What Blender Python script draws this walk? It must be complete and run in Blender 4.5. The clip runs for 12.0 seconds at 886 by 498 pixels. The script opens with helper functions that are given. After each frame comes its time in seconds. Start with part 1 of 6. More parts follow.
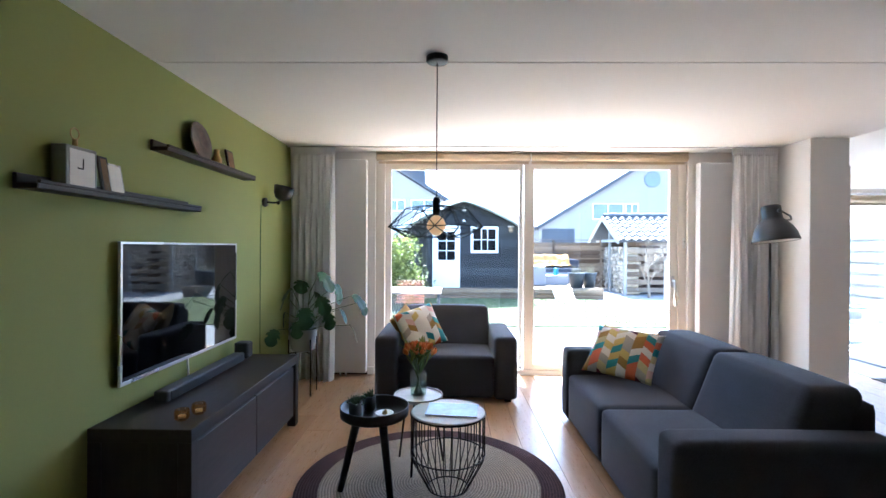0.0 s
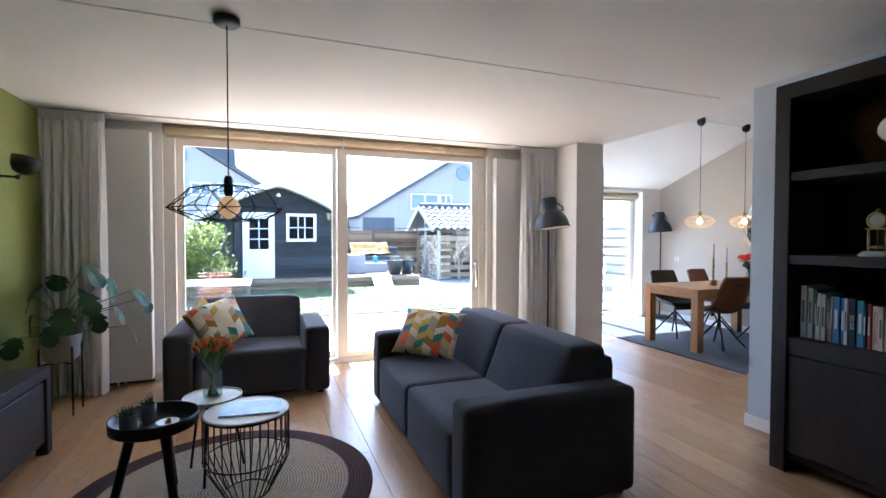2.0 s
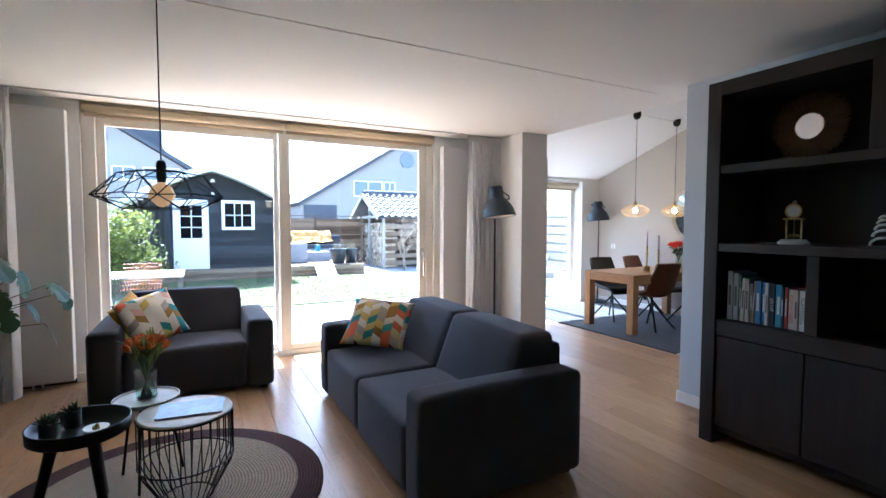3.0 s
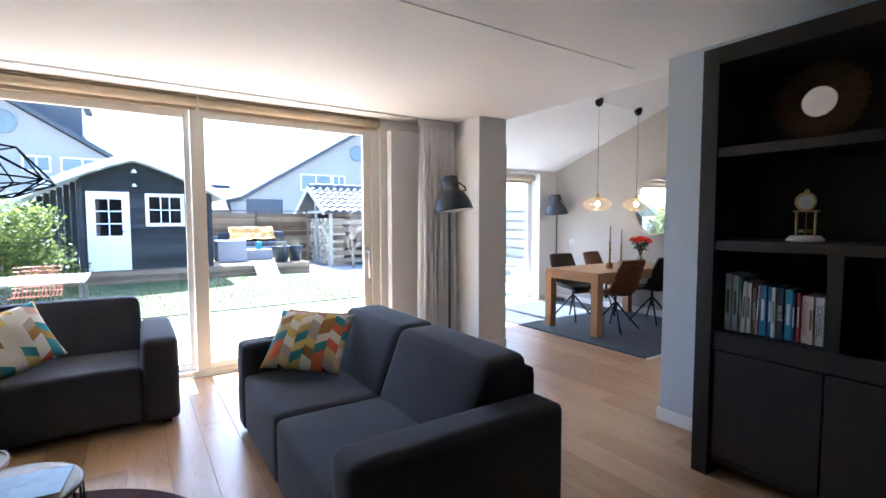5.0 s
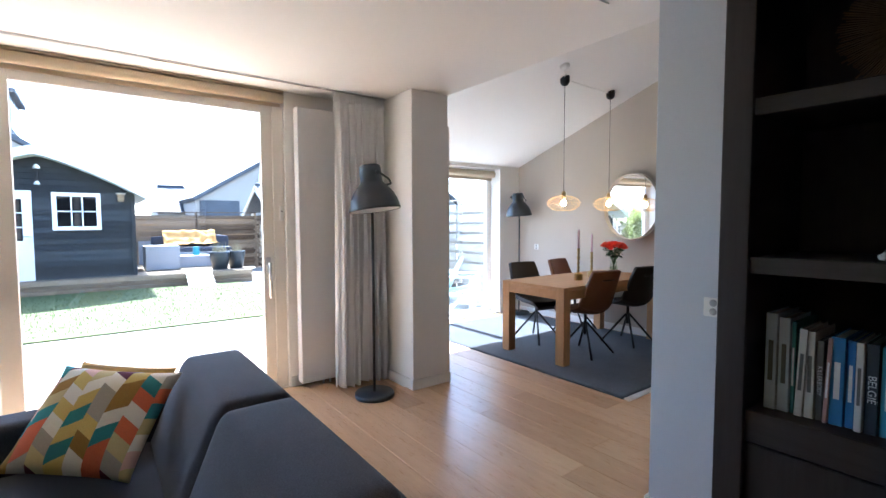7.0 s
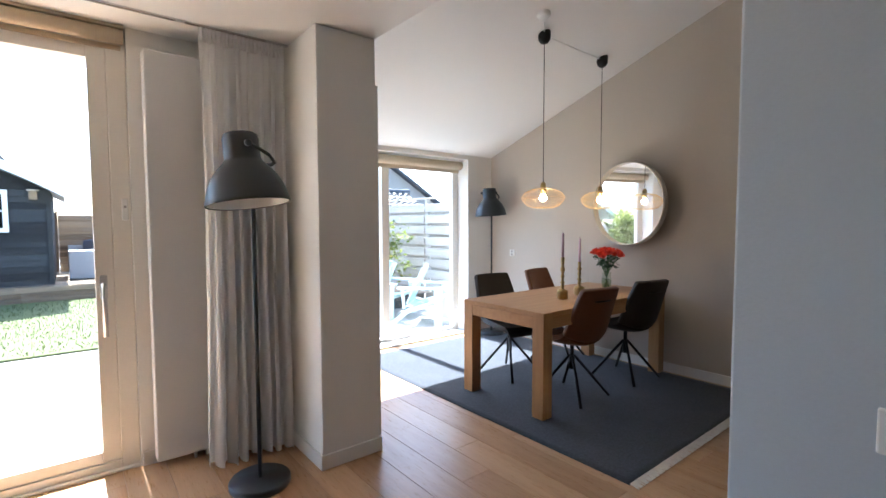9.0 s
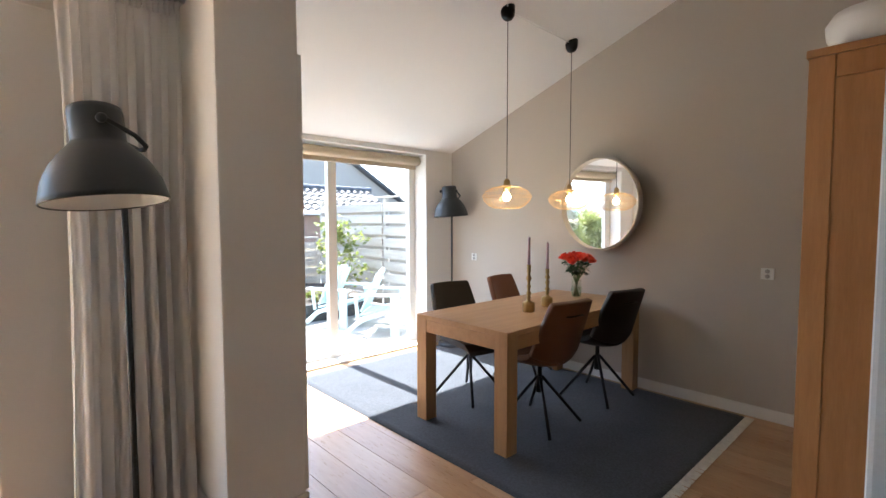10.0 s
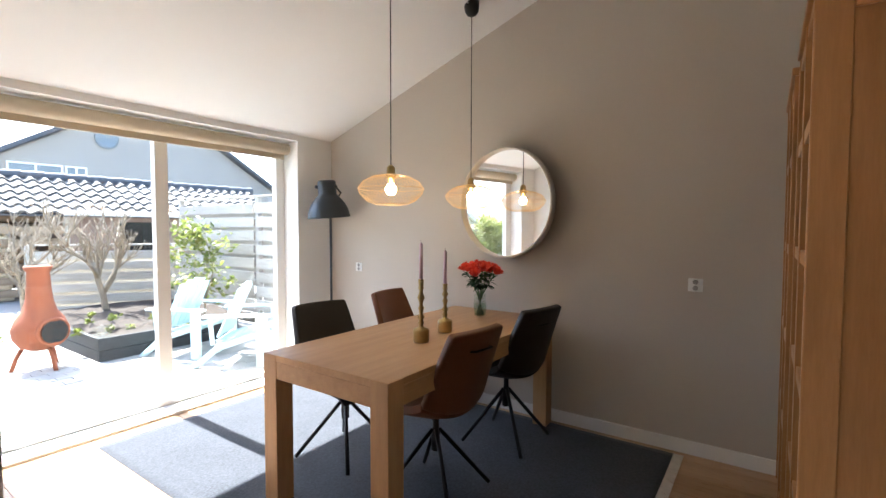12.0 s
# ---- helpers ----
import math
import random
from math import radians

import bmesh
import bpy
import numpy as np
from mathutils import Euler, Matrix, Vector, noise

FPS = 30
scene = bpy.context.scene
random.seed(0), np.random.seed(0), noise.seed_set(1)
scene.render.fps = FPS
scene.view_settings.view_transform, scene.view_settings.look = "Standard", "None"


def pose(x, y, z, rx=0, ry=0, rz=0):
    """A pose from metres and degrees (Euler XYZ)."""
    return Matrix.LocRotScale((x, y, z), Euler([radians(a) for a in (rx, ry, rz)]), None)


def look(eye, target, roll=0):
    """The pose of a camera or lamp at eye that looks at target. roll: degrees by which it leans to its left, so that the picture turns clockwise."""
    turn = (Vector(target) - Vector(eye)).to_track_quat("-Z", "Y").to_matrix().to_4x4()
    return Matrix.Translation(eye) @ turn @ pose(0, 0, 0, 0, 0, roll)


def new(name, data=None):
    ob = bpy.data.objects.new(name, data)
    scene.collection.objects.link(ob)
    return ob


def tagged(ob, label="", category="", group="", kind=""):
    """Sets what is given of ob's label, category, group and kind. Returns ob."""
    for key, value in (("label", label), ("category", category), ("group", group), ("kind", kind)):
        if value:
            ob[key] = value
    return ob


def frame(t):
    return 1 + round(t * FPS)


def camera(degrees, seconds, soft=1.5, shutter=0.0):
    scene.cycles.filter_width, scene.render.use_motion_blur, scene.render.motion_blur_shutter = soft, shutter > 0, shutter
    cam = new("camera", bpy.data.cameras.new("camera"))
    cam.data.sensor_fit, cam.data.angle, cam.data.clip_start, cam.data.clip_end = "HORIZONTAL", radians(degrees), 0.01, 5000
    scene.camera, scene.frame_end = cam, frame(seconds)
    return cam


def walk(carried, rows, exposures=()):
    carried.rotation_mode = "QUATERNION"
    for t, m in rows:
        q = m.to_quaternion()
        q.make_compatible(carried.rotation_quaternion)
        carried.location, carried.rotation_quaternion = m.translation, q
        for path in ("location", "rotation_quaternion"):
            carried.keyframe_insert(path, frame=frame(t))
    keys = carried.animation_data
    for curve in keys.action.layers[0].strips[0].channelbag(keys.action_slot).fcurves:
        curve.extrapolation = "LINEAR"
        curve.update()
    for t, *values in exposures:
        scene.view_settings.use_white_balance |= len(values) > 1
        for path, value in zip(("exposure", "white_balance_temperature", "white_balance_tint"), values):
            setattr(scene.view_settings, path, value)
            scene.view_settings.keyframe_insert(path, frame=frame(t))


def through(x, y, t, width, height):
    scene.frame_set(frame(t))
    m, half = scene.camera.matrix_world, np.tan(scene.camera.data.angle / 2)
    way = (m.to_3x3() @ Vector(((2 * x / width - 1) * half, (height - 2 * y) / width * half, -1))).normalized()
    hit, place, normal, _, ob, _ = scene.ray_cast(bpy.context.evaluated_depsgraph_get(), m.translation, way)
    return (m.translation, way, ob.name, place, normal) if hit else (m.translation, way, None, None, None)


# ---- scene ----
cam = camera(87.1, 12.0)
PATH = [
    (0, (0.688, 0.361, 1.398), (0.664, 2.361, 1.392), 0.3),
    (0.5, (0.725, 0.37, 1.395), (0.894, 2.362, 1.379), 0.3),
    (1, (0.752, 0.373, 1.39), (1.145, 2.334, 1.366), 0.2),
    (1.5, (0.774, 0.376, 1.387), (1.351, 2.29, 1.351), 0.2),
    (2, (0.789, 0.381, 1.374), (1.501, 2.249, 1.323), 0.1),
    (2.5, (0.788, 0.371, 1.384), (1.617, 2.188, 1.297), 0.2),
    (3, (0.76, 0.425, 1.383), (1.691, 2.192, 1.28), 0.1),
    (5, (1.089, 0.946, 1.381), (2.193, 2.61, 1.257), -0.1),
    (5.5, (1.285, 1.112, 1.38), (2.443, 2.738, 1.259), -0.1),
    (6, (1.5, 1.313, 1.372), (2.67, 2.931, 1.252), -0.2),
    (6.5, (1.751, 1.476, 1.39), (2.915, 3.097, 1.269), -0.2),
    (7, (2.024, 1.615, 1.383), (3.22, 3.214, 1.268), -0.2),
    (9, (3.021, 2.379, 1.377), (4.271, 3.936, 1.268), -0.2),
    (9.5, (3.217, 2.567, 1.394), (4.492, 4.105, 1.283), -0.0),
    (10, (3.437, 2.703, 1.402), (4.796, 4.166, 1.288), -0.1),
    (10.5, (3.639, 2.85, 1.406), (5.068, 4.244, 1.29), -0.1),
    (11, (3.829, 2.991, 1.398), (5.379, 4.251, 1.298), 0.2),
    (11.5, (4.001, 3.085, 1.39), (5.645, 4.22, 1.295), 0.1),
    (12, (4.157, 3.189, 1.376), (5.797, 4.33, 1.287), 0.1),
]
EXPOSURES = [(0.0, 3.6, 4950, 9), (2.5, 3.25, 5000, 9), (5.5, 3.2, 5000, 9), (7.0, 3.2, 5150, 9), (9.0, 2.95, 5450, 9), (10.0, 2.95, 5900, 10), (10.5, 3.1, 5850, 10), (12.0, 2.95, 5950, 10)]
walk(cam, [(t, look(eye, target, roll)) for t, eye, target, roll in PATH], EXPOSURES)

# ---- world, sun, exposure ----
world = bpy.data.worlds.new("world")
scene.world = world
world.use_nodes = True
wn, wl = world.node_tree.nodes, world.node_tree.links
wn.clear()
sky = wn.new("ShaderNodeTexSky")
sky.sky_type = "NISHITA"
sky.sun_disc = False
sky.sun_elevation = radians(53.6)
sky.sun_rotation = radians(0)
sky.air_density, sky.dust_density, sky.ozone_density = 1.0, 2.0, 1.0
bg = wn.new("ShaderNodeBackground")
bg.inputs["Strength"].default_value = 0.15
wout = wn.new("ShaderNodeOutputWorld")
wl.new(sky.outputs[0], bg.inputs[0])
wl.new(bg.outputs[0], wout.inputs[0])

sun = new("sun", bpy.data.lights.new("sun", "SUN"))
sun.data.energy, sun.data.angle, sun.data.color = 5.0, radians(0.6), (1.0, 0.95, 0.87)
sun.matrix_world = look((0.0, 7.37, 10.0), (0, 0, 0))

# ---- materials ----


def hexcol(r, g, b):
    return (r, g, b, 1.0)


class Nodes:
    """A small helper round one material's node tree."""

    def __init__(self, name):
        self.mat = bpy.data.materials.new(name)
        self.mat.use_nodes = True
        self.t = self.mat.node_tree
        self.bsdf = self.t.nodes["Principled BSDF"]
        self.out = self.t.nodes["Material Output"]

    def n(self, kind, **props):
        node = self.t.nodes.new("ShaderNode" + kind)
        for k, v in props.items():
            if k == "operation":
                node.operation = v
            elif k == "data_type":
                node.data_type = v
            elif k == "blend_type":
                node.blend_type = v
            elif k == "noise_dimensions":
                node.noise_dimensions = v
            elif k == "wave_type":
                node.wave_type = v
            elif k == "bands_direction":
                node.bands_direction = v
        return node

    def link(self, a, b):
        self.t.links.new(a, b)

    def math(self, op, a, b=None):
        m = self.n("Math", operation=op)
        for i, v in enumerate((a, b)):
            if v is None:
                continue
            if isinstance(v, (int, float)):
                m.inputs[i].default_value = v
            else:
                self.link(v, m.inputs[i])
        return m.outputs[0]

    def coords(self, scale=(1, 1, 1), rot=(0, 0, 0), what="Object"):
        tc = self.n("TexCoord")
        mp = self.n("Mapping")
        mp.inputs["Scale"].default_value = scale
        mp.inputs["Rotation"].default_value = [radians(a) for a in rot]
        self.link(tc.outputs[what], mp.inputs[0])
        return mp.outputs[0]

    def noise(self, vec, scale, detail=3.0, rough=0.55):
        t = self.n("TexNoise")
        t.inputs["Scale"].default_value = scale
        t.inputs["Detail"].default_value = detail
        t.inputs["Roughness"].default_value = rough
        self.link(vec, t.inputs["Vector"])
        return t.outputs["Fac"]

    def ramp(self, fac, stops, constant=False):
        r = self.n("ValToRGB")
        e = r.color_ramp.elements
        while len(e) < len(stops):
            e.new(0.5)
        for el, (p, c) in zip(e, stops):
            el.position, el.color = p, (*c, 1.0)
        if constant:
            r.color_ramp.interpolation = "CONSTANT"
        self.link(fac, r.inputs[0])
        return r.outputs[0]

    def mix(self, fac, a, b, blend="MIX"):
        m = self.n("Mix", data_type="RGBA", blend_type=blend)
        for sock, v in ((m.inputs[0], fac), (m.inputs[6], a), (m.inputs[7], b)):
            if isinstance(v, (int, float)):
                sock.default_value = v
            elif isinstance(v, tuple):
                sock.default_value = (*v[:3], 1.0)
            else:
                self.link(v, sock)
        return m.outputs[2]

    def bump(self, height, strength, distance=0.01):
        b = self.n("Bump")
        b.inputs["Strength"].default_value = strength
        b.inputs["Distance"].default_value = distance
        self.link(height, b.inputs["Height"])
        self.link(b.outputs[0], self.bsdf.inputs["Normal"])

    def done(self, color, rough, metal=0.0, spec=None):
        for sock, v in (("Base Color", color), ("Roughness", rough), ("Metallic", metal)):
            if isinstance(v, tuple):
                self.bsdf.inputs[sock].default_value = (*v[:3], 1.0)
            elif isinstance(v, (int, float)):
                self.bsdf.inputs[sock].default_value = v
            else:
                self.link(v, self.bsdf.inputs[sock])
        if spec is not None:
            self.bsdf.inputs["Specular IOR Level"].default_value = spec
        return self.mat


def vary(c, k):
    return tuple(max(0.0, min(1.0, x * k)) for x in c)


def plain(name, c, rough=0.5, metal=0.0, var=0.12, coarse=1.5, fine=60.0, bump=0.08, spec=None, stretch=(1, 1, 1), rand=0.0):
    """Painted, plastic, metal or stone: two scales of variation, fine relief."""
    m = Nodes(name)
    v = m.coords(stretch)
    a, b = m.noise(v, coarse, 4), m.noise(v, fine, 3)
    f = m.math("ADD", m.math("MULTIPLY", a, 0.6), m.math("MULTIPLY", b, 0.4))
    if rand:
        oi = m.n("ObjectInfo")
        f = m.math("ADD", f, m.math("MULTIPLY", m.math("SUBTRACT", oi.outputs["Random"], 0.5), rand))
    col = m.ramp(f, [(0.25, vary(c, 1 - var)), (0.75, vary(c, 1 + var))])
    r = m.math("ADD", m.math("MULTIPLY", m.math("SUBTRACT", a, 0.5), 0.15), rough)
    if bump:
        m.bump(b, bump, 0.004)
    return m.done(col, r, metal, spec)


def wood(name, dark, light, rough=0.45, along=(1, 1, 1), scale=6.0, bump=0.1, rand=0.35, spec=0.4):
    """Timber with grain along the axis whose stretch is small."""
    m = Nodes(name)
    v = m.coords(along)
    oi = m.n("ObjectInfo")
    shift = m.n("VectorMath", operation="ADD")
    m.link(v, shift.inputs[0])
    cmb = m.n("CombineXYZ")
    for i in range(3):
        m.link(m.math("MULTIPLY", oi.outputs["Random"], 37.0 + 11 * i), cmb.inputs[i])
    m.link(cmb.outputs[0], shift.inputs[1])
    g = m.noise(shift.outputs[0], scale, 6, 0.62)
    g2 = m.noise(shift.outputs[0], scale * 7, 4, 0.6)
    big = m.noise(shift.outputs[0], scale * 0.3, 2)
    f = m.math("ADD", m.math("MULTIPLY", g, 0.5), m.math("ADD", m.math("MULTIPLY", g2, 0.25), m.math("MULTIPLY", big, 0.25)))
    f = m.math("ADD", f, m.math("MULTIPLY", m.math("SUBTRACT", oi.outputs["Random"], 0.5), rand))
    col = m.ramp(f, [(0.28, dark), (0.72, light)])
    r = m.math("ADD", m.math("MULTIPLY", g2, 0.15), rough - 0.07)
    m.bump(g2, bump, 0.003)
    return m.done(col, r, 0.0, spec)


def fabric(name, c, c2, weave=900.0, rough=0.95, bump=0.25):
    """Woven upholstery: mottled yarn colours and a thread relief."""
    m = Nodes(name)
    v = m.coords()
    a, b = m.noise(v, weave * 0.35, 2), m.noise(v, 3.0, 3)
    f = m.math("ADD", m.math("MULTIPLY", a, 0.75), m.math("MULTIPLY", b, 0.25))
    col = m.ramp(f, [(0.3, c), (0.7, c2)])
    m.bump(m.noise(v, weave * 0.5, 1), bump, 0.002)
    m.bsdf.inputs["Sheen Weight"].default_value = 0.15
    m.bsdf.inputs["Sheen Roughness"].default_value = 0.5
    return m.done(col, rough, 0.0, 0.2)


def thin_glass(name, tint=(0.97, 0.985, 0.98), gloss=0.05):
    """A window pane: clear, with a faint mirror on it."""
    m = Nodes(name)
    tr = m.n("BsdfTransparent")
    tr.inputs[0].default_value = (*tint, 1)
    gl = m.n("BsdfGlossy")
    gl.inputs["Roughness"].default_value = 0.0
    mx = m.n("MixShader")
    mx.inputs[0].default_value = gloss
    m.link(tr.outputs[0], mx.inputs[1])
    m.link(gl.outputs[0], mx.inputs[2])
    m.link(mx.outputs[0], m.out.inputs[0])
    return m.mat


def real_glass(name, tint=(0.95, 0.98, 0.96)):
    m = Nodes(name)
    m.bsdf.inputs["Transmission Weight"].default_value = 1.0
    m.bsdf.inputs["IOR"].default_value = 1.45
    return m.done(tint, 0.02)


def sheer(name, c):
    """Thin curtain cloth that lets light through."""
    m = Nodes(name)
    v = m.coords()
    a = m.noise(v, 400, 2)
    col = m.ramp(a, [(0.3, vary(c, 0.93)), (0.7, c)])
    d, t = m.n("BsdfDiffuse"), m.n("BsdfTranslucent")
    m.link(col, d.inputs[0])
    m.link(col, t.inputs[0])
    mx = m.n("MixShader")
    mx.inputs[0].default_value = 0.38
    m.link(d.outputs[0], mx.inputs[1])
    m.link(t.outputs[0], mx.inputs[2])
    m.link(mx.outputs[0], m.out.inputs[0])
    return m.mat


def leaf(name, c, c2, rough=0.4, through=0.3, rand=0.5):
    m = Nodes(name)
    v = m.coords()
    geo = m.n("NewGeometry")
    f = m.math("ADD", m.math("MULTIPLY", m.noise(v, 9, 3), 0.5), m.math("MULTIPLY", geo.outputs["Random Per Island"], rand))
    col = m.ramp(f, [(0.2, c), (0.75, c2)])
    m.done(col, rough, 0.0, 0.4)
    t = m.n("BsdfTranslucent")
    m.link(col, t.inputs[0])
    mx = m.n("MixShader")
    mx.inputs[0].default_value = through
    m.link(m.bsdf.outputs[0], mx.inputs[1])
    m.link(t.outputs[0], mx.inputs[2])
    m.link(mx.outputs[0], m.out.inputs[0])
    return m.mat


def glow(name, c, strength):
    m = Nodes(name)
    m.bsdf.inputs["Emission Color"].default_value = (*c, 1)
    m.bsdf.inputs["Emission Strength"].default_value = strength
    return m.done(c, 0.4)


def chevron(name, palette, white, seed):
    """Printed cushion cloth: columns of slanted lozenges in many colours."""
    m = Nodes(name)
    tc = m.n("TexCoord")
    sp = m.n("SeparateXYZ")
    m.link(tc.outputs["Object"], sp.inputs[0])
    u = m.math("MULTIPLY", m.math("ADD", sp.outputs[0], 2.0), 14.5)
    cu = m.math("FLOOR", u)
    fu = m.math("FRACT", u)
    odd = m.math("MODULO", cu, 2.0)
    sgn = m.math("SUBTRACT", m.math("MULTIPLY", odd, 2.0), 1.0)
    vv = m.math("ADD", m.math("MULTIPLY", m.math("ADD", sp.outputs[1], 2.0), 16.0), m.math("MULTIPLY", m.math("MULTIPLY", fu, sgn), 0.62))
    cv = m.math("FLOOR", vv)
    cb = m.n("CombineXYZ")
    m.link(cu, cb.inputs[0])
    m.link(cv, cb.inputs[1])
    cb.inputs[2].default_value = seed
    wnz = m.n("TexWhiteNoise")
    m.link(cb.outputs[0], wnz.inputs["Vector"])
    n = len(palette)
    stops = [(0.0, (0.78, 0.74, 0.66))] + [(white + (1 - white) * i / n, c) for i, c in enumerate(palette)]
    col = m.ramp(wnz.outputs["Value"], stops, True)
    v = m.coords()
    grain = m.noise(v, 300, 2)
    col = m.mix(0.25, col, m.ramp(grain, [(0.3, (0.25, 0.24, 0.22)), (0.7, (0.85, 0.83, 0.8))]), "SOFT_LIGHT")
    m.bump(grain, 0.2, 0.002)
    return m.done(col, 0.9, 0.0, 0.2)


M = {}
M["white_wall"] = plain("white_wall", (0.83, 0.82, 0.79), 0.75, var=0.025, coarse=0.8, fine=120, bump=0.12, spec=0.25)
# white paint with the sky's cool, dimmer light put into its base colour
M["skylit_white_wall"] = plain("skylit_white_wall", (0.55, 0.59, 0.645), 0.75, var=0.03, coarse=0.8, fine=120, bump=0.12, spec=0.25)
M["greige_wall"] = plain("greige_wall", (0.53, 0.48, 0.42), 0.8, var=0.03, coarse=0.7, fine=120, bump=0.1, spec=0.2)
M["green_wall"] = plain("green_wall", (0.29, 0.32, 0.105), 0.7, var=0.04, coarse=0.8, fine=120, bump=0.1, spec=0.25)
M["ceiling_paint"] = plain("ceiling_paint", (0.85, 0.845, 0.83), 0.85, var=0.02, coarse=0.6, fine=220, bump=0.35, spec=0.2)
M["white_trim"] = plain("white_trim", (0.80, 0.79, 0.76), 0.4, var=0.03, bump=0.03)
M["frame_cream"] = plain("frame_cream", (0.82, 0.79, 0.73), 0.38, var=0.04, coarse=2, bump=0.03)
M["blind_beige"] = plain("blind_beige", (0.60, 0.50, 0.36), 0.75, var=0.06, coarse=3, fine=400, bump=0.15)
M["radiator_white"] = plain("radiator_white", (0.74, 0.73, 0.72), 0.35, var=0.015, bump=0.01)
M["oak_floor"] = wood("oak_floor", (0.38, 0.222, 0.110), (0.56, 0.362, 0.205), 0.29, (7, 0.55, 7), 3.0, 0.02, 0.40, 0.5)
M["oak_table"] = wood("oak_table", (0.36, 0.195, 0.085), (0.56, 0.345, 0.17), 0.42, (0.7, 7, 7), 3.0, 0.06, 0.12)
M["oak_post"] = wood("oak_post", (0.36, 0.195, 0.085), (0.56, 0.345, 0.17), 0.42, (7, 7, 0.7), 3.0, 0.06, 0.12)
M["oak_cabinet"] = wood("oak_cabinet", (0.27, 0.120, 0.040), (0.45, 0.225, 0.085), 0.4, (7, 7, 0.7), 3.0, 0.06, 0.08)
M["dark_oak"] = wood("dark_oak", (0.020, 0.015, 0.013), (0.048, 0.037, 0.033), 0.5, (9, 0.8, 9), 4.0, 0.1, 0.06, 0.35)
M["dark_oak_v"] = wood("dark_oak_v", (0.020, 0.015, 0.013), (0.048, 0.037, 0.033), 0.5, (9, 9, 0.8), 4.0, 0.1, 0.06, 0.35)
M["sofa_cloth"] = fabric("sofa_cloth", (0.030, 0.0312, 0.041), (0.087, 0.089, 0.110))
M["glass"] = thin_glass("glass")
M["curtain"] = sheer("curtain", (0.95, 0.945, 0.94))
M["black_metal"] = plain("black_metal", (0.012, 0.012, 0.013), 0.45, 0.4, var=0.2, bump=0.05)
M["grey_metal"] = plain("grey_metal", (0.036, 0.044, 0.053), 0.42, 0.15, var=0.1, bump=0.03)
M["rug_blue"] = fabric("rug_blue", (0.022, 0.026, 0.033), (0.058, 0.065, 0.079), 220, 1.0, 0.6)
M["black_board"] = wood("black_board", (0.008, 0.0085, 0.010), (0.034, 0.036, 0.039), 0.6, (0.8, 9, 9), 4.0, 0.4, 0.7, 0.3)
M["white_paint"] = plain("white_paint", (0.80, 0.80, 0.79), 0.4, var=0.03)
M["paving"] = plain("paving", (0.28, 0.268, 0.25), 0.85, var=0.15, coarse=0.8, fine=30, bump=0.3)
M["grass_soil"] = plain("grass_soil", (0.075, 0.088, 0.025), 0.95, var=0.3, coarse=1.5, fine=25, bump=0.6)
M["house_render"] = plain("house_render", (0.34, 0.31, 0.27), 0.85, var=0.10, coarse=0.5, fine=9)
M["roof_dark"] = plain("roof_dark", (0.07, 0.075, 0.085), 0.7, var=0.2, coarse=2, fine=12)
M["fence_wood"] = wood("fence_wood", (0.10, 0.066, 0.040), (0.30, 0.225, 0.15), 0.8, (0.8, 9, 9), 4.0, 0.3, 0.6, 0.2)

# ---- mesh helpers ----


def link(name, bm, material, smooth=False):
    me = bpy.data.meshes.new(name)
    bm.normal_update()
    bm.to_mesh(me)
    bm.free()
    if smooth:
        me.shade_smooth()
    for mm in (material if isinstance(material, (list, tuple)) else [material]):
        me.materials.append(mm)
    return new(name, me)


def part(name, bm, material, parent=None, label="", smooth=False, at=None):
    ob = link(name, bm, material, smooth)
    if at is not None:
        ob.matrix_basis = at
    if parent is not None:
        ob.parent = parent
    if label:
        ob["label"] = label
    return ob


def structure(name, bm, material, label="", smooth=False, category=""):
    return tagged(part(name, bm, material, None, "", smooth), label, category, kind="structure")


def thing(name, label, category, at=None, group=""):
    ob = new(name)
    ob.empty_display_size = 0.1
    if at is not None:
        ob.matrix_basis = at
    return tagged(ob, label, category, group)


def share(name, me, parent, m, label=""):
    """One more object on a mesh that alike pieces share."""
    ob = new(name, me)
    ob.parent = parent
    ob.matrix_basis = m
    if label:
        ob["label"] = label
    return ob


def box(bm, x0, x1, y0, y1, z0, z1, bevel=0.0, seg=1, m=None):
    """Adds a box between two corners, its edges rounded by bevel."""
    vs = [bm.verts.new((x, y, z)) for x in (x0, x1) for y in (y0, y1) for z in (z0, z1)]
    fs = [bm.faces.new([vs[i] for i in f]) for f in ((0, 1, 3, 2), (4, 6, 7, 5), (0, 4, 5, 1), (2, 3, 7, 6), (0, 2, 6, 4), (1, 5, 7, 3))]
    made = vs
    if bevel:
        es = list({e for f in fs for e in f.edges})
        r = bmesh.ops.bevel(bm, geom=es, offset=bevel, segments=seg, profile=0.5, affect="EDGES", clamp_overlap=True)
        made = list({v for f in r["faces"] for v in f.verts} | {v for v in vs if v.is_valid})
    if m is not None:
        bmesh.ops.transform(bm, matrix=m, verts=made)
    return made


def bx(*a, **k):
    bm = bmesh.new()
    box(bm, *a, **k)
    return bm


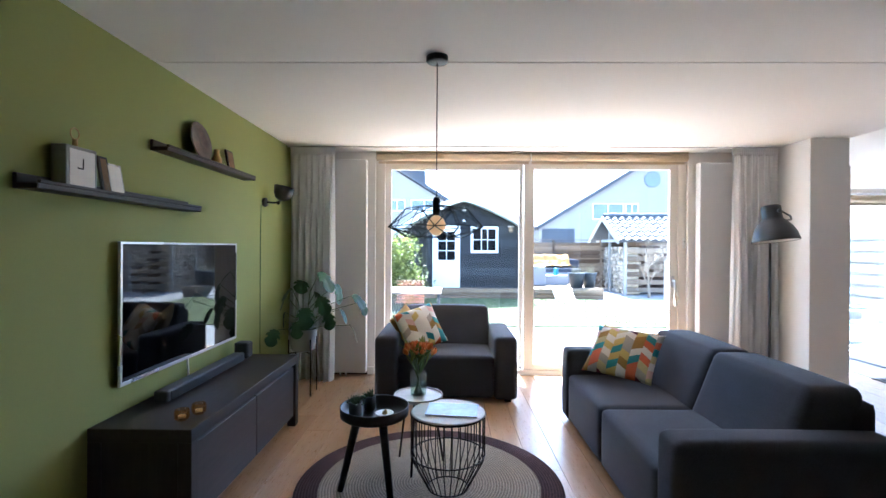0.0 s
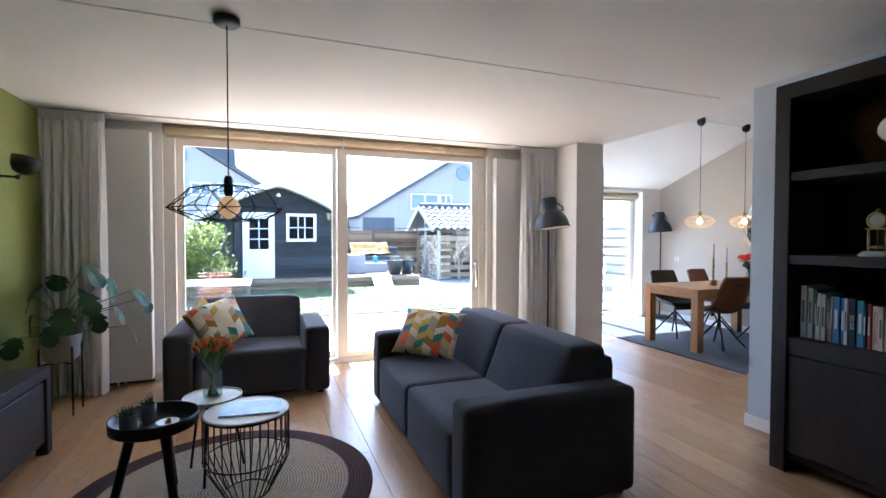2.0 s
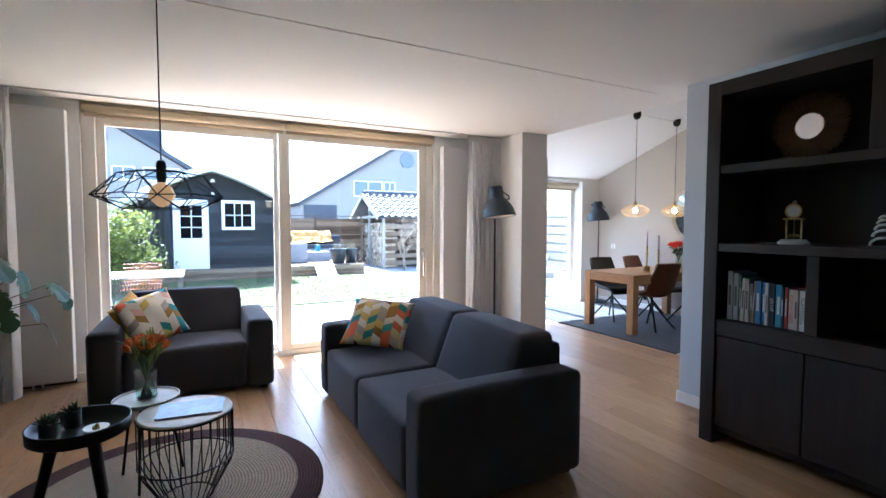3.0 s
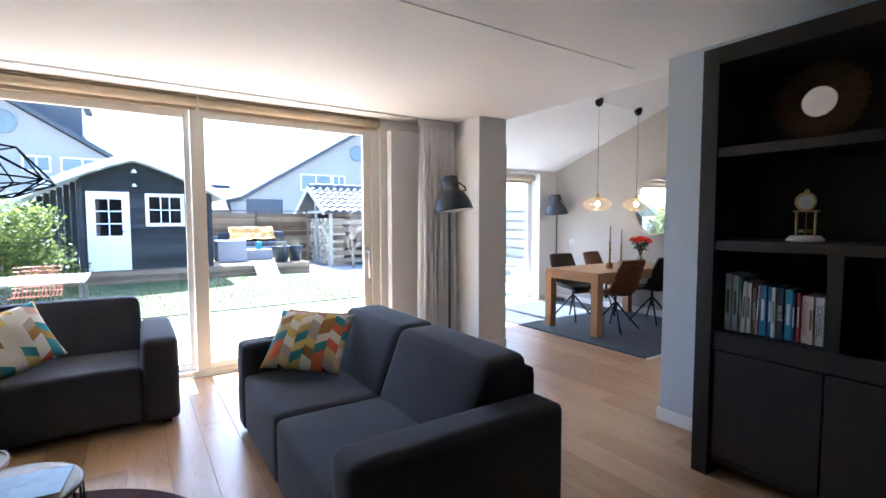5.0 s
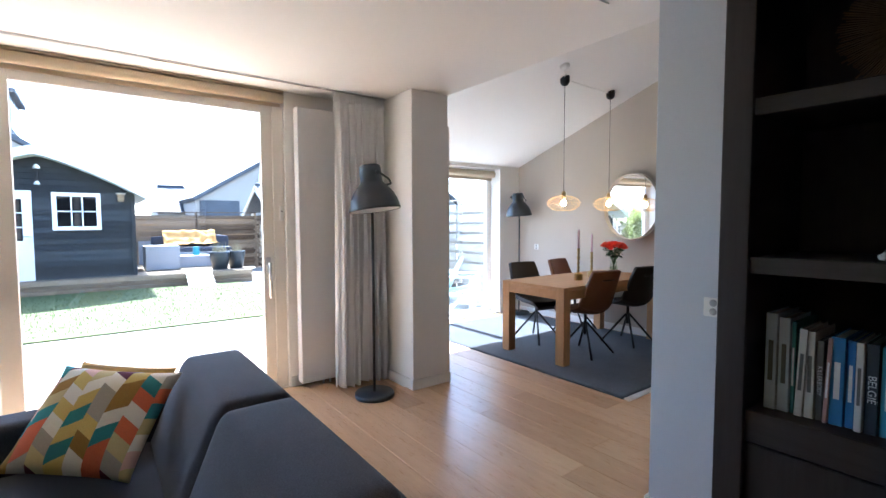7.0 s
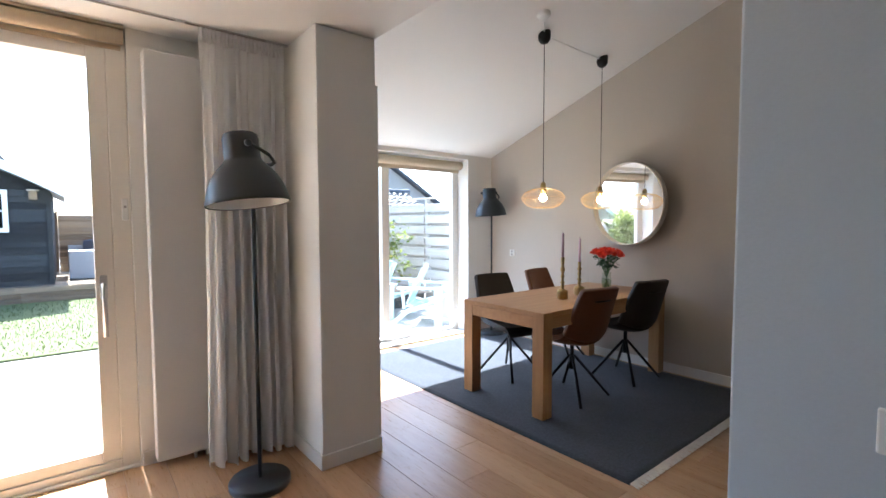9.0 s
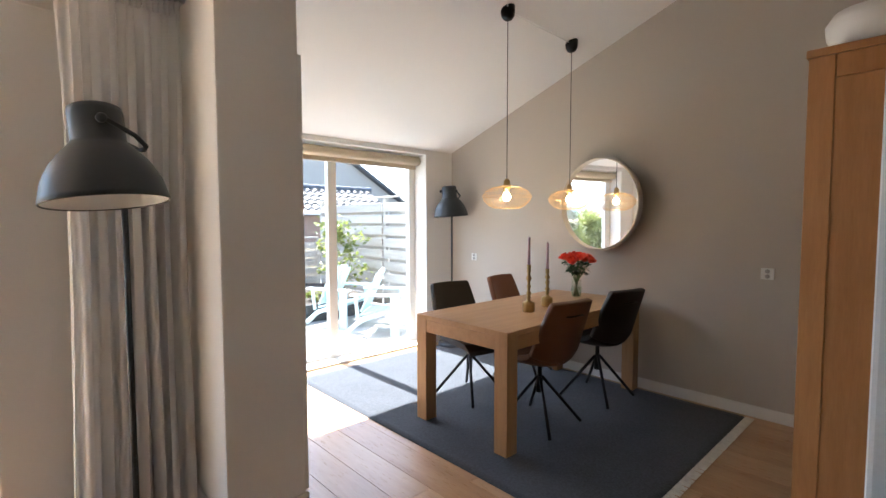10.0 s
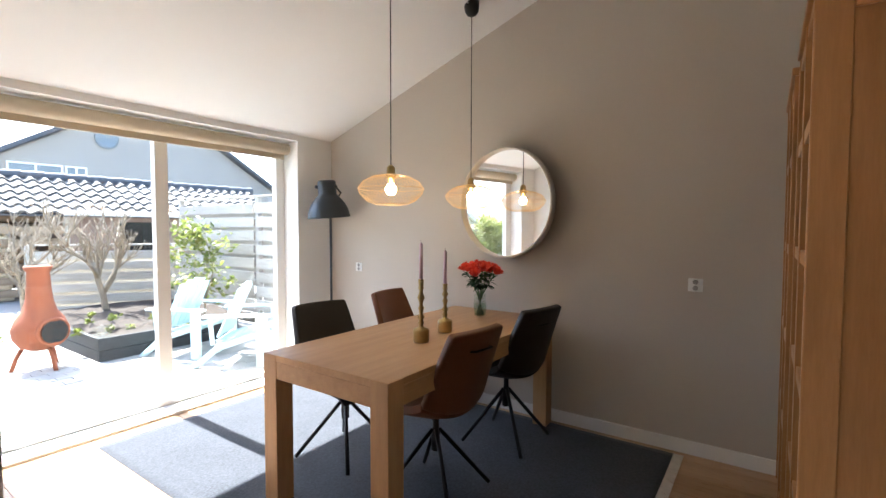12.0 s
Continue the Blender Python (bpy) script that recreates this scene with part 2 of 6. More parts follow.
def tube(bm, pts, r, sides=8, r2=None, closed=False):
    """A round rod along points, tapering from r to r2."""
    pts = [Vector(p) for p in pts]
    n = len(pts)
    rings = []
    up = None
    for i, p in enumerate(pts):
        if closed:
            d = (pts[(i + 1) % n] - pts[i - 1]).normalized()
        else:
            d = (pts[min(i + 1, n - 1)] - pts[max(i - 1, 0)]).normalized()
        if up is None:
            up = Vector((0, 0, 1)) if abs(d.z) < 0.9 else Vector((1, 0, 0))
        side = d.cross(up).normalized()
        up = side.cross(d).normalized()
        rr = r if r2 is None else r + (r2 - r) * i / max(1, n - 1)
        rings.append([bm.verts.new(p + rr * (math.cos(2 * math.pi * k / sides) * side + math.sin(2 * math.pi * k / sides) * up)) for k in range(sides)])
    for i in range(n if closed else n - 1):
        a, b = rings[i], rings[(i + 1) % n]
        for k in range(sides):
            bm.faces.new((a[k], a[(k + 1) % sides], b[(k + 1) % sides], b[k]))
    if not closed:
        bm.faces.new(rings[0][::-1])
        bm.faces.new(rings[-1])
    return bm


def rod(*a, **k):
    bm = bmesh.new()
    tube(bm, *a, **k)
    return bm


def lathe(bm, profile, sides=32, cap=True, at=(0, 0, 0)):
    """Turns a profile of (radius, height) pairs about z."""
    rings = []
    for r, z in profile:
        rings.append([bm.verts.new((at[0] + max(r, 1e-4) * math.cos(2 * math.pi * k / sides), at[1] + max(r, 1e-4) * math.sin(2 * math.pi * k / sides), at[2] + z)) for k in range(sides)])
    for a, b in zip(rings, rings[1:]):
        for k in range(sides):
            bm.faces.new((a[k], a[(k + 1) % sides], b[(k + 1) % sides], b[k]))
    if cap:
        bm.faces.new(rings[0][::-1])
        bm.faces.new(rings[-1])
    return bm


def turned(profile, sides=32, cap=True, at=(0, 0, 0)):
    return lathe(bmesh.new(), profile, sides, cap, at)


def soft_box(x0, x1, y0, y1, z0, z1, r=0.05, puff=0.0, cuts=10, seg=4):
    """An upholstered block: rounded edges and gently swollen faces."""
    bm = bmesh.new()
    dx, dy, dz = x1 - x0, y1 - y0, z1 - z0
    c = Vector(((x0 + x1) / 2, (y0 + y1) / 2, (z0 + z1) / 2))
    bmesh.ops.create_cube(bm, size=1.0)
    bmesh.ops.subdivide_edges(bm, edges=bm.edges[:], cuts=cuts, use_grid_fill=True)
    h = Vector((dx / 2, dy / 2, dz / 2))
    for v in bm.verts:
        u = Vector((v.co.x * 2, v.co.y * 2, v.co.z * 2))
        # pack the grid towards the edges
        u = Vector([math.copysign(abs(a) ** 0.6, a) for a in u])
        p = Vector((u.x * h.x, u.y * h.y, u.z * h.z))
        inner = Vector([max(-(hh - r), min(hh - r, a)) for hh, a in zip(h, p)])
        d = p - inner
        if d.length > 1e-9:
            m = max(abs(d.x), abs(d.y), abs(d.z))
            d = d.normalized() * min(r, m if m < r else r)
        q = inner + d
        if puff:
            for i, (j, k) in enumerate(((1, 2), (0, 2), (0, 1))):
                w = (1 - min(1, abs(u[j])) ** 2.5) * (1 - min(1, abs(u[k])) ** 2.5)
                if abs(u[i]) > 0.99:
                    q[i] += math.copysign(puff * w, u[i])
        v.co = c + q
    return bm


# ---- the rooms ----
WEST, EAST, CEIL = -0.99, 7.311, 2.447
WALL_A, WALL_B = 4.085, 4.45      # the wall between living and dining room
NORTH, DNORTH = 5.48, 6.72        # inner faces of the garden walls
SLOPE0, SLOPE = 2.217, 0.36       # dining ceiling: height at the garden wall, rise per metre


def slope_z(y):
    return SLOPE0 + SLOPE * (DNORTH - y)


floor = structure("floor", bx(WEST - 0.2, EAST + 0.2, -2.8, 7.0, -0.2, -0.02), M["oak_floor"], "wide oak plank floor with a satin finish")
structure("wall_west", bx(WEST - 0.2, WEST, -2.8, 5.8, -0.02, 2.7), M["green_wall"], "olive green painted wall")
structure("wall_south", bx(WEST, WALL_A, -2.8, -2.6, -0.02, 2.7), M["white_wall"], "white plastered wall")
bm = bmesh.new()
box(bm, WEST, -0.12, NORTH, 5.8, -0.02, CEIL)
box(bm, 3.30, WALL_A, NORTH, 5.8, -0.02, CEIL)
box(bm, -0.12, 3.30, 5.60, 5.8, 2.40, CEIL)
structure("wall_north", bm, M["white_wall"], "white garden wall around the sliding door")
bm = bmesh.new()
box(bm, WALL_A, WALL_B, 4.785, 7.0, -0.02, CEIL, 0.006, 2)
box(bm, WALL_A, WALL_B, -2.8, 7.0, 2.70, 4.6)
structure("wall_between", bm, M["white_wall"], "white dividing wall with a wide opening to the dining room")
# a white wall too; its grey-blue tone stands in for skylight
structure("wall_beside_bookcase", bx(WALL_A, WALL_B, -2.8, 2.75, -0.02, CEIL, 0.006, 2), M["skylit_white_wall"], "white wall end beside the bookcase, toned grey-blue for the skylight on it")
bm = bmesh.new()
box(bm, WEST - 0.2, WALL_A, -2.8, 2.998, CEIL, 2.62)
box(bm, WEST - 0.2, WALL_A, 3.012, 5.8, CEIL, 2.62)
box(bm, WALL_A, WALL_B, -2.8, 7.0, CEIL, 2.62)
box(bm, WEST - 0.2, WALL_B, -2.8, 5.8, 2.62, 2.70)
structure("ceiling", bm, M["ceiling_paint"], "white stippled ceiling with one shadow joint")
bm = bmesh.new()
box(bm, WALL_B, 4.72, DNORTH, 7.0, -0.02, SLOPE0 - 0.052)
box(bm, 6.91, EAST, DNORTH, 7.0, -0.02, SLOPE0 - 0.052)
box(bm, WALL_B, EAST, DNORTH, 7.0, 2.165, 2.6)
structure("wall_dining_north", bm, M["white_wall"], "white garden wall around the dining room window")
structure("wall_dining_east", bx(EAST, EAST + 0.2, 2.4, 7.0, -0.02, 4.6), M["greige_wall"], "warm greige painted wall")
structure("wall_dining_south", bx(WALL_B, EAST, 2.4, 2.6, -0.02, 4.6), M["greige_wall"], "warm greige painted wall behind the oak cabinets")
bm = bmesh.new()
vs = [bm.verts.new((x, y, slope_z(y) + dz)) for x in (WALL_B, EAST) for y in (2.6, DNORTH) for dz in (0, 0.2)]
for f in ((0, 1, 3, 2), (4, 6, 7, 5), (0, 4, 5, 1), (2, 3, 7, 6), (0, 2, 6, 4), (1, 5, 7, 3)):
    bm.faces.new([vs[i] for i in f])
structure("ceiling_dining", bm, M["ceiling_paint"], "white sloping ceiling of the dining room")
structure("roof_overhang", bx(-1.6, WALL_A, 5.8, 7.05, 2.66, 2.82), M["white_trim"], "white roof overhang above the terrace")

# ---- more materials ----
M["tv_glass"] = Nodes("tv_glass").done((0.005, 0.005, 0.006), 0.03, 0.0, 0.5)
M["silver"] = plain("silver", (0.62, 0.62, 0.63), 0.28, 0.9, var=0.05, bump=0.02)
M["mirror"] = plain("mirror", (0.93, 0.93, 0.93), 0.015, 1.0, var=0.0, bump=0.0)
M["brass"] = plain("brass", (0.42, 0.30, 0.13), 0.36, 0.85, var=0.2, coarse=8, bump=0.1)
M["gold_wire"] = plain("gold_wire", (0.80, 0.60, 0.34), 0.35, 0.7, var=0.08)
M["bulb"] = glow("bulb", (1.0, 0.72, 0.38), 14.0)
M["bulb_glass"] = glow("bulb_glass", (0.95, 0.55, 0.24), 0.045)
M["amber_glass"] = thin_glass("amber_glass", (1.0, 0.80, 0.55))
M["clear_glass"] = thin_glass("clear_glass", (0.95, 0.98, 0.96))
M["water"] = thin_glass("water", (0.86, 0.93, 0.86))
M["white_plastic"] = plain("white_plastic", (0.82, 0.82, 0.80), 0.35, var=0.02, bump=0.0)
M["grey_dark_plastic"] = plain("grey_dark_plastic", (0.03, 0.03, 0.032), 0.5, var=0.1)
M["leaf_dark"] = leaf("leaf_dark", (0.012, 0.040, 0.018), (0.036, 0.095, 0.036), 0.55, 0.12)
M["leaf_succulent"] = leaf("leaf_succulent", (0.02, 0.05, 0.02), (0.07, 0.12, 0.05), 0.5, 0.1)
M["leaf_garden"] = leaf("leaf_garden", (0.07, 0.105, 0.02), (0.27, 0.29, 0.07), 0.5, 0.5)
M["stem_green"] = plain("stem_green", (0.06, 0.12, 0.035), 0.5, var=0.2)
M["bark"] = plain("bark", (0.27, 0.22, 0.16), 0.9, var=0.3, coarse=6, fine=40, bump=0.5)
M["soil"] = plain("soil", (0.035, 0.025, 0.018), 1.0, var=0.3, coarse=8, fine=60, bump=0.8)
M["pot_grey"] = plain("pot_grey", (0.36, 0.36, 0.35), 0.7, var=0.08, coarse=5)
M["pot_blue"] = plain("pot_blue", (0.10, 0.125, 0.15), 0.6, var=0.15, coarse=8)
M["tulip"] = leaf("tulip", (0.62, 0.13, 0.03), (0.80, 0.32, 0.10), 0.5, 0.3)
M["rose"] = leaf("rose", (0.62, 0.035, 0.02), (0.85, 0.10, 0.05), 0.5, 0.25)
M["candle"] = plain("candle", (0.60, 0.43, 0.53), 0.5, var=0.04)
M["leather_brown"] = plain("leather_brown", (0.14, 0.052, 0.021), 0.5, var=0.25, coarse=4, fine=180, bump=0.25)
M["leather_dark"] = plain("leather_dark", (0.017, 0.014, 0.0135), 0.55, var=0.25, coarse=4, fine=180, bump=0.25)
M["jute"] = None
M["case_grey"] = plain("case_grey", (0.16, 0.155, 0.14), 0.35, 0.6, var=0.2, coarse=9)
M["mustard"] = fabric("mustard", (0.35, 0.19, 0.03), (0.50, 0.29, 0.06), 500)
PALETTE = [(0.60, 0.15, 0.07), (0.34, 0.20, 0.05), (0.72, 0.48, 0.42), (0.12, 0.035, 0.05), (0.06, 0.26, 0.29), (0.62, 0.47, 0.15), (0.42, 0.38, 0.32), (0.58, 0.49, 0.25)]
M["cushion_a"] = chevron("cushion_a", PALETTE, 0.20, 3.0)
M["cushion_b"] = chevron("cushion_b", PALETTE, 0.55, 8.0)
M["paper"] = plain("paper", (0.72, 0.70, 0.66), 0.6, var=0.05)
M["paper_blue"] = plain("paper_blue", (0.12, 0.24, 0.38), 0.4, var=0.5, coarse=9, fine=30)
M["wicker"] = plain("wicker", (0.20, 0.115, 0.055), 0.85, var=0.35, coarse=20, fine=120, bump=0.5)
M["white_wash"] = wood("white_wash", (0.42, 0.38, 0.33), (0.62, 0.58, 0.52), 0.5, (1, 7, 7), 4, 0.06, 0.1)


def jute(name):
    """Braided jute: concentric rings round the centre, a dark border."""
    m = Nodes(name)
    tc = m.n("TexCoord")
    ln = m.n("VectorMath", operation="LENGTH")
    m.link(tc.outputs["Object"], ln.inputs[0])
    r = ln.outputs["Value"]
    v = m.coords()
    ring = m.math("SINE", m.math("MULTIPLY", r, 2 * math.pi / 0.0165))
    nz = m.noise(v, 140, 3)
    f = m.math("ADD", m.math("MULTIPLY", ring, 0.16), nz)
    pale = m.ramp(f, [(0.3, (0.20, 0.165, 0.125)), (0.75, (0.46, 0.40, 0.32))])
    dark = m.ramp(f, [(0.3, (0.040, 0.024, 0.026)), (0.75, (0.105, 0.062, 0.062))])
    col = m.mix(m.math("GREATER_THAN", r, 0.645), pale, dark)
    m.bump(f, 0.8, 0.006)
    return m.done(col, 0.95, 0.0, 0.1)


M["jute"] = jute("jute")

# ---- doors, windows and trim ----


def bars(parent, name, rects, y0, y1, mat, bevel=0.004):
    for x0, x1, z0, z1 in rects:
        part(name, bx(x0, x1, y0, y1, z0, z1, bevel, 2), mat, parent)


win = tagged(new("window_1"), "cream framed sliding garden door with two large panes", "sliding door", kind="structure")
F = M["frame_cream"]
bars(win, "window_frame", [(-0.118, -0.02, 0.0, 2.40), (3.21, 3.298, 0.0, 2.40), (-0.02, 3.21, 2.335, 2.40), (-0.02, 3.21, 0.0, 0.05)], 5.515, 5.635, F)
bars(win, "window_frame", [(-0.02, 0.045, 0.05, 2.335), (1.475, 1.522, 0.05, 2.335), (0.045, 1.475, 2.268, 2.335), (0.045, 1.475, 0.05, 0.115)], 5.585, 5.633, F)
sash = tagged(part("sliding_sash", bx(1.522, 1.632, 5.528, 5.58, 0.05, 2.335, 0.004, 2), F, win), "cream sliding sash")
bars(win, "sash_rail", [(3.125, 3.21, 0.05, 2.335), (1.632, 3.125, 2.268, 2.335), (1.632, 3.125, 0.05, 0.115)], 5.53, 5.578, F)
for x0, x1, y in ((0.04, 1.48, 5.607), (1.628, 3.13, 5.553)):
    p = part("pane", bx(x0, x1, y, y + 0.004, 0.11, 2.272), M["glass"], win, "clear glass pane")
    p.visible_shadow = False
bars(win, "gasket", [(0.045, 1.475, 0.112, 0.118), (1.632, 3.125, 0.112, 0.118)], 5.545, 5.552, M["black_metal"], 0)
hd = part("door_handle", bx(3.142, 3.178, 5.520, 5.531, 0.97, 1.10, 0.005, 3), M["silver"], win, "brushed steel handle plate")
part("grip", rod([(3.160, 5.524, 1.05), (3.160, 5.475, 1.05), (3.160, 5.470, 1.03), (3.160, 5.470, 0.77)], 0.012, 10), M["silver"], win, "steel lever grip", True)
part("sill", bx(-0.118, 3.298, 5.484, 5.514, -0.004, 0.012, 0.003, 1), F, win)

blind = thing("roller_blind", "beige roller blind rolled up above the sliding door", "blind")
for x0, x1 in ((-0.103, 1.578), (1.588, 3.289)):
    part("cassette", turned([(0.0385, 0), (0.0385, x1 - x0)], 20), M["blind_beige"], blind, "", True, pose(x0, 5.485, 2.390, 0, 90, 0))
    part("hem_bar", bx(x0 + 0.01, x1 - 0.01, 5.512, 5.52, 2.325, 2.352, 0.002, 1), M["blind_beige"], blind)
part("bracket", bx(1.576, 1.59, 5.452, 5.52, 2.35, 2.436, 0.002, 1), M["white_trim"], blind)
part("head_rail", bx(-0.11, 3.292, 5.452, 5.51, 2.4295, 2.445, 0.002, 1), M["blind_beige"], blind)
part("pull_chain", rod([(1.583, 5.448, 2.36), (1.583, 5.447, 2.30)], 0.004, 6), M["white_trim"], blind)

win = tagged(new("window_2"), "cream framed garden window with two tall panes", "window", kind="structure")
bars(win, "window_frame", [(4.722, 4.83, 0.0, 2.15), (6.825, 6.908, 0.0, 2.15), (5.785, 5.88, 0.06, 2.07), (4.83, 6.825, 2.07, 2.15), (4.83, 6.825, 0.0, 0.06)], 6.92, 6.985, F)
for x0, x1 in ((4.825, 5.79), (5.875, 6.83)):
    p = part("pane", bx(x0, x1, 6.95, 6.954, 0.055, 2.075), M["glass"], win, "clear glass pane")
    p.visible_shadow = False
part("sill", bx(4.722, 6.908, 6.725, 6.918, -0.004, 0.02, 0.003, 1), M["white_trim"], win)
blind = thing("roller_blind", "beige roller blind rolled up above the dining window", "blind")
part("cassette", turned([(0.05, 0), (0.05, 2.15)], 20), M["blind_beige"], blind, "", True, pose(4.74, 6.845, 2.098, 0, 90, 0))
part("hem_bar", bx(4.75, 6.88, 6.866, 6.88, 2.005, 2.07, 0.003, 1), M["blind_beige"], blind)

bb = tagged(new("baseboard"), "white painted baseboards", "baseboard", kind="structure")
BB = 0.085
for x0, x1, y0, y1 in ((EAST - 0.014, EAST, 3.11, 6.72), (6.91, EAST - 0.014, 6.706, 6.72), (WALL_A - 0.014, WALL_A, 2.29, 2.75), (WALL_A - 0.014, WALL_B + 0.014, 2.75, 2.764),
                       (WALL_A - 0.014, WALL_B + 0.014, 4.771, 4.785), (WALL_A - 0.014, WALL_A, 4.785, 5.47), (WALL_B, WALL_B + 0.014, 4.785, 6.72), (WALL_B, WALL_B + 0.014, 2.61, 2.75),
                       (-0.2, -0.125, 5.466, 5.48), (3.305, 3.4, 5.466, 5.48), (4.464, 4.72, 6.706, 6.72)):
    part("board", bx(x0, x1, y0, y1, 0, BB, 0.003, 1), M["white_trim"], bb)
bb2 = part("board", bx(WEST, WEST + 0.012, 4.1, 5.48, 0, 0.06, 0.003, 1), M["dark_oak"], bb, "dark wooden strip along the green wall")
part("board", bx(WEST + 0.012, -0.2, 5.468, 5.48, 0, 0.07, 0.003, 1), M["dark_oak"], bb, "dark wooden strip under the radiator")
trim = tagged(part("trim", bx(WALL_B, WALL_B + 0.026, 4.80, 4.90, 0.085, 2.19, 0.004, 2), M["white_trim"]), "white upright board on the column's side", "trim", kind="structure")

# ---- radiators, curtains ----


def radiator(x0, x1, zt):
    r = thing("radiator", "tall flat white panel radiator beside the garden door", "radiator", group="tall radiators")
    part("panel", bx(x0, x1, 5.355, 5.45, 0.045, zt, 0.008, 2), M["radiator_white"], r)
    for z in (0.3, zt - 0.3):
        for x in (x0 + 0.08, x1 - 0.08):
            part("bracket", bx(x - 0.02, x + 0.02, 5.45, 5.481, z - 0.03, z + 0.03), M["silver"], r)
    for x in (x0 + 0.2, x0 + 0.26):
        part("pipe", rod([(x, 5.40, 0.06), (x, 5.40, -0.01)], 0.009, 8), M["white_trim"], r, "", True)
    return r


radiator(3.362, 3.85, 2.318)
radiator(-0.68, -0.195, 2.34)


def curtain(name, x0, x1, y, folds, seed, slant):
    """A pleated drape hung from gathered tape; folds deepen and wander downwards."""
    rnd = random.Random(seed)
    cur = thing("curtain", "sheer off-white pleated curtain drawn aside, reaching the floor", "curtain", group="curtains")
    n, rows = folds * 14, 44
    ph = [rnd.uniform(-0.5, 0.5) for _ in range(folds + 2)]
    am = [rnd.uniform(0.7, 1.2) for _ in range(folds + 2)]
    bm = bmesh.new()
    top, bot = 2.37, 0.012
    grid = []
    for j in range(rows + 1):
        v = j / rows
        z = top + (bot - top) * v
        row = []
        for i in range(n + 1):
            u = i / n
            k = u * folds
            a, f = int(k), k - int(k)
            am_k = am[a] * (1 - f) + am[a + 1] * f
            ph_k = ph[a] * (1 - f) + ph[a + 1] * f
            w = 0.016 + 0.042 * min(1, v * 2.2)
            wave = math.sin(2 * math.pi * k + ph_k * v * 3.2) * w * am_k + 0.008 * math.sin(5.1 * math.pi * k + 6 * v)
            squeeze = 1.0 - slant * math.sin(math.pi * min(1, v * 1.1)) * 0.10
            x = x0 + (x1 - x0) * (u * squeeze + (1 - squeeze) * 0.5) + 0.010 * math.sin(2 * math.pi * k * 2 + v * 4)
            row.append(bm.verts.new((x, y + wave, z + (0.012 * math.sin(9 * u + seed) if j == rows else 0))))
        grid.append(row)
    for a, b in zip(grid, grid[1:]):
        for i in range(n):
            bm.faces.new((a[i], a[i + 1], b[i + 1], b[i]))
    d = part("drape", bm, M["curtain"], cur, "", True)
    bm = bmesh.new()
    pl = folds * 3
    g = []
    for j in range(9):
        z = 2.432 - 0.075 * j / 8
        g.append([bm.verts.new((x0 + (x1 - x0) * i / (pl * 6), y + 0.014 * math.sin(2 * math.pi * i / 6) * (0.7 + 0.3 * math.sin(j * 1.3)), z)) for i in range(pl * 6 + 1)])
    for a, b in zip(g, g[1:]):
        for i in range(pl * 6):
            bm.faces.new((a[i], a[i + 1], b[i + 1], b[i]))
    h = part("heading_tape", bm, M["curtain"], cur, "gathered pleat tape", True)
    s = h.modifiers.new("thick", "SOLIDIFY")
    s.thickness = 0.003
    return cur


curtain("curtain", -0.965, -0.50, 5.20, 7, 4, 0.3)
curtain("curtain", 3.60, 4.06, 5.19, 7, 9, 0.6)
rail = thing("curtain_rail", "slim grey metal curtain rail under the ceiling", "curtain rail")
part("rail", bx(WEST, WALL_A, 5.18, 5.20, 2.435, CEIL, 0.002, 1), M["silver"], rail)

# ---- living room furniture ----
FEET = M["black_metal"]


def couch(name, label, category, w, d, seats, at, arm=0.2, seat_z=0.405, back_z=0.765, lean=0.46):
    """A boxy upholstered seat; x across, front towards -y, origin on the floor under its middle."""
    c = thing(name, label, category, at)
    cl = M["sofa_cloth"]
    h, iw = 0.59, w - 2 * arm
    part("base", soft_box(-w / 2 + arm - 0.01, w / 2 - arm + 0.01, -d / 2 + 0.05, d / 2 - 0.02, 0.035, 0.27, 0.03, 0.004, 8), cl, c, "", True)
    for s in (-1, 1):
        x0, x1 = sorted((s * w / 2, s * (w / 2 - arm)))
        part("armrest", soft_box(x0, x1, -d / 2, d / 2 - 0.01, 0.028, h, 0.038, 0.007, 14), cl, c, "", True)
    part("back_panel", soft_box(-w / 2 + arm - 0.005, w / 2 - arm + 0.005, d / 2 - 0.15, d / 2, 0.035, back_z - 0.06, 0.03, 0.004, 8), cl, c, "", True)
    sw = iw / seats
    tall = back_z - seat_z + 0.035
    for i in range(seats):
        x0 = -iw / 2 + i * sw
        part("seat_cushion", soft_box(x0 + 0.003, x0 + sw - 0.003, -d / 2 + 0.004, d / 2 - 0.20, 0.045, seat_z, 0.032, 0.012, 16), cl, c, "", True)
        y0 = d / 2 - lean
        bm = soft_box(x0 + 0.003, x0 + sw - 0.003, y0, d / 2 - 0.05, 0.0, tall, 0.045, 0.012, 16)
        for v in bm.verts:
            v.co.y += 0.16 * v.co.z / tall * max(0.0, min(1.0, (d / 2 - 0.05 - v.co.y) / (lean - 0.05)))
        bmesh.ops.translate(bm, vec=(0, 0, seat_z - 0.035), verts=bm.verts[:])
        part("back_cushion", bm, cl, c, "", True)
    for x in (-w / 2 + 0.08, w / 2 - 0.08):
        for y in (-d / 2 + 0.07, d / 2 - 0.08):
            part("foot", bx(x - 0.03, x + 0.03, y - 0.03, y + 0.03, 0, 0.045, 0.004, 1), FEET, c, "black block foot")
    return c


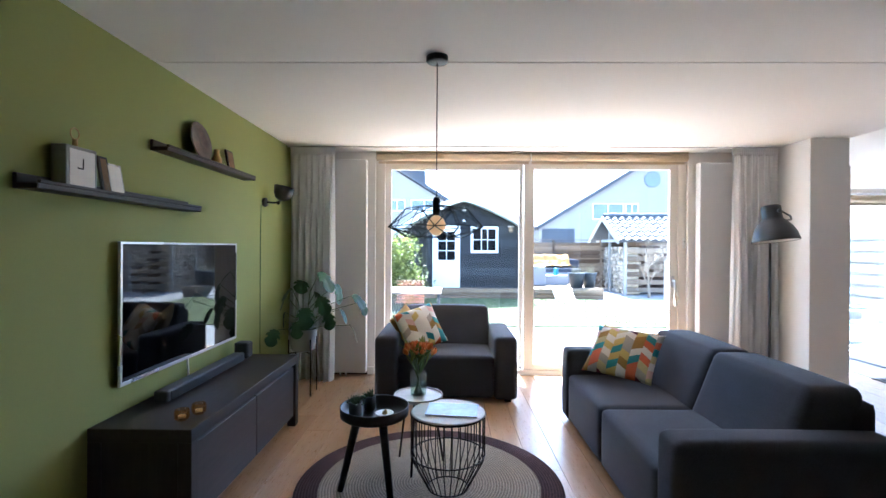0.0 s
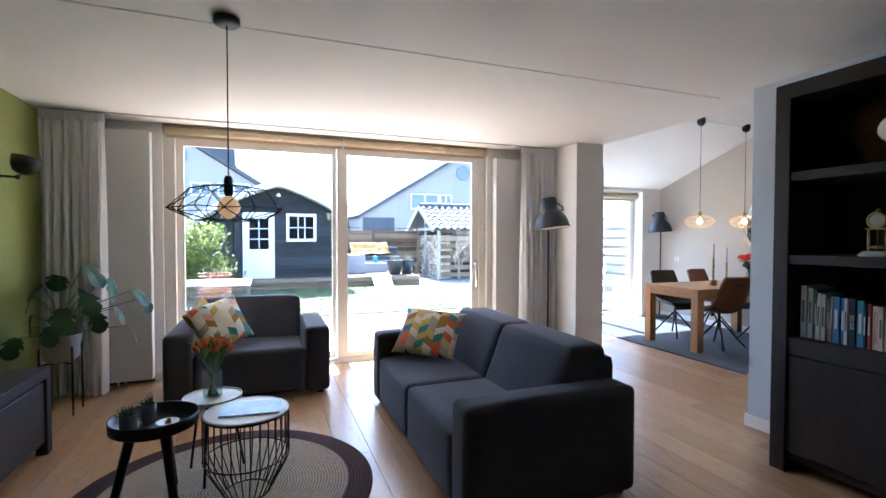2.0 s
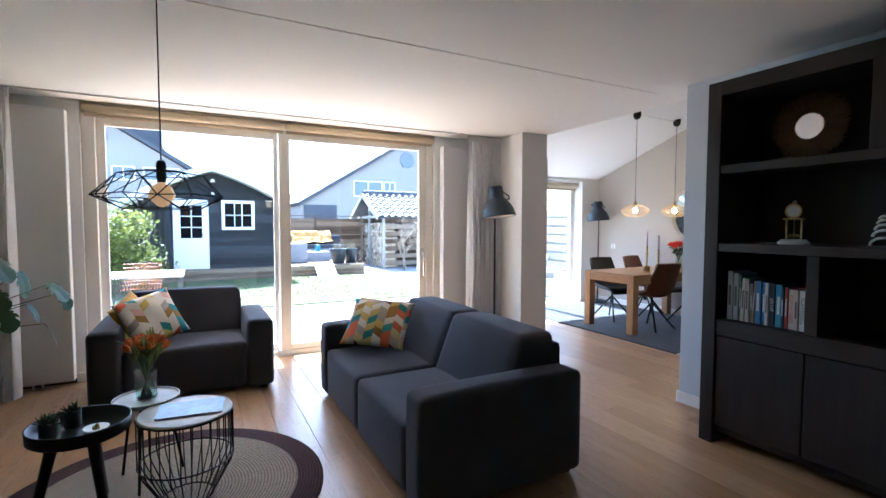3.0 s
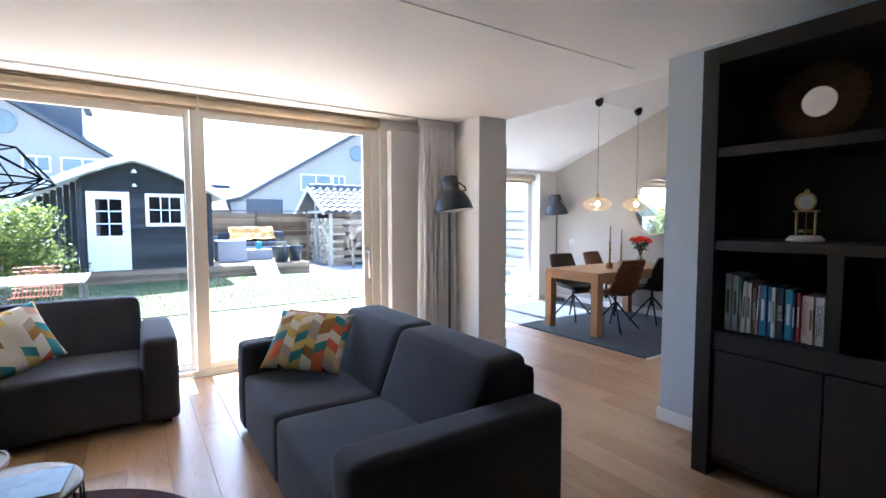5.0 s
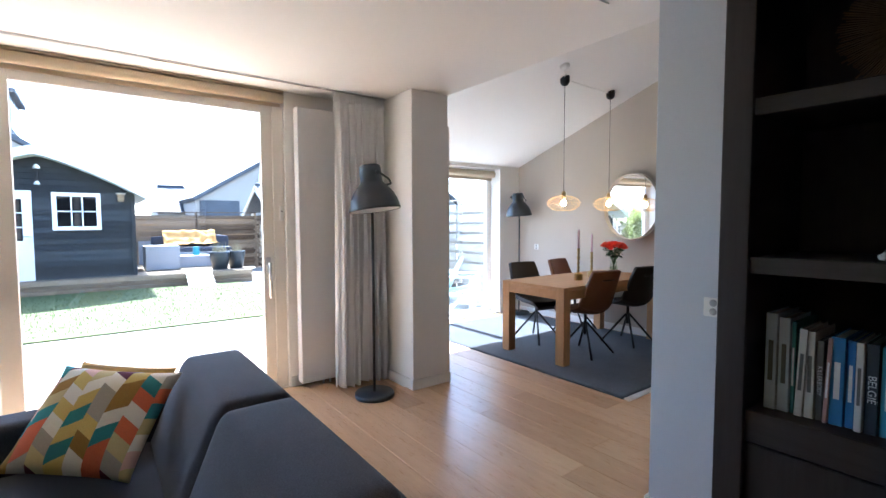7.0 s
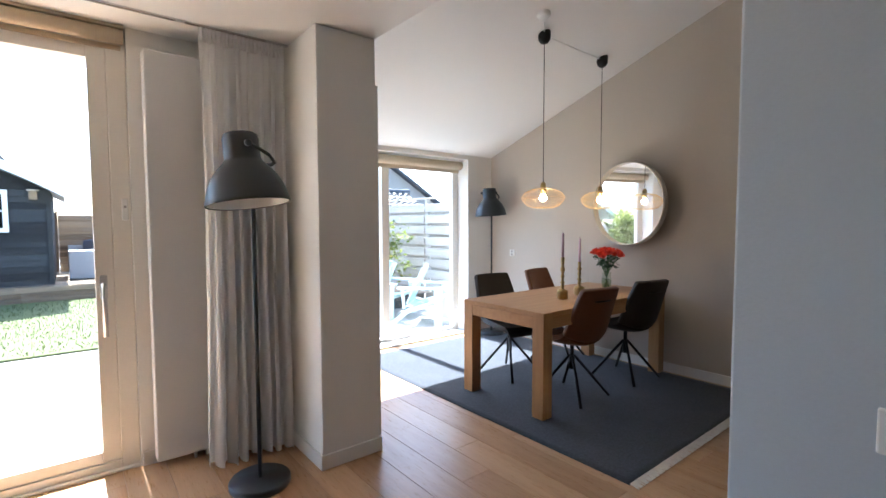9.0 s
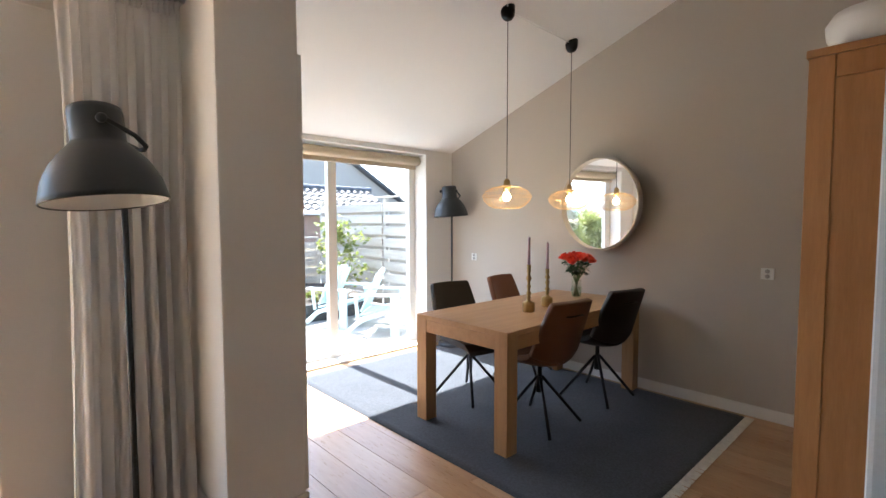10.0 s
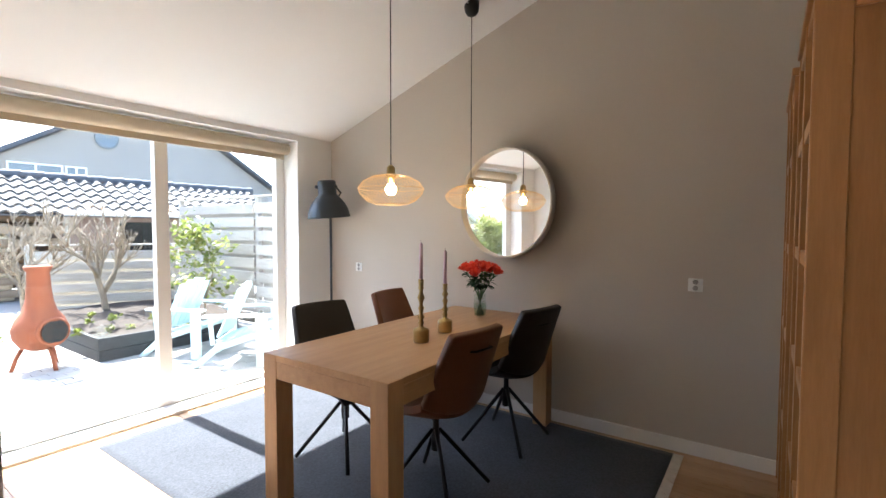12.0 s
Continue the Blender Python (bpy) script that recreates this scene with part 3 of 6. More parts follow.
couch("sofa", "dark anthracite two-seat fabric sofa with low square arms", "sofa", 1.95, 1.0, 2, pose(2.135, 3.275, 0, 0, 0, -90), 0.19)
couch("armchair", "dark anthracite fabric armchair with wide square arms", "armchair", 1.29, 0.86, 1, pose(0.67, 4.975, 0, 0, 0, 0.0), 0.21, 0.42, 0.79, 0.34)


def pillow(name, label, mat, w, h, t, at):
    n = 22
    bm = bmesh.new()
    sides = []
    for s in (1, -1):
        g = []
        for j in range(n + 1):
            row = []
            for i in range(n + 1):
                u, v = 2 * i / n - 1, 2 * j / n - 1
                k = max(0.0, (1 - abs(u) ** 2.6) * (1 - abs(v) ** 2.6)) ** 0.55
                pin = 1 - 0.055 * (1 - abs(v) ** 3) * abs(u) ** 2
                pin2 = 1 - 0.055 * (1 - abs(u) ** 3) * abs(v) ** 2
                wr = 0.006 * math.sin(5 * u + 3 * v * s) * k
                row.append(bm.verts.new((u * w / 2 * pin, v * h / 2 * pin2, s * (t / 2 * k) + wr)))
            g.append(row)
        sides.append(g)
        for a, b in zip(g, g[1:]):
            for i in range(n):
                f = (a[i], a[i + 1], b[i + 1], b[i])
                bm.faces.new(f if s > 0 else f[::-1])
    bmesh.ops.remove_doubles(bm, verts=bm.verts[:], dist=1e-5)
    return tagged(part(name, bm, mat, None, "", True, at), label, "cushion", "cushions")


ax = Vector((0.41, -0.32, -0.03)).normalized()
az = ax.cross(Vector((0.154, 0.28, 0.30))).normalized()
ay = az.cross(ax)
lean_back = Matrix((ax, ay, az)).transposed().to_4x4()
pillow("cushion", "mustard yellow cushion lying behind a patterned one", M["mustard"], 0.42, 0.40, 0.10, Matrix.Translation((2.035, 3.95, 0.625)) @ lean_back)
pillow("cushion", "square cushion with colourful slanted lozenge print on the sofa", M["cushion_a"], 0.50, 0.44, 0.13, Matrix.Translation((2.0, 3.865, 0.615)) @ lean_back)
pillow("cushion", "mustard yellow cushion lying on the armchair", M["mustard"], 0.40, 0.40, 0.13, pose(0.30, 4.99, 0.60, 60, 0, 62) @ pose(0, 0, 0, 0, 0, 20))
pillow("cushion", "white cushion with colourful lozenge print on the armchair", M["cushion_b"], 0.45, 0.42, 0.14, pose(0.42, 4.86, 0.62, 62, 0, 28) @ pose(0, 0, 0, 0, 0, 14))

# television and its cabinet
tvc = thing("tv_cabinet", "low dark brown oak television cabinet with wide drawers", "tv cabinet")
D, DV = M["dark_oak"], M["dark_oak_v"]
cx0, cx1, cy0, cy1 = WEST + 0.004, -0.497, 2.50, 4.035
part("top", bx(cx0, cx1, cy0, cy1, 0.485, 0.548, 0.004, 2), D, tvc)
for y0, y1 in ((cy0, cy0 + 0.065), (cy1 - 0.065, cy1)):
    for x0, x1 in ((cx0, cx0 + 0.06), (cx1 - 0.065, cx1)):
        part("leg", bx(x0, x1, y0, y1, 0, 0.485, 0.003, 1), DV, tvc)
    part("side_panel", bx(cx0 + 0.06, cx1 - 0.065, y0 + 0.015, y1 - 0.015, 0.06, 0.485), DV, tvc)
part("carcass", bx(cx0 + 0.01, cx1 - 0.05, cy0 + 0.06, cy1 - 0.06, 0.08, 0.483), M["black_metal"], tvc)
for y0, y1 in ((cy0 + 0.07, 3.265), (3.275, cy1 - 0.07)):
    dr = part("drawer_front", bx(cx1 - 0.045, cx1 - 0.014, y0, y1, 0.085, 0.462, 0.003, 1), D, tvc)
tv = thing("television", "large flat television with a silver frame on the green wall", "television")
part("back_housing", bx(WEST + 0.03, -0.962, 2.75, 3.86, 0.76, 1.36, 0.006, 1), M["black_metal"], tv)
part("bracket", bx(WEST, WEST + 0.034, 3.1, 3.5, 0.9, 1.2, 0.003, 1), M["black_metal"], tv)
part("screen", bx(-0.962, -0.952, 2.682, 3.928, 0.708, 1.408, 0.001, 1), M["tv_glass"], tv, "dark glossy screen")
for r in ((2.668, 2.682, 0.69, 1.42), (3.928, 3.942, 0.69, 1.42), (2.682, 3.928, 1.408, 1.42), (2.682, 3.928, 0.69, 0.708)):
    part("bezel", bx(-0.964, -0.948, r[0], r[1], r[2], r[3], 0.001, 1), M["silver"], tv, "silver bezel")
part("cable", rod([(WEST + 0.01, 3.32, 0.74), (WEST + 0.012, 3.33, 0.6), (WEST + 0.02, 3.32, 0.548)], 0.006, 8), M["white_plastic"], tv, "", True)
sb = thing("soundbar", "slim black soundbar on the television cabinet", "soundbar")
part("body", bx(-0.90, -0.82, 2.85, 3.80, 0.552, 0.615, 0.012, 3), M["grey_dark_plastic"], sb)
part("grille", bx(-0.8195, -0.8165, 2.88, 3.77, 0.56, 0.607, 0.001, 1), M["black_metal"], sb)
sp = thing("speaker", "small black box speaker on the television cabinet", "speaker")
part("body", bx(-0.93, -0.83, 3.86, 3.96, 0.55, 0.67, 0.012, 3), M["grey_dark_plastic"], sp)
part("grille", bx(-0.829, -0.826, 3.87, 3.95, 0.56, 0.66, 0.001, 1), M["black_metal"], sp)
for x, y in ((-0.61, 2.62), (-0.575, 2.71)):
    t = thing("tealight_holder", "small faceted glass tealight holder on the cabinet", "candle holder", group="tealight holders")
    part("cup", turned([(0.02, 0), (0.034, 0.012), (0.036, 0.04), (0.031, 0.055), (0.027, 0.055), (0.031, 0.04), (0.029, 0.014), (0.0, 0.01)], 9), M["amber_glass"], t, "", False, pose(x, y, 0.548))
    part("tealight", turned([(0.018, 0), (0.018, 0.012)], 16), M["white_plastic"], t, "", False, pose(x, y, 0.56))

# wall shelves


def wall_shelf(y0, y1, z):
    s = thing("wall_shelf", "dark wooden picture ledge on the green wall", "shelf", group="picture ledges")
    part("shelf_board", bx(WEST, -0.888, y0, y1, z, z + 0.022, 0.003, 1), D, s)
    part("back_board", bx(WEST, WEST + 0.018, y0, y1, z + 0.022, z + 0.062, 0.003, 1), D, s)
    part("front_lip", bx(-0.902, -0.886, y0 + 0.01, y1, z + 0.022, z + 0.036, 0.002, 1), D, s)
    return s


wall_shelf(2.13, 3.315, 1.618)
wall_shelf(2.955, 4.146, 1.936)
S1, S2 = 1.640, 1.958
ck = thing("mantel_clock", "square silver box clock with a white dial and ring on top", "clock")
part("case", bx(-0.975, -0.907, 2.285, 2.455, S1, S1 + 0.185, 0.004, 2), M["case_grey"], ck)
part("dial", bx(-0.9065, -0.904, 2.300, 2.440, S1 + 0.016, S1 + 0.17, 0.001, 1), M["paper"], ck, "white dial under glass")
part("clock_hand", bx(-0.9035, -0.902, 2.368, 2.374, S1 + 0.09, S1 + 0.135), M["black_metal"], ck)
part("clock_hand", bx(-0.9035, -0.902, 2.34, 2.372, S1 + 0.088, S1 + 0.094), M["black_metal"], ck)
part("neck", turned([(0.012, 0), (0.009, 0.03), (0.013, 0.036)], 12), M["brass"], ck, "", True, pose(-0.94, 2.37, S1 + 0.185))
part("ring", rod([(-0.94, 2.37 + 0.024 * math.cos(a), S1 + 0.245 + 0.024 * math.sin(a)) for a in [k * math.pi / 10 for k in range(20)]], 0.003, 6, closed=True), M["brass"], ck, "thin metal ring", True)
cl = thing("glass_cloche", "small glass bell jar on the ledge", "bell jar")
part("plate", turned([(0.034, 0), (0.036, 0.008)], 20), M["dark_oak"], cl, "", False, pose(-0.935, 2.52, S1))
part("dome", turned([(0.031, 0), (0.033, 0.02), (0.026, 0.05), (0.012, 0.06), (0.006, 0.075), (0.0, 0.08)], 20, False), M["clear_glass"], cl, "", True, pose(-0.935, 2.52, S1 + 0.008))


def photo(name, y, z, w, h, dark, label):
    p = thing("picture_frame", label, "picture frame", pose(-0.918, y, z, 0, -10, 0))
    part("frame", bx(-0.006, 0.006, -w / 2, w / 2, 0, h, 0.002, 1), M["dark_oak"] if dark else M["silver"], p)
    part("print", bx(0.0062, 0.0075, -w / 2 + 0.012, w / 2 - 0.012, 0.012, h - 0.012), M["wicker"] if dark else M["paper"], p, "printed card")


photo("picture_frame", 2.60, S1, 0.105, 0.155, False, "small pale photo frame leaning on the ledge")
photo("picture_frame", 2.535, S1 + 0.0, 0.06, 0.18, True, "narrow dark photo frame leaning against the wall")
pl = thing("plate", "large dark mottled ceramic plate leaning on the ledge", "plate", pose(-0.955, 3.40, S2 + 0.125, 0, 80, 0))
part("dish", turned([(0.05, 0), (0.09, 0.004), (0.125, 0.018), (0.128, 0.020), (0.122, 0.024), (0.085, 0.010), (0.0, 0.008)], 40), plain("glaze_dark", (0.075, 0.045, 0.035), 0.3, var=0.9, coarse=14, fine=40), pl, "", True)
vs = thing("vase", "small glass and metal bottle vase on the ledge", "vase", pose(-0.935, 3.60, S2))
part("body", turned([(0.022, 0), (0.034, 0.02), (0.036, 0.045), (0.018, 0.075), (0.014, 0.10), (0.019, 0.115)], 20), M["brass"], vs, "", True)
vs = thing("vase", "round glass ball vase on the ledge", "vase", pose(-0.925, 3.685, S2))
part("body", turned([(0.018, 0), (0.034, 0.02), (0.036, 0.042), (0.022, 0.064), (0.02, 0.07)], 20), M["clear_glass"], vs, "", True)
photo("picture_frame", 3.79, S2, 0.105, 0.15, True, "small dark photo frame on the ledge")

# wall lamp
wl_ = thing("wall_lamp", "matt black swivel wall lamp with a bowl shade", "wall lamp")
part("wall_plate", turned([(0.038, 0), (0.042, 0.006), (0.042, 0.024), (0.034, 0.032)], 24), M["black_metal"], wl_, "", True, pose(WEST, 4.56, 1.80, 0, 90, 0))
part("arm", rod([(WEST + 0.03, 4.56, 1.80), (WEST + 0.10, 4.60, 1.80), (WEST + 0.13, 4.63, 1.82)], 0.009, 8), M["black_metal"], wl_, "", True)
part("knuckle", turned([(0.010, -0.012), (0.016, -0.006), (0.016, 0.006), (0.010, 0.012)], 14), M["black_metal"], wl_, "", True, pose(WEST + 0.115, 4.615, 1.80, 60, 0, 0))
part("shade", turned([(0.022, 0), (0.05, 0.015), (0.066, 0.05), (0.072, 0.10), (0.069, 0.10), (0.062, 0.05), (0.045, 0.02), (0.0, 0.012)], 28), M["black_metal"], wl_, "", True, pose(WEST + 0.135, 4.64, 1.825, -8, 10, 0) @ Matrix.Diagonal((1.25, 1.25, 1.25, 1)))
part("cord", rod([(WEST + 0.004, 4.50, 1.775), (WEST + 0.004, 4.487, 1.5), (WEST + 0.004, 4.485, 0.06)], 0.0035, 6), M["stem_green"], wl_, "thin cord down the wall", True)

# plant on its stand
st = thing("plant_stand", "black metal plant stand with thin legs", "plant stand", pose(-0.70, 4.80, 0))
for k in range(4):
    a = math.radians(45 + 90 * k)
    part("leg", rod([(0.145 * math.cos(a), 0.145 * math.sin(a), 0), (0.145 * math.cos(a), 0.145 * math.sin(a), 0.53)], 0.007, 8), M["black_metal"], st, "", True)
for a in (45, 135):
    c, s_ = 0.145 * math.cos(math.radians(a)), 0.145 * math.sin(math.radians(a))
    part("cross_bar", rod([(c, s_, 0.40), (-c, -s_, 0.40)], 0.006, 8), M["black_metal"], st, "", True)
pt = thing("potted_plant", "monstera with glossy notched leaves in a grey pot", "houseplant", pose(-0.70, 4.80, 0.407))
part("pot", turned([(0.085, 0), (0.112, 0.03), (0.132, 0.20), (0.136, 0.21), (0.122, 0.21), (0.118, 0.18), (0.0, 0.18)], 36), M["pot_grey"], pt, "pale grey pot", True)
part("soil", turned([(0.0, 0.186), (0.117, 0.184)], 24, False), M["soil"], pt)


def monstera_leaf(size):
    """A heart-shaped blade with notches, in the xy plane, tip towards +y."""
    bm = bmesh.new()
    n, pts = 30, []
    for i in range(-n, n + 1):
        t = i / n
        a = t * math.pi * 0.93
        r = size * (0.50 + 0.30 * math.cos(a)) * (1 + 0.18 * math.cos(a * 2))
        if abs(t) > 0.12 and (abs(i) % 6) in (2, 3) and abs(t) < 0.8:
            r *= 0.66
        pts.append((r * math.sin(a), r * math.cos(a) + 0.2 * size))
    c = bm.verts.new((0, 0.02 * size, 0))
    ring, mid = [], []
    for x, y in pts:
        d = math.hypot(x, y)
        ring.append(bm.verts.new((x, y, -0.35 * d * d / size + 0.12 * abs(x))))
        mid.append(bm.verts.new((x * 0.5, y * 0.5, -0.09 * d * d / size + 0.09 * abs(x))))
    for a in range(len(pts) - 1):
        bm.faces.new((c, mid[a + 1], mid[a]))
        bm.faces.new((mid[a], mid[a + 1], ring[a + 1], ring[a]))
    return bm


# leaf tips: across, towards the room, up from the pot's rim, size, droop
LEAVES = [(0.17, -0.05, 0.54, 0.25, -35), (0.31, 0.02, 0.42, 0.22, -60), (-0.02, 0.05, 0.45, 0.21, -25), (0.19, -0.12, 0.31, 0.20, -50), (0.49, -0.06, 0.33, 0.19, -30), (0.55, -0.02, 0.26, 0.16, -50),
          (0.48, -0.15, 0.06, 0.20, -40), (0.08, -0.20, 0.22, 0.22, -55), (0.25, -0.10, 0.16, 0.18, -60), (-0.14, -0.10, 0.17, 0.15, -65), (-0.13, -0.15, 0.09, 0.14, -70), (-0.17, 0.04, 0.30, 0.18, -40),
          (0.36, -0.02, 0.19, 0.17, -45), (-0.10, -0.02, 0.38, 0.17, -30), (0.09, 0.10, 0.34, 0.20, -45), (0.02, -0.24, 0.10, 0.17, -60), (-0.14, -0.32, 0.04, 0.17, -50)]
rl = random.Random(5)
for dx, dy, up, sz, droop in LEAVES:
    a = math.atan2(dy, dx)
    tip = Vector((dx, dy, 0.21 + up))
    mid = Vector((tip.x * 0.42, tip.y * 0.42, 0.20 + (tip.z - 0.20) * 0.66))
    part("stem", rod([(0.02 * math.cos(a), 0.02 * math.sin(a), 0.18), mid, tip], 0.0045, 6, 0.003), M["stem_green"], pt, "", True)
    part("leaf", monstera_leaf(sz * 0.74), M["leaf_dark"], pt, "", True, Matrix.Translation(tip) @ Matrix.Rotation(a - math.pi / 2, 4, "Z") @ Matrix.Rotation(math.radians(droop), 4, "X") @ Matrix.Rotation(math.radians(rl.uniform(-35, 35)), 4, "Y"))

# round rug and side tables
rg = tagged(part("round_rug", turned([(0.0, 0.011), (0.64, 0.012), (0.77, 0.012), (0.78, 0.007), (0.78, 0.0)], 96, False), M["jute"], None, "", True, pose(0.585, 3.12, 0.001)), "round braided jute rug with a dark brown border", "rug")
RT = 0.013
tb = thing("side_table", "round black wooden tray table on three splayed legs", "side table", pose(0.26, 3.08, RT))
part("tray", turned([(0.185, 0), (0.198, 0.01), (0.200, 0.062), (0.192, 0.062), (0.188, 0.022), (0.0, 0.020)], 48), M["black_metal"], tb, "", True, pose(0, 0, 0.40))
for a in (-55, 75, 205):
    c, s_ = math.cos(math.radians(a)), math.sin(math.radians(a))
    part("leg", rod([(0.10 * c, 0.10 * s_, 0.405), (0.20 * c, 0.20 * s_, 0.0)], 0.025, 12, 0.018), M["black_metal"], tb, "", True)
cg = thing("wire_side_table", "black wire cage table with a round pale wooden top", "side table", pose(0.69, 3.05, RT))
part("tabletop", turned([(0.205, 0), (0.213, 0.003), (0.213, 0.014), (0.206, 0.018), (0.0, 0.018)], 48), M["white_wash"], cg, "pale wooden top", False, pose(0, 0, 0.425))
part("rim", rod([(0.214 * math.cos(a), 0.214 * math.sin(a), 0.432) for a in [k * math.pi / 24 for k in range(48)]], 0.005, 6, closed=True), M["black_metal"], cg, "", True)
for r, z in ((0.213, 0.20), (0.115, 0.006)):
    part("ring", rod([(r * math.cos(a), r * math.sin(a), z) for a in [k * math.pi / 24 for k in range(48)]], 0.004, 6, closed=True), M["black_metal"], cg, "", True)
bm = bmesh.new()
tube(bm, [(0.213, 0, 0.43), (0.213, 0, 0.20), (0.200, 0, 0.16), (0.115, 0, 0.006)], 0.003, 6)
wire = bpy.data.meshes.new("wire")
bm.to_mesh(wire)
bm.free()
wire.materials.append(M["black_metal"])
for k in range(30):
    share("wire", wire, cg, pose(0, 0, 0, 0, 0, k * 12))
wt = thing("side_table", "small round side table with white top and thin black legs", "side table", pose(0.50, 3.33, RT))
part("tabletop", turned([(0.150, 0), (0.156, 0.004), (0.156, 0.022), (0.150, 0.022), (0.148, 0.014), (0.0, 0.014)], 40), M["white_wash"], wt, "", False, pose(0, 0, 0.43))
for a in (20, 140, 260):
    c, s_ = math.cos(math.radians(a)), math.sin(math.radians(a))
    part("leg", rod([(0.10 * c, 0.10 * s_, 0.432), (0.17 * c, 0.17 * s_, 0.0)], 0.007, 8), M["black_metal"], wt, "", True)


def succulent(x, y, z, r, seed):
    rr = random.Random(seed)
    s = thing("succulent", "small green succulent in a blue-grey pot", "houseplant", pose(x, y, z), "succulents")
    part("pot", turned([(r * 0.8, 0), (r, 0.01), (r, 0.085), (r * 0.9, 0.085), (r * 0.88, 0.07), (0.0, 0.07)], 24), M["pot_blue"], s, "", True)
    bm = bmesh.new()
    for k in range(46):
        a, e, l = rr.uniform(0, 6.283), rr.uniform(0.15, 1.45), rr.uniform(0.035, 0.06)
        d = Vector((math.cos(a) * math.cos(e), math.sin(a) * math.cos(e), math.sin(e)))
        b0 = Vector((rr.uniform(-0.5, 0.5) * r, rr.uniform(-0.5, 0.5) * r, 0.07))
        tube(bm, [b0, b0 + d * l * 0.6, b0 + d * l], 0.006, 5, 0.001)
    part("foliage", bm, M["leaf_succulent"], s, "", True)


succulent(0.165, 3.00, RT + 0.421, 0.038, 1)
succulent(0.225, 3.12, RT + 0.421, 0.034, 2)
ds = thing("dish", "small pale dish with a golden bird figure on it", "dish", pose(0.325, 3.03, RT + 0.421))
part("bowl", turned([(0.025, 0), (0.05, 0.012), (0.053, 0.016), (0.048, 0.016), (0.0, 0.006)], 28), M["white_plastic"], ds, "", True)
part("figure", turned([(0.012, 0), (0.016, 0.01), (0.012, 0.02), (0.007, 0.026), (0.009, 0.032), (0.0, 0.04)], 12), M["brass"], ds, "golden figure", True, pose(0.0, 0, 0.006, 30, 20, 0))
mg = thing("magazine", "glossy blue-covered magazine on the wire table", "magazine", pose(0.715, 3.05, RT + 0.4435, 0, 0, -6))
part("pages", bx(-0.145, 0.145, -0.10, 0.10, 0, 0.007), M["paper"], mg)
part("cover", bx(-0.147, 0.147, -0.102, 0.102, 0.0072, 0.0082), M["paper_blue"], mg, "glossy blue cover")


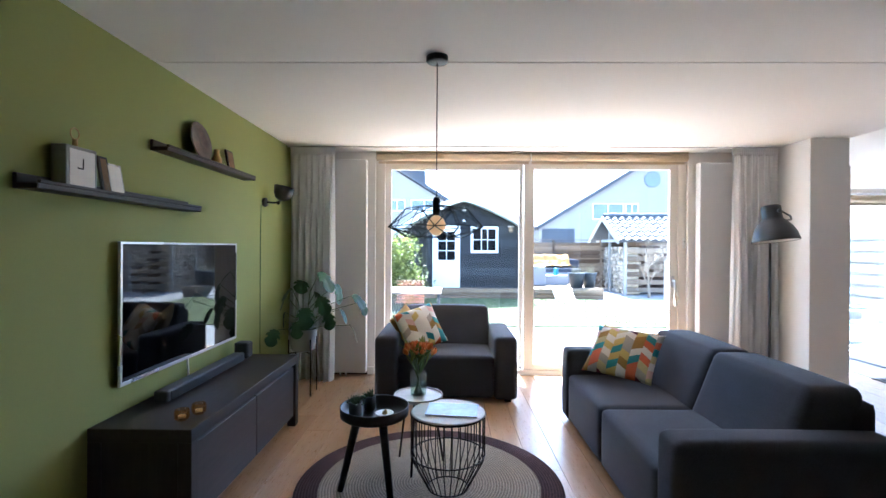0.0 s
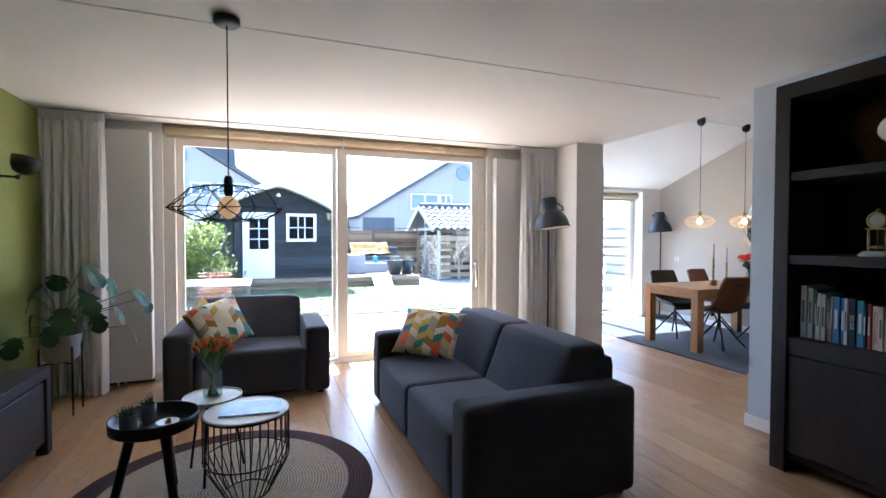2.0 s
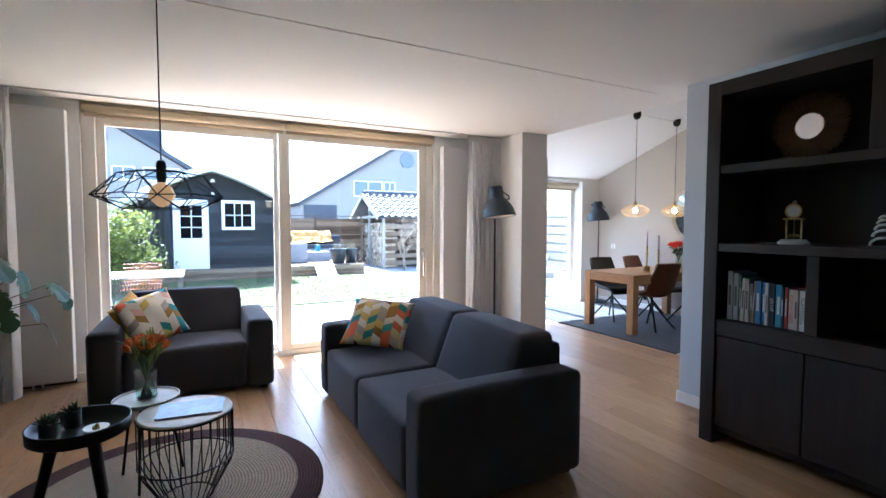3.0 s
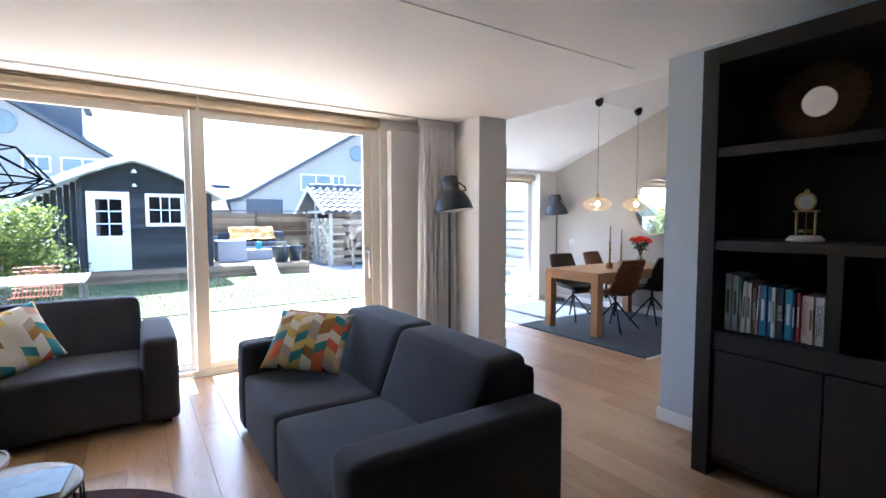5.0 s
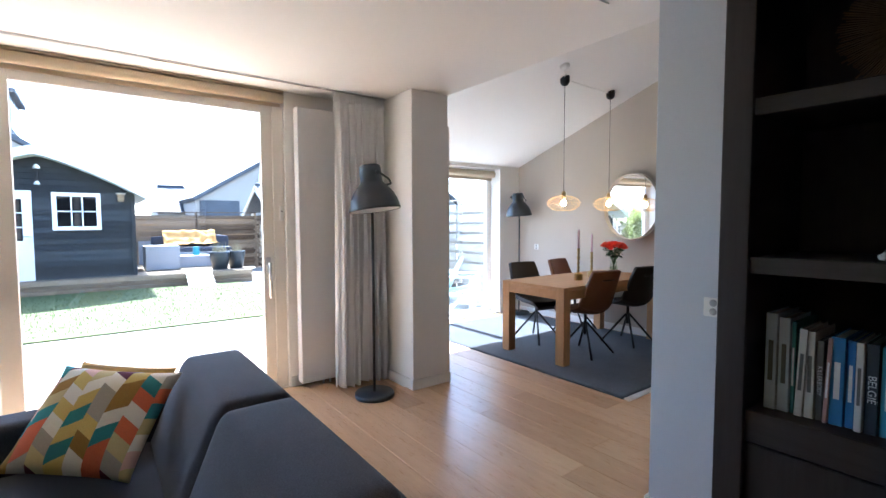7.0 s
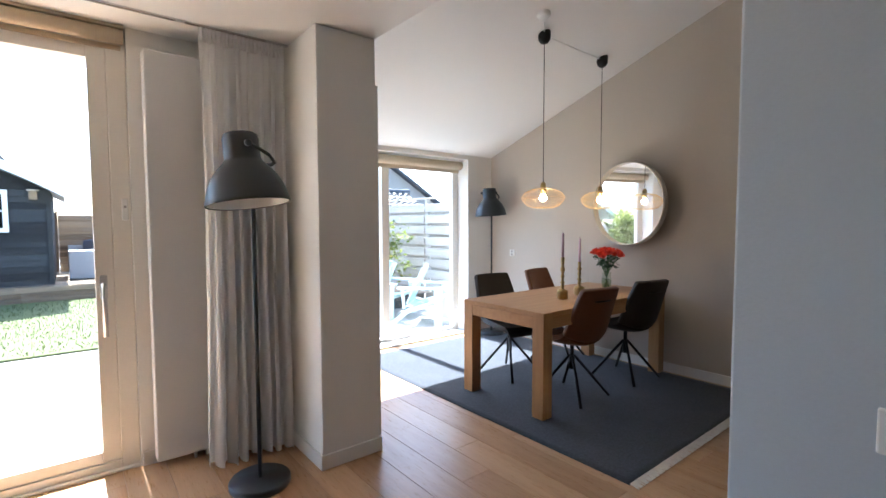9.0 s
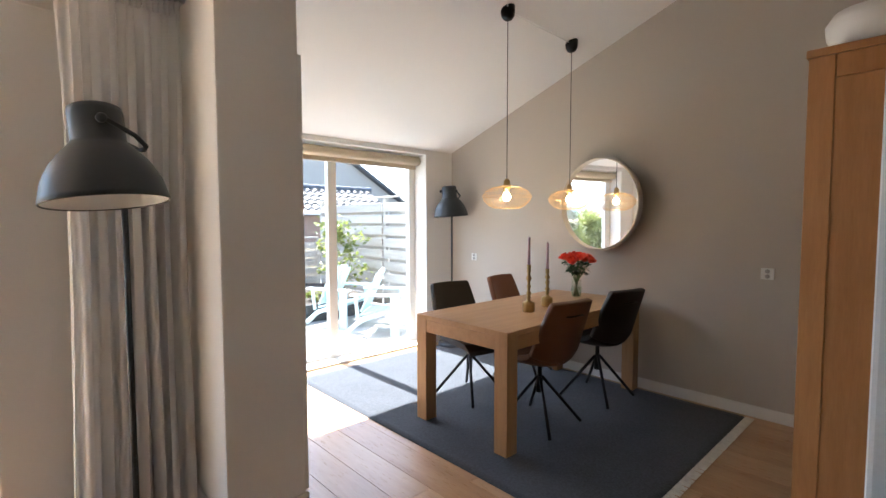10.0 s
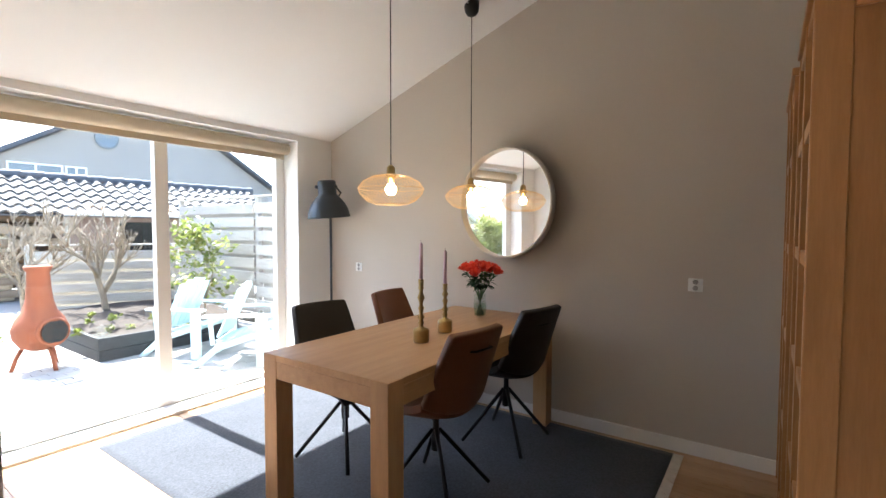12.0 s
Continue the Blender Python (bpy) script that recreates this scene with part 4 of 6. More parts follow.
def bouquet(x, y, z, n, spread, tall, mat, label, head, seed, leafy):
    rr = random.Random(seed)
    v = thing("flower_vase", label, "vase of flowers", pose(x, y, z))
    if leafy:
        prof = [(0.035, 0), (0.040, 0.004), (0.050, 0.07), (0.040, 0.125), (0.046, 0.155), (0.043, 0.155), (0.037, 0.125), (0.046, 0.07), (0.036, 0.008), (0.0, 0.006)]
    else:
        prof = [(0.05, 0), (0.053, 0.004), (0.055, 0.15), (0.052, 0.15), (0.050, 0.008), (0.0, 0.007)]
    part("glass", turned(prof, 28), M["clear_glass"], v, "clear glass vase", True)
    part("water", turned([(0.036, 0.009), (0.042, 0.07), (0.036, 0.09), (0.0, 0.09)] if leafy else [(0.048, 0.009), (0.049, 0.08), (0.0, 0.08)], 24), M["water"], v, "", True)
    stems, green = bmesh.new(), bmesh.new()
    for k in range(n):
        a = 6.283 * k / n * 1.618 * 2
        d = spread * math.sqrt((k + 0.6) / n)
        top = Vector((d * math.cos(a), d * math.sin(a), tall - 0.35 * d + rr.uniform(-0.015, 0.02)))
        foot = Vector((-0.025 * math.cos(a), -0.025 * math.sin(a), 0.012))
        neck = Vector((0.018 * math.cos(a), 0.018 * math.sin(a), 0.15))
        tube(stems, [foot, neck, top], 0.0032, 6)
        fl = bmesh.new()
        for ring, (rad, cnt, tilt) in enumerate(((head, 6, 0.2), (head * 0.72, 5, 0.1), (head * 0.42, 4, 0.0)) if leafy else ((head * 0.62, 3, 0.0), (head * 0.72, 3, 0.06))):
            for q in range(cnt):
                b = 6.283 * (q + 0.5 * ring) / cnt
                hgt = head * (1.1 if leafy else 1.75) + ring * 0.004
                prev = None
                for j in range(6):
                    t = j / 5
                    rr_ = rad * (math.sin(math.pi * min(1, t * 0.8 + 0.08)) if not leafy else (0.35 + 0.75 * t))
                    w = 0.6 * math.sin(math.pi * (0.12 + 0.8 * t)) * (1.25 if leafy else 1.1)
                    row = [fl.verts.new((rr_ * math.cos(b + o * w), rr_ * math.sin(b + o * w), t * hgt + (0.0 if o == 0 else -0.002))) for o in (-1, -0.5, 0, 0.5, 1)]
                    if prev:
                        for i in range(4):
                            fl.faces.new((prev[i], prev[i + 1], row[i + 1], row[i]))
                    prev = row
        part("flower", fl, mat, v, "", True, Matrix.Translation(top) @ Matrix.Rotation(math.atan2(top.y, top.x), 4, "Z") @ Matrix.Rotation(min(0.9, d * 7), 4, "Y"))
        for _ in range(5 if leafy else 2):
            t0 = rr.uniform(0.35, 0.9)
            b0 = neck.lerp(top, t0)
            az, el, ln_ = a + rr.uniform(-1.4, 1.4), rr.uniform(-0.5, 0.7) if leafy else rr.uniform(0.6, 1.2), rr.uniform(0.05, 0.075) if leafy else rr.uniform(0.10, 0.15)
            dv = Vector((math.cos(az) * math.cos(el), math.sin(az) * math.cos(el), math.sin(el)))
            sd = dv.cross(Vector((0, 0, 1))).normalized() * (0.022 if leafy else 0.013)
            p = [green.verts.new(b0), green.verts.new(b0 + dv * ln_ * 0.5 + sd), green.verts.new(b0 + dv * ln_ + Vector((0, 0, -0.012))), green.verts.new(b0 + dv * ln_ * 0.5 - sd), green.verts.new(b0 + dv * ln_ * 0.5 + Vector((0, 0, -0.006)))]
            for q in ((0, 1, 4), (1, 2, 4), (2, 3, 4), (3, 0, 4)):
                green.faces.new([p[i] for i in q])
    part("stems", stems, M["stem_green"], v, "", True)
    part("leaves", green, M["leaf_dark"] if leafy else M["leaf_garden"], v)


bouquet(0.50, 3.33, RT + 0.445, 15, 0.085, 0.30, M["tulip"], "orange tulips in a square-shouldered glass vase", 0.028, 3, False)

# wire pendant
pn = thing("pendant_lamp", "black geometric wire pendant lamp with a filament bulb", "pendant lamp", pose(0.620, 2.926, 0))
part("canopy", turned([(0.02, -0.035), (0.055, -0.033), (0.06, -0.028), (0.06, 0)], 32), M["black_metal"], pn, "", True, pose(0, 0, CEIL))
part("cord", rod([(0, 0, CEIL - 0.03), (0, 0, 1.66)], 0.003, 8), M["black_metal"], pn, "", True)
part("socket", turned([(0.014, 0.10), (0.021, 0.085), (0.021, 0.02), (0.017, 0.0), (0.014, 0.0)], 20), M["black_metal"], pn, "", True, pose(0, 0, 1.575))
part("bulb", turned([(0.0, -0.115), (0.022, -0.105), (0.050, -0.075), (0.055, -0.055), (0.040, -0.02), (0.014, 0.0)], 24, False), M["bulb_glass"], pn, "glowing amber glass bulb", True, pose(0, 0, 1.575))
part("filament", rod([(0.012 * math.cos(k * 1.3), 0.012 * math.sin(k * 1.3), 1.555 - 0.007 * k) for k in range(12)], 0.0022, 6), M["bulb"], pn, "glowing filament", True)
rim_hi = [(0.17 * math.cos(k * math.pi / 3), 0.17 * math.sin(k * math.pi / 3), 1.612) for k in range(6)]
rim_mid = [(0.285 * math.cos((k + 0.5) * math.pi / 3), 0.285 * math.sin((k + 0.5) * math.pi / 3), 1.505) for k in range(6)]
rim_mid2 = [(0.25 * math.cos(k * math.pi / 3), 0.25 * math.sin(k * math.pi / 3), 1.515) for k in range(6)]
rim_lo = [(0.155 * math.cos(k * math.pi / 3), 0.155 * math.sin(k * math.pi / 3), 1.455) for k in range(6)]
edges = []
for k in range(6):
    j = (k + 1) % 6
    edges += [(rim_hi[k], rim_hi[j]), (rim_lo[k], rim_lo[j]), (rim_hi[k], rim_mid[k]), (rim_hi[j], rim_mid[k]), (rim_mid[k], rim_mid2[k]), (rim_mid[k], rim_mid2[j]), (rim_mid[k], rim_lo[k]), (rim_mid[k], rim_lo[j]), (rim_hi[k], rim_mid2[k]), (rim_mid2[k], rim_lo[k]), (rim_hi[k], (0, 0, 1.635))]
for a, b in edges:
    part("shade_wire", rod([a, b], 0.0028, 6), M["black_metal"], pn)

# floor lamps


def floor_lamp(x, y, yaw, tilt, label, hx=-0.062, hy=-0.02):
    """A bell shade hung beside its pole; hx, hy: the shade's place from the pole."""
    f = thing("floor_lamp", label, "floor lamp", pose(x, y, 0, 0, 0, yaw), "floor lamps")
    ox, oy = hx + 0.062, hy + 0.02
    part("base", turned([(0.15, 0), (0.155, 0.008), (0.155, 0.03), (0.148, 0.04), (0.0, 0.042)], 48), M["grey_metal"], f, "", True)
    part("pole", rod([(0, 0, 0.04), (0, 0, 1.70)], 0.011, 12), M["grey_metal"], f, "", True)
    part("bracket", rod([(0, 0, 1.69), (ox * 0.2, oy * 0.2, 1.722), (-0.035 + ox * 0.7, oy * 0.7, 1.738), (-0.075 + ox, oy, 1.738)], 0.010, 10), M["grey_metal"], f, "", True)
    head = pose(hx, hy, 1.470, tilt, -4, 0)
    hd = part("shade", turned([(0.187, 0.0), (0.190, 0.004), (0.187, 0.02), (0.173, 0.078), (0.148, 0.130), (0.116, 0.172), (0.091, 0.198), (0.081, 0.214), (0.081, 0.310), (0.077, 0.328), (0.065, 0.336), (0.0, 0.337)], 48, False), M["grey_metal"], f, "bell-shaped metal shade", True, head)
    hd.modifiers.new("thick", "SOLIDIFY").thickness = 0.003
    part("inner_reflector", turned([(0.183, 0.004), (0.169, 0.078), (0.143, 0.127), (0.110, 0.167), (0.06, 0.193), (0.0, 0.198)], 40, False), M["white_plastic"], f, "white inside of the shade", True, head)
    for s_ in (-1, 1):
        part("hinge", turned([(0.016, 0), (0.016, 0.018), (0.008, 0.026)], 14), M["grey_metal"], f, "", True, pose(-0.08 + ox, oy + s_ * 0.084, 1.748, -90 * s_, 0, 0))
    part("handle", rod([(p + ox, q + oy, r) for p, q, r in ((-0.08, 0.09, 1.753), (0.01, 0.10, 1.70), (0.05, 0.06, 1.672), (0.055, 0.0, 1.667), (0.05, -0.06, 1.672), (0.01, -0.10, 1.70), (-0.08, -0.09, 1.753))], 0.008, 8), M["grey_metal"], f, "curved yoke", True)
    return f


floor_lamp(3.765, 4.86, 0, -7, "dark grey metal floor lamp with a bell shade by the curtain", -0.075, -0.185)
floor_lamp(7.10, 6.50, 20, -2, "dark grey metal floor lamp with a bell shade in the corner")

# ---- bookcase ----
bc = thing("bookcase", "tall dark brown oak bookcase with open shelves and doors below", "bookcase")
bx0, bx1, by0, by1 = 3.62, WALL_A - 0.003, 0.36, 2.278
part("side_panel", bx(bx0, bx1, by1 - 0.085, by1, 0, 2.264, 0.004, 2), DV, bc)
part("side_panel", bx(bx0, bx1, by0, by0 + 0.085, 0, 2.264, 0.004, 2), DV, bc)
part("top_rail", bx(bx0, bx1, by0 + 0.085, by1 - 0.085, 2.176, 2.264, 0.004, 2), D, bc)
part("back_panel", bx(bx1 - 0.012, bx1, by0 + 0.085, by1 - 0.085, 0.12, 2.176), DV, bc)
for z0, z1 in ((1.700, 1.752), (1.222, 1.274), (0.697, 0.797)):
    part("shelf", bx(bx0 + 0.012, bx1 - 0.012, by0 + 0.085, by1 - 0.085, z0, z1, 0.003, 1), D, bc)
part("post", bx(bx0 + 0.012, bx1 - 0.012, 1.655, 1.715, 0.797, 1.222, 0.003, 1), DV, bc)
part("post", bx(bx0 + 0.012, bx1 - 0.012, 1.39, 1.475, 1.752, 2.176, 0.003, 1), DV, bc)
part("plinth", bx(bx0 + 0.05, bx1 - 0.012, by0 + 0.085, by1 - 0.085, 0.07, 0.12), DV, bc)
for k in range(4):
    w = 0.485
    y1 = by1 - 0.088 - k * w
    y0 = max(by0 + 0.088, y1 - w + 0.006)
    if y1 > y0 + 0.05:
        part("door", bx(bx0 + 0.016, bx0 + 0.04, y0, y1, 0.125, 0.690, 0.003, 1), DV, bc, "plain dark door")
part("core", bx(bx0 + 0.045, bx1 - 0.012, by0 + 0.085, by1 - 0.085, 0.12, 0.697), M["black_metal"], bc)


def book_mat(i, c):
    return plain("book_cover_%d" % i, c, 0.5, var=0.08, coarse=6, fine=90, bump=0.05)


BOOKS = [((0.58, 0.64, 0.70), 0.032, 0.30), ((0.50, 0.56, 0.62), 0.030, 0.29), ((0.06, 0.22, 0.22), 0.012, 0.28), ((0.66, 0.62, 0.56), 0.022, 0.265), ((0.60, 0.58, 0.54), 0.024, 0.26), ((0.13, 0.12, 0.11), 0.018, 0.235), ((0.40, 0.24, 0.22), 0.012, 0.25),
         ((0.05, 0.21, 0.46), 0.034, 0.255), ((0.04, 0.16, 0.42), 0.020, 0.25), ((0.60, 0.60, 0.58), 0.018, 0.25), ((0.02, 0.03, 0.05), 0.030, 0.25), ((0.06, 0.27, 0.46), 0.034, 0.245), ((0.02, 0.05, 0.12), 0.014, 0.23), ((0.45, 0.06, 0.05), 0.016, 0.235),
         ((0.62, 0.52, 0.44), 0.030, 0.225), ((0.58, 0.50, 0.46), 0.022, 0.225), ((0.70, 0.70, 0.68), 0.036, 0.225)]
TITLES = {5: ("KILLERBODY", (0.7, 0.7, 0.7)), 10: ("BELGIË", (0.7, 0.7, 0.7)), 14: ("KOEKJESBIJBEL", (0.45, 0.05, 0.04)), 16: ("SOEPBIJBEL", (0.02, 0.02, 0.03))}
by = 2.165
for i, (c, w, h) in enumerate(BOOKS):
    x0 = bx0 + 0.075 + 0.006 * (i % 3)
    dpt = 0.19
    b = thing("book", "upright hardback book on the shelf", "book", pose(x0, by - w / 2, 0.798, (2.0 if i in (3, 6) else 0), 0, 0), "books on the shelf")
    m = book_mat(i, c)
    part("spine", bx(0, 0.004, -w / 2 + 0.001, w / 2 - 0.001, 0, h, 0.001, 1), m, b)
    part("cover", bx(0.004, dpt, -w / 2 + 0.001, -w / 2 + 0.004, 0, h), m, b)
    part("cover", bx(0.004, dpt, w / 2 - 0.004, w / 2 - 0.001, 0, h), m, b)
    part("pages", bx(0.0045, dpt - 0.006, -w / 2 + 0.0045, w / 2 - 0.0045, 0.004, h - 0.005), M["paper"], b)
    word = TITLES.get(i, ("", 0))
    if word[0]:
        cu = bpy.data.curves.new("title", "FONT")
        cu.body, cu.size, cu.align_x, cu.align_y = word[0], w * 0.85, "CENTER", "CENTER"
        tmp = bpy.data.objects.new("title", cu)
        me = bpy.data.meshes.new_from_object(tmp)
        bpy.data.objects.remove(tmp)
        me.materials.append(plain("ink_%d" % i, word[1], 0.6, var=0.02))
        span = max(v.co.x for v in me.vertices) - min(v.co.x for v in me.vertices)
        kx = min(1.0, h * 0.8 / span)
        t = share("title", me, b, Matrix(((0, 0, -1, -0.0006), (0, -kx, 0, 0), (-kx, 0, 0, h * 0.5), (0, 0, 0, 1))))
    else:
        part("title_bar", bx(-0.0006, 0, -w * 0.2, w * 0.2, h * 0.3, h * 0.72), book_mat(100 + i, tuple(0.7 if sum(c) < 0.9 else 0.12 for _ in range(3))), b, "printed spine lettering")
    by -= w + 0.0015

# anniversary clock, sunburst mirror, stacked rings
ac = thing("anniversary_clock", "brass anniversary clock on a pale round base", "clock", pose(3.78, 1.85, 1.275, 0, 0, 180))
part("base", turned([(0.075, 0), (0.078, 0.01), (0.066, 0.02), (0.062, 0.028), (0.0, 0.03)], 32), M["white_plastic"], ac, "", True)
for y in (-0.038, 0.038):
    part("column", turned([(0.007, 0), (0.005, 0.02), (0.007, 0.06), (0.005, 0.11), (0.008, 0.115)], 12), M["brass"], ac, "", True, pose(0, y, 0.028))
part("crown_plate", bx(-0.02, 0.02, -0.05, 0.05, 0.142, 0.15, 0.003, 1), M["brass"], ac)
part("dial", turned([(0.038, 0), (0.038, 0.012), (0.030, 0.014)], 32), M["pot_grey"], ac, "white dial with brass rim", True, pose(0.0, 0, 0.19, 0, 90, 0))
part("bezel", rod([(0.012, 0.038 * math.cos(k * math.pi / 14), 0.19 + 0.038 * math.sin(k * math.pi / 14)) for k in range(28)], 0.007, 6, closed=True), M["brass"], ac, "", True)
part("finial", turned([(0.006, 0), (0.012, 0.01), (0.004, 0.02)], 12), M["brass"], ac, "", True, pose(0, 0, 0.232))
for k in range(4):
    a = k * math.pi / 2
    part("pendulum_ball", turned([(0.0, -0.01), (0.008, -0.006), (0.01, 0), (0.008, 0.006), (0.0, 0.01)], 12, False), M["brass"], ac, "", True, pose(0.02 * math.cos(a), 0.02 * math.sin(a), 0.05))
part("pendulum_rod", rod([(0, 0, 0.03), (0, 0, 0.14)], 0.002, 6), M["brass"], ac)

sm = thing("sunburst_mirror", "round mirror with a brown fibre sunburst rim", "mirror", pose(3.985, 1.885, 1.972, 0, 0, 0) @ pose(0, 0, 0, 0, -88, 0))
part("glass", turned([(0.076, 0.0), (0.076, 0.006), (0.0, 0.006)], 40), M["mirror"], sm)
bm = bmesh.new()
rr = random.Random(2)
for k in range(150):
    a = 6.283 * k / 150
    r1 = rr.uniform(0.185, 0.21)
    tube(bm, [(0.070 * math.cos(a), 0.070 * math.sin(a), 0.002), (r1 * math.cos(a), r1 * math.sin(a), 0.002 + rr.uniform(-0.004, 0.006))], 0.0045, 5, 0.003)
part("ray_rim", bm, M["wicker"], sm, "brown fibre rays")
sr = thing("ring_sculpture", "pale stacked arches sculpture on the shelf", "sculpture", pose(3.80, 1.46, 1.275, 0, 0, 0))
for i, (r, z) in enumerate(((0.055, 0.0), (0.045, 0.045), (0.036, 0.08), (0.028, 0.11), (0.02, 0.135))):
    part("arch", rod([(0, r * math.cos(k * math.pi / 12), z + 0.006 + r * 0.75 * math.sin(k * math.pi / 12)) for k in range(13)], 0.0065, 8), M["white_plastic"], sr, "", True)


def socket(at, n):
    s = thing("wall_socket", "white double wall socket on the wall", "socket", at, "wall sockets")
    part("plate", bx(-0.008, 0, -0.04, 0.04, -0.04 * n, 0.04 * n, 0.004, 2), M["white_plastic"], s)
    for k in range(n):
        z = -0.04 * n + 0.04 + 0.08 * k
        for dz in (-0.018, 0.018):
            part("well", turned([(0.015, 0), (0.0135, 0.002), (0.0, 0.0022)], 20), M["pot_grey"], s, "", True, pose(-0.009, 0, z + dz, 0, -90, 0))


socket(pose(WALL_A, 2.482, 1.024), 1)
socket(pose(EAST, 3.535, 1.038), 1)
socket(pose(EAST, 6.347, 1.011), 1)
rm = thing("remote_control", "white shade control in a holder on the door frame", "remote control")
part("body", bx(3.255, 3.285, 5.500, 5.5155, 1.40, 1.52, 0.004, 2), M["white_plastic"], rm)
part("button", bx(3.264, 3.276, 5.4975, 5.5005, 1.47, 1.482), M["pot_grey"], rm)

# ---- dining room ----
rugd = thing("rug", "large blue-grey flat woven rug with cream fringes", "rug", pose(6.255, 5.10, 0))
bm = bmesh.new()
nx, ny = 40, 60
gr = [[bm.verts.new((-0.985 + 1.97 * i / nx, -1.48 + 2.96 * j / ny, 0.009 + 0.002 * noise.noise((i * 0.35, j * 0.3, 1.0)))) for i in range(nx + 1)] for j in range(ny + 1)]
for j in range(ny):
    for i in range(nx):
        bm.faces.new((gr[j][i], gr[j][i + 1], gr[j + 1][i + 1], gr[j + 1][i]))
edge = [gr[0][i] for i in range(nx + 1)] + [gr[j][nx] for j in range(1, ny + 1)] + [gr[ny][i] for i in range(nx - 1, -1, -1)] + [gr[j][0] for j in range(ny - 1, 0, -1)]
low = [bm.verts.new((v.co.x * 1.001, v.co.y * 1.001, 0.001)) for v in edge]
for k in range(len(edge)):
    q = (k + 1) % len(edge)
    bm.faces.new((edge[q], edge[k], low[k], low[q]))
part("weave", bm, M["rug_blue"], rugd, "", True)
bm = bmesh.new()
rr = random.Random(7)
for k in range(230):
    x = -0.98 + 1.96 * k / 229
    tube(bm, [(x, -1.478, 0.007), (x + rr.uniform(-0.006, 0.006), -1.50, 0.006), (x + rr.uniform(-0.012, 0.012), -1.532, 0.004)], 0.0038, 4)
part("fringe", bm, plain("fringe_cream", (0.62, 0.58, 0.50), 0.95, var=0.15, coarse=20), rugd, "cream knotted fringe")
RZ = 0.012

tb = thing("dining_table", "solid oak dining table with thick square corner legs", "dining table", pose(0, 0, RZ))
TX0, TX1, TY0, TY1, TZ = 5.525, 7.245, 4.405, 5.225, 0.748
part("tabletop", bx(TX0 + 0.002, TX1 - 0.002, TY0 + 0.002, TY1 - 0.002, TZ - 0.032, TZ, 0.003, 2), M["oak_table"], tb)
for x in (TX0, TX1 - 0.098):
    for y in (TY0, TY1 - 0.098):
        part("leg", bx(x, x + 0.098, y, y + 0.098, 0, TZ - 0.0005, 0.003, 2), M["oak_post"], tb)
for y0 in (TY0 + 0.003, TY1 - 0.033):
    part("apron", bx(TX0 + 0.098, TX1 - 0.098, y0, y0 + 0.03, TZ - 0.118, TZ - 0.033, 0.002, 1), M["oak_table"], tb)
for x0 in (TX0 + 0.003, TX1 - 0.033):
    part("apron", bx(x0, x0 + 0.03, TY0 + 0.098, TY1 - 0.098, TZ - 0.118, TZ - 0.033, 0.002, 1), M["oak_table"], tb)
TOP = TZ + RZ


def chair_surface(rows, n=16):
    """A padded shell from rows of (y, z, half width, curl)."""
    bm = bmesh.new()
    g = []
    for y, z, w, curl in rows:
        row = []
        for i in range(n + 1):
            u = 2 * i / n - 1
            row.append(bm.verts.new((u * w, y - curl[0] * u * u, z + curl[1] * u * u)))
        g.append(row)
    for a, b in zip(g, g[1:]):
        for i in range(n):
            bm.faces.new((a[i], a[i + 1], b[i + 1], b[i]))
    return bm


def dining_chair(leather, label, m):
    """Bucket chair, facing +y, origin under the swivel column."""
    c = thing("dining_chair", label, "dining chair", m, "chairs round the table")
    seat = [(0.235, 0.405, 0.17, (0.02, 0.0)), (0.248, 0.437, 0.205, (0.02, 0.005)), (0.225, 0.460, 0.222, (0.015, 0.012)), (0.10, 0.456, 0.232, (0, 0.030)), (-0.02, 0.444, 0.236, (0, 0.052)), (-0.12, 0.446, 0.234, (-0.02, 0.075)), (-0.175, 0.470, 0.228, (-0.05, 0.07))]
    back = [(-0.178, 0.475, 0.228, (-0.055, 0.06)), (-0.205, 0.535, 0.226, (-0.078, 0.02)), (-0.230, 0.63, 0.219, (-0.072, 0.0)), (-0.254, 0.73, 0.208, (-0.055, 0.0)), (-0.278, 0.82, 0.198, (-0.04, 0.0)), (-0.291, 0.872, 0.191, (-0.03, -0.002)), (-0.295, 0.892, 0.182, (-0.025, -0.004))]
    for nm, rows in (("seat", seat), ("backrest", back)):
        o = part(nm, chair_surface(rows), leather, c, "", True)
        s = o.modifiers.new("thick", "SOLIDIFY")
        s.thickness, s.offset = 0.044, 0.0
        v = o.modifiers.new("round", "BEVEL")
        v.width, v.segments, v.limit_method = 0.012, 3, "ANGLE"
        d = o.modifiers.new("soft", "SUBSURF")
        d.levels = d.render_levels = 1
    part("pull_strap", rod([(-0.07, -0.285, 0.795), (-0.06, -0.312, 0.798), (0.06, -0.312, 0.798), (0.07, -0.285, 0.795)], 0.006, 8), M["black_metal"], c, "black grip on the back", True)
    part("column", turned([(0.024, 0.22), (0.024, 0.32), (0.016, 0.325), (0.016, 0.43), (0.05, 0.435), (0.05, 0.445)], 18), M["black_metal"], c, "", True)
    for k in range(4):
        a = math.radians(45 + 90 * k + 12)
        part("leg", rod([(0.016 * math.cos(a), 0.016 * math.sin(a), 0.33), (0.29 * math.cos(a), 0.29 * math.sin(a), 0.010)], 0.0115, 10), M["black_metal"], c, "", True)
    return c


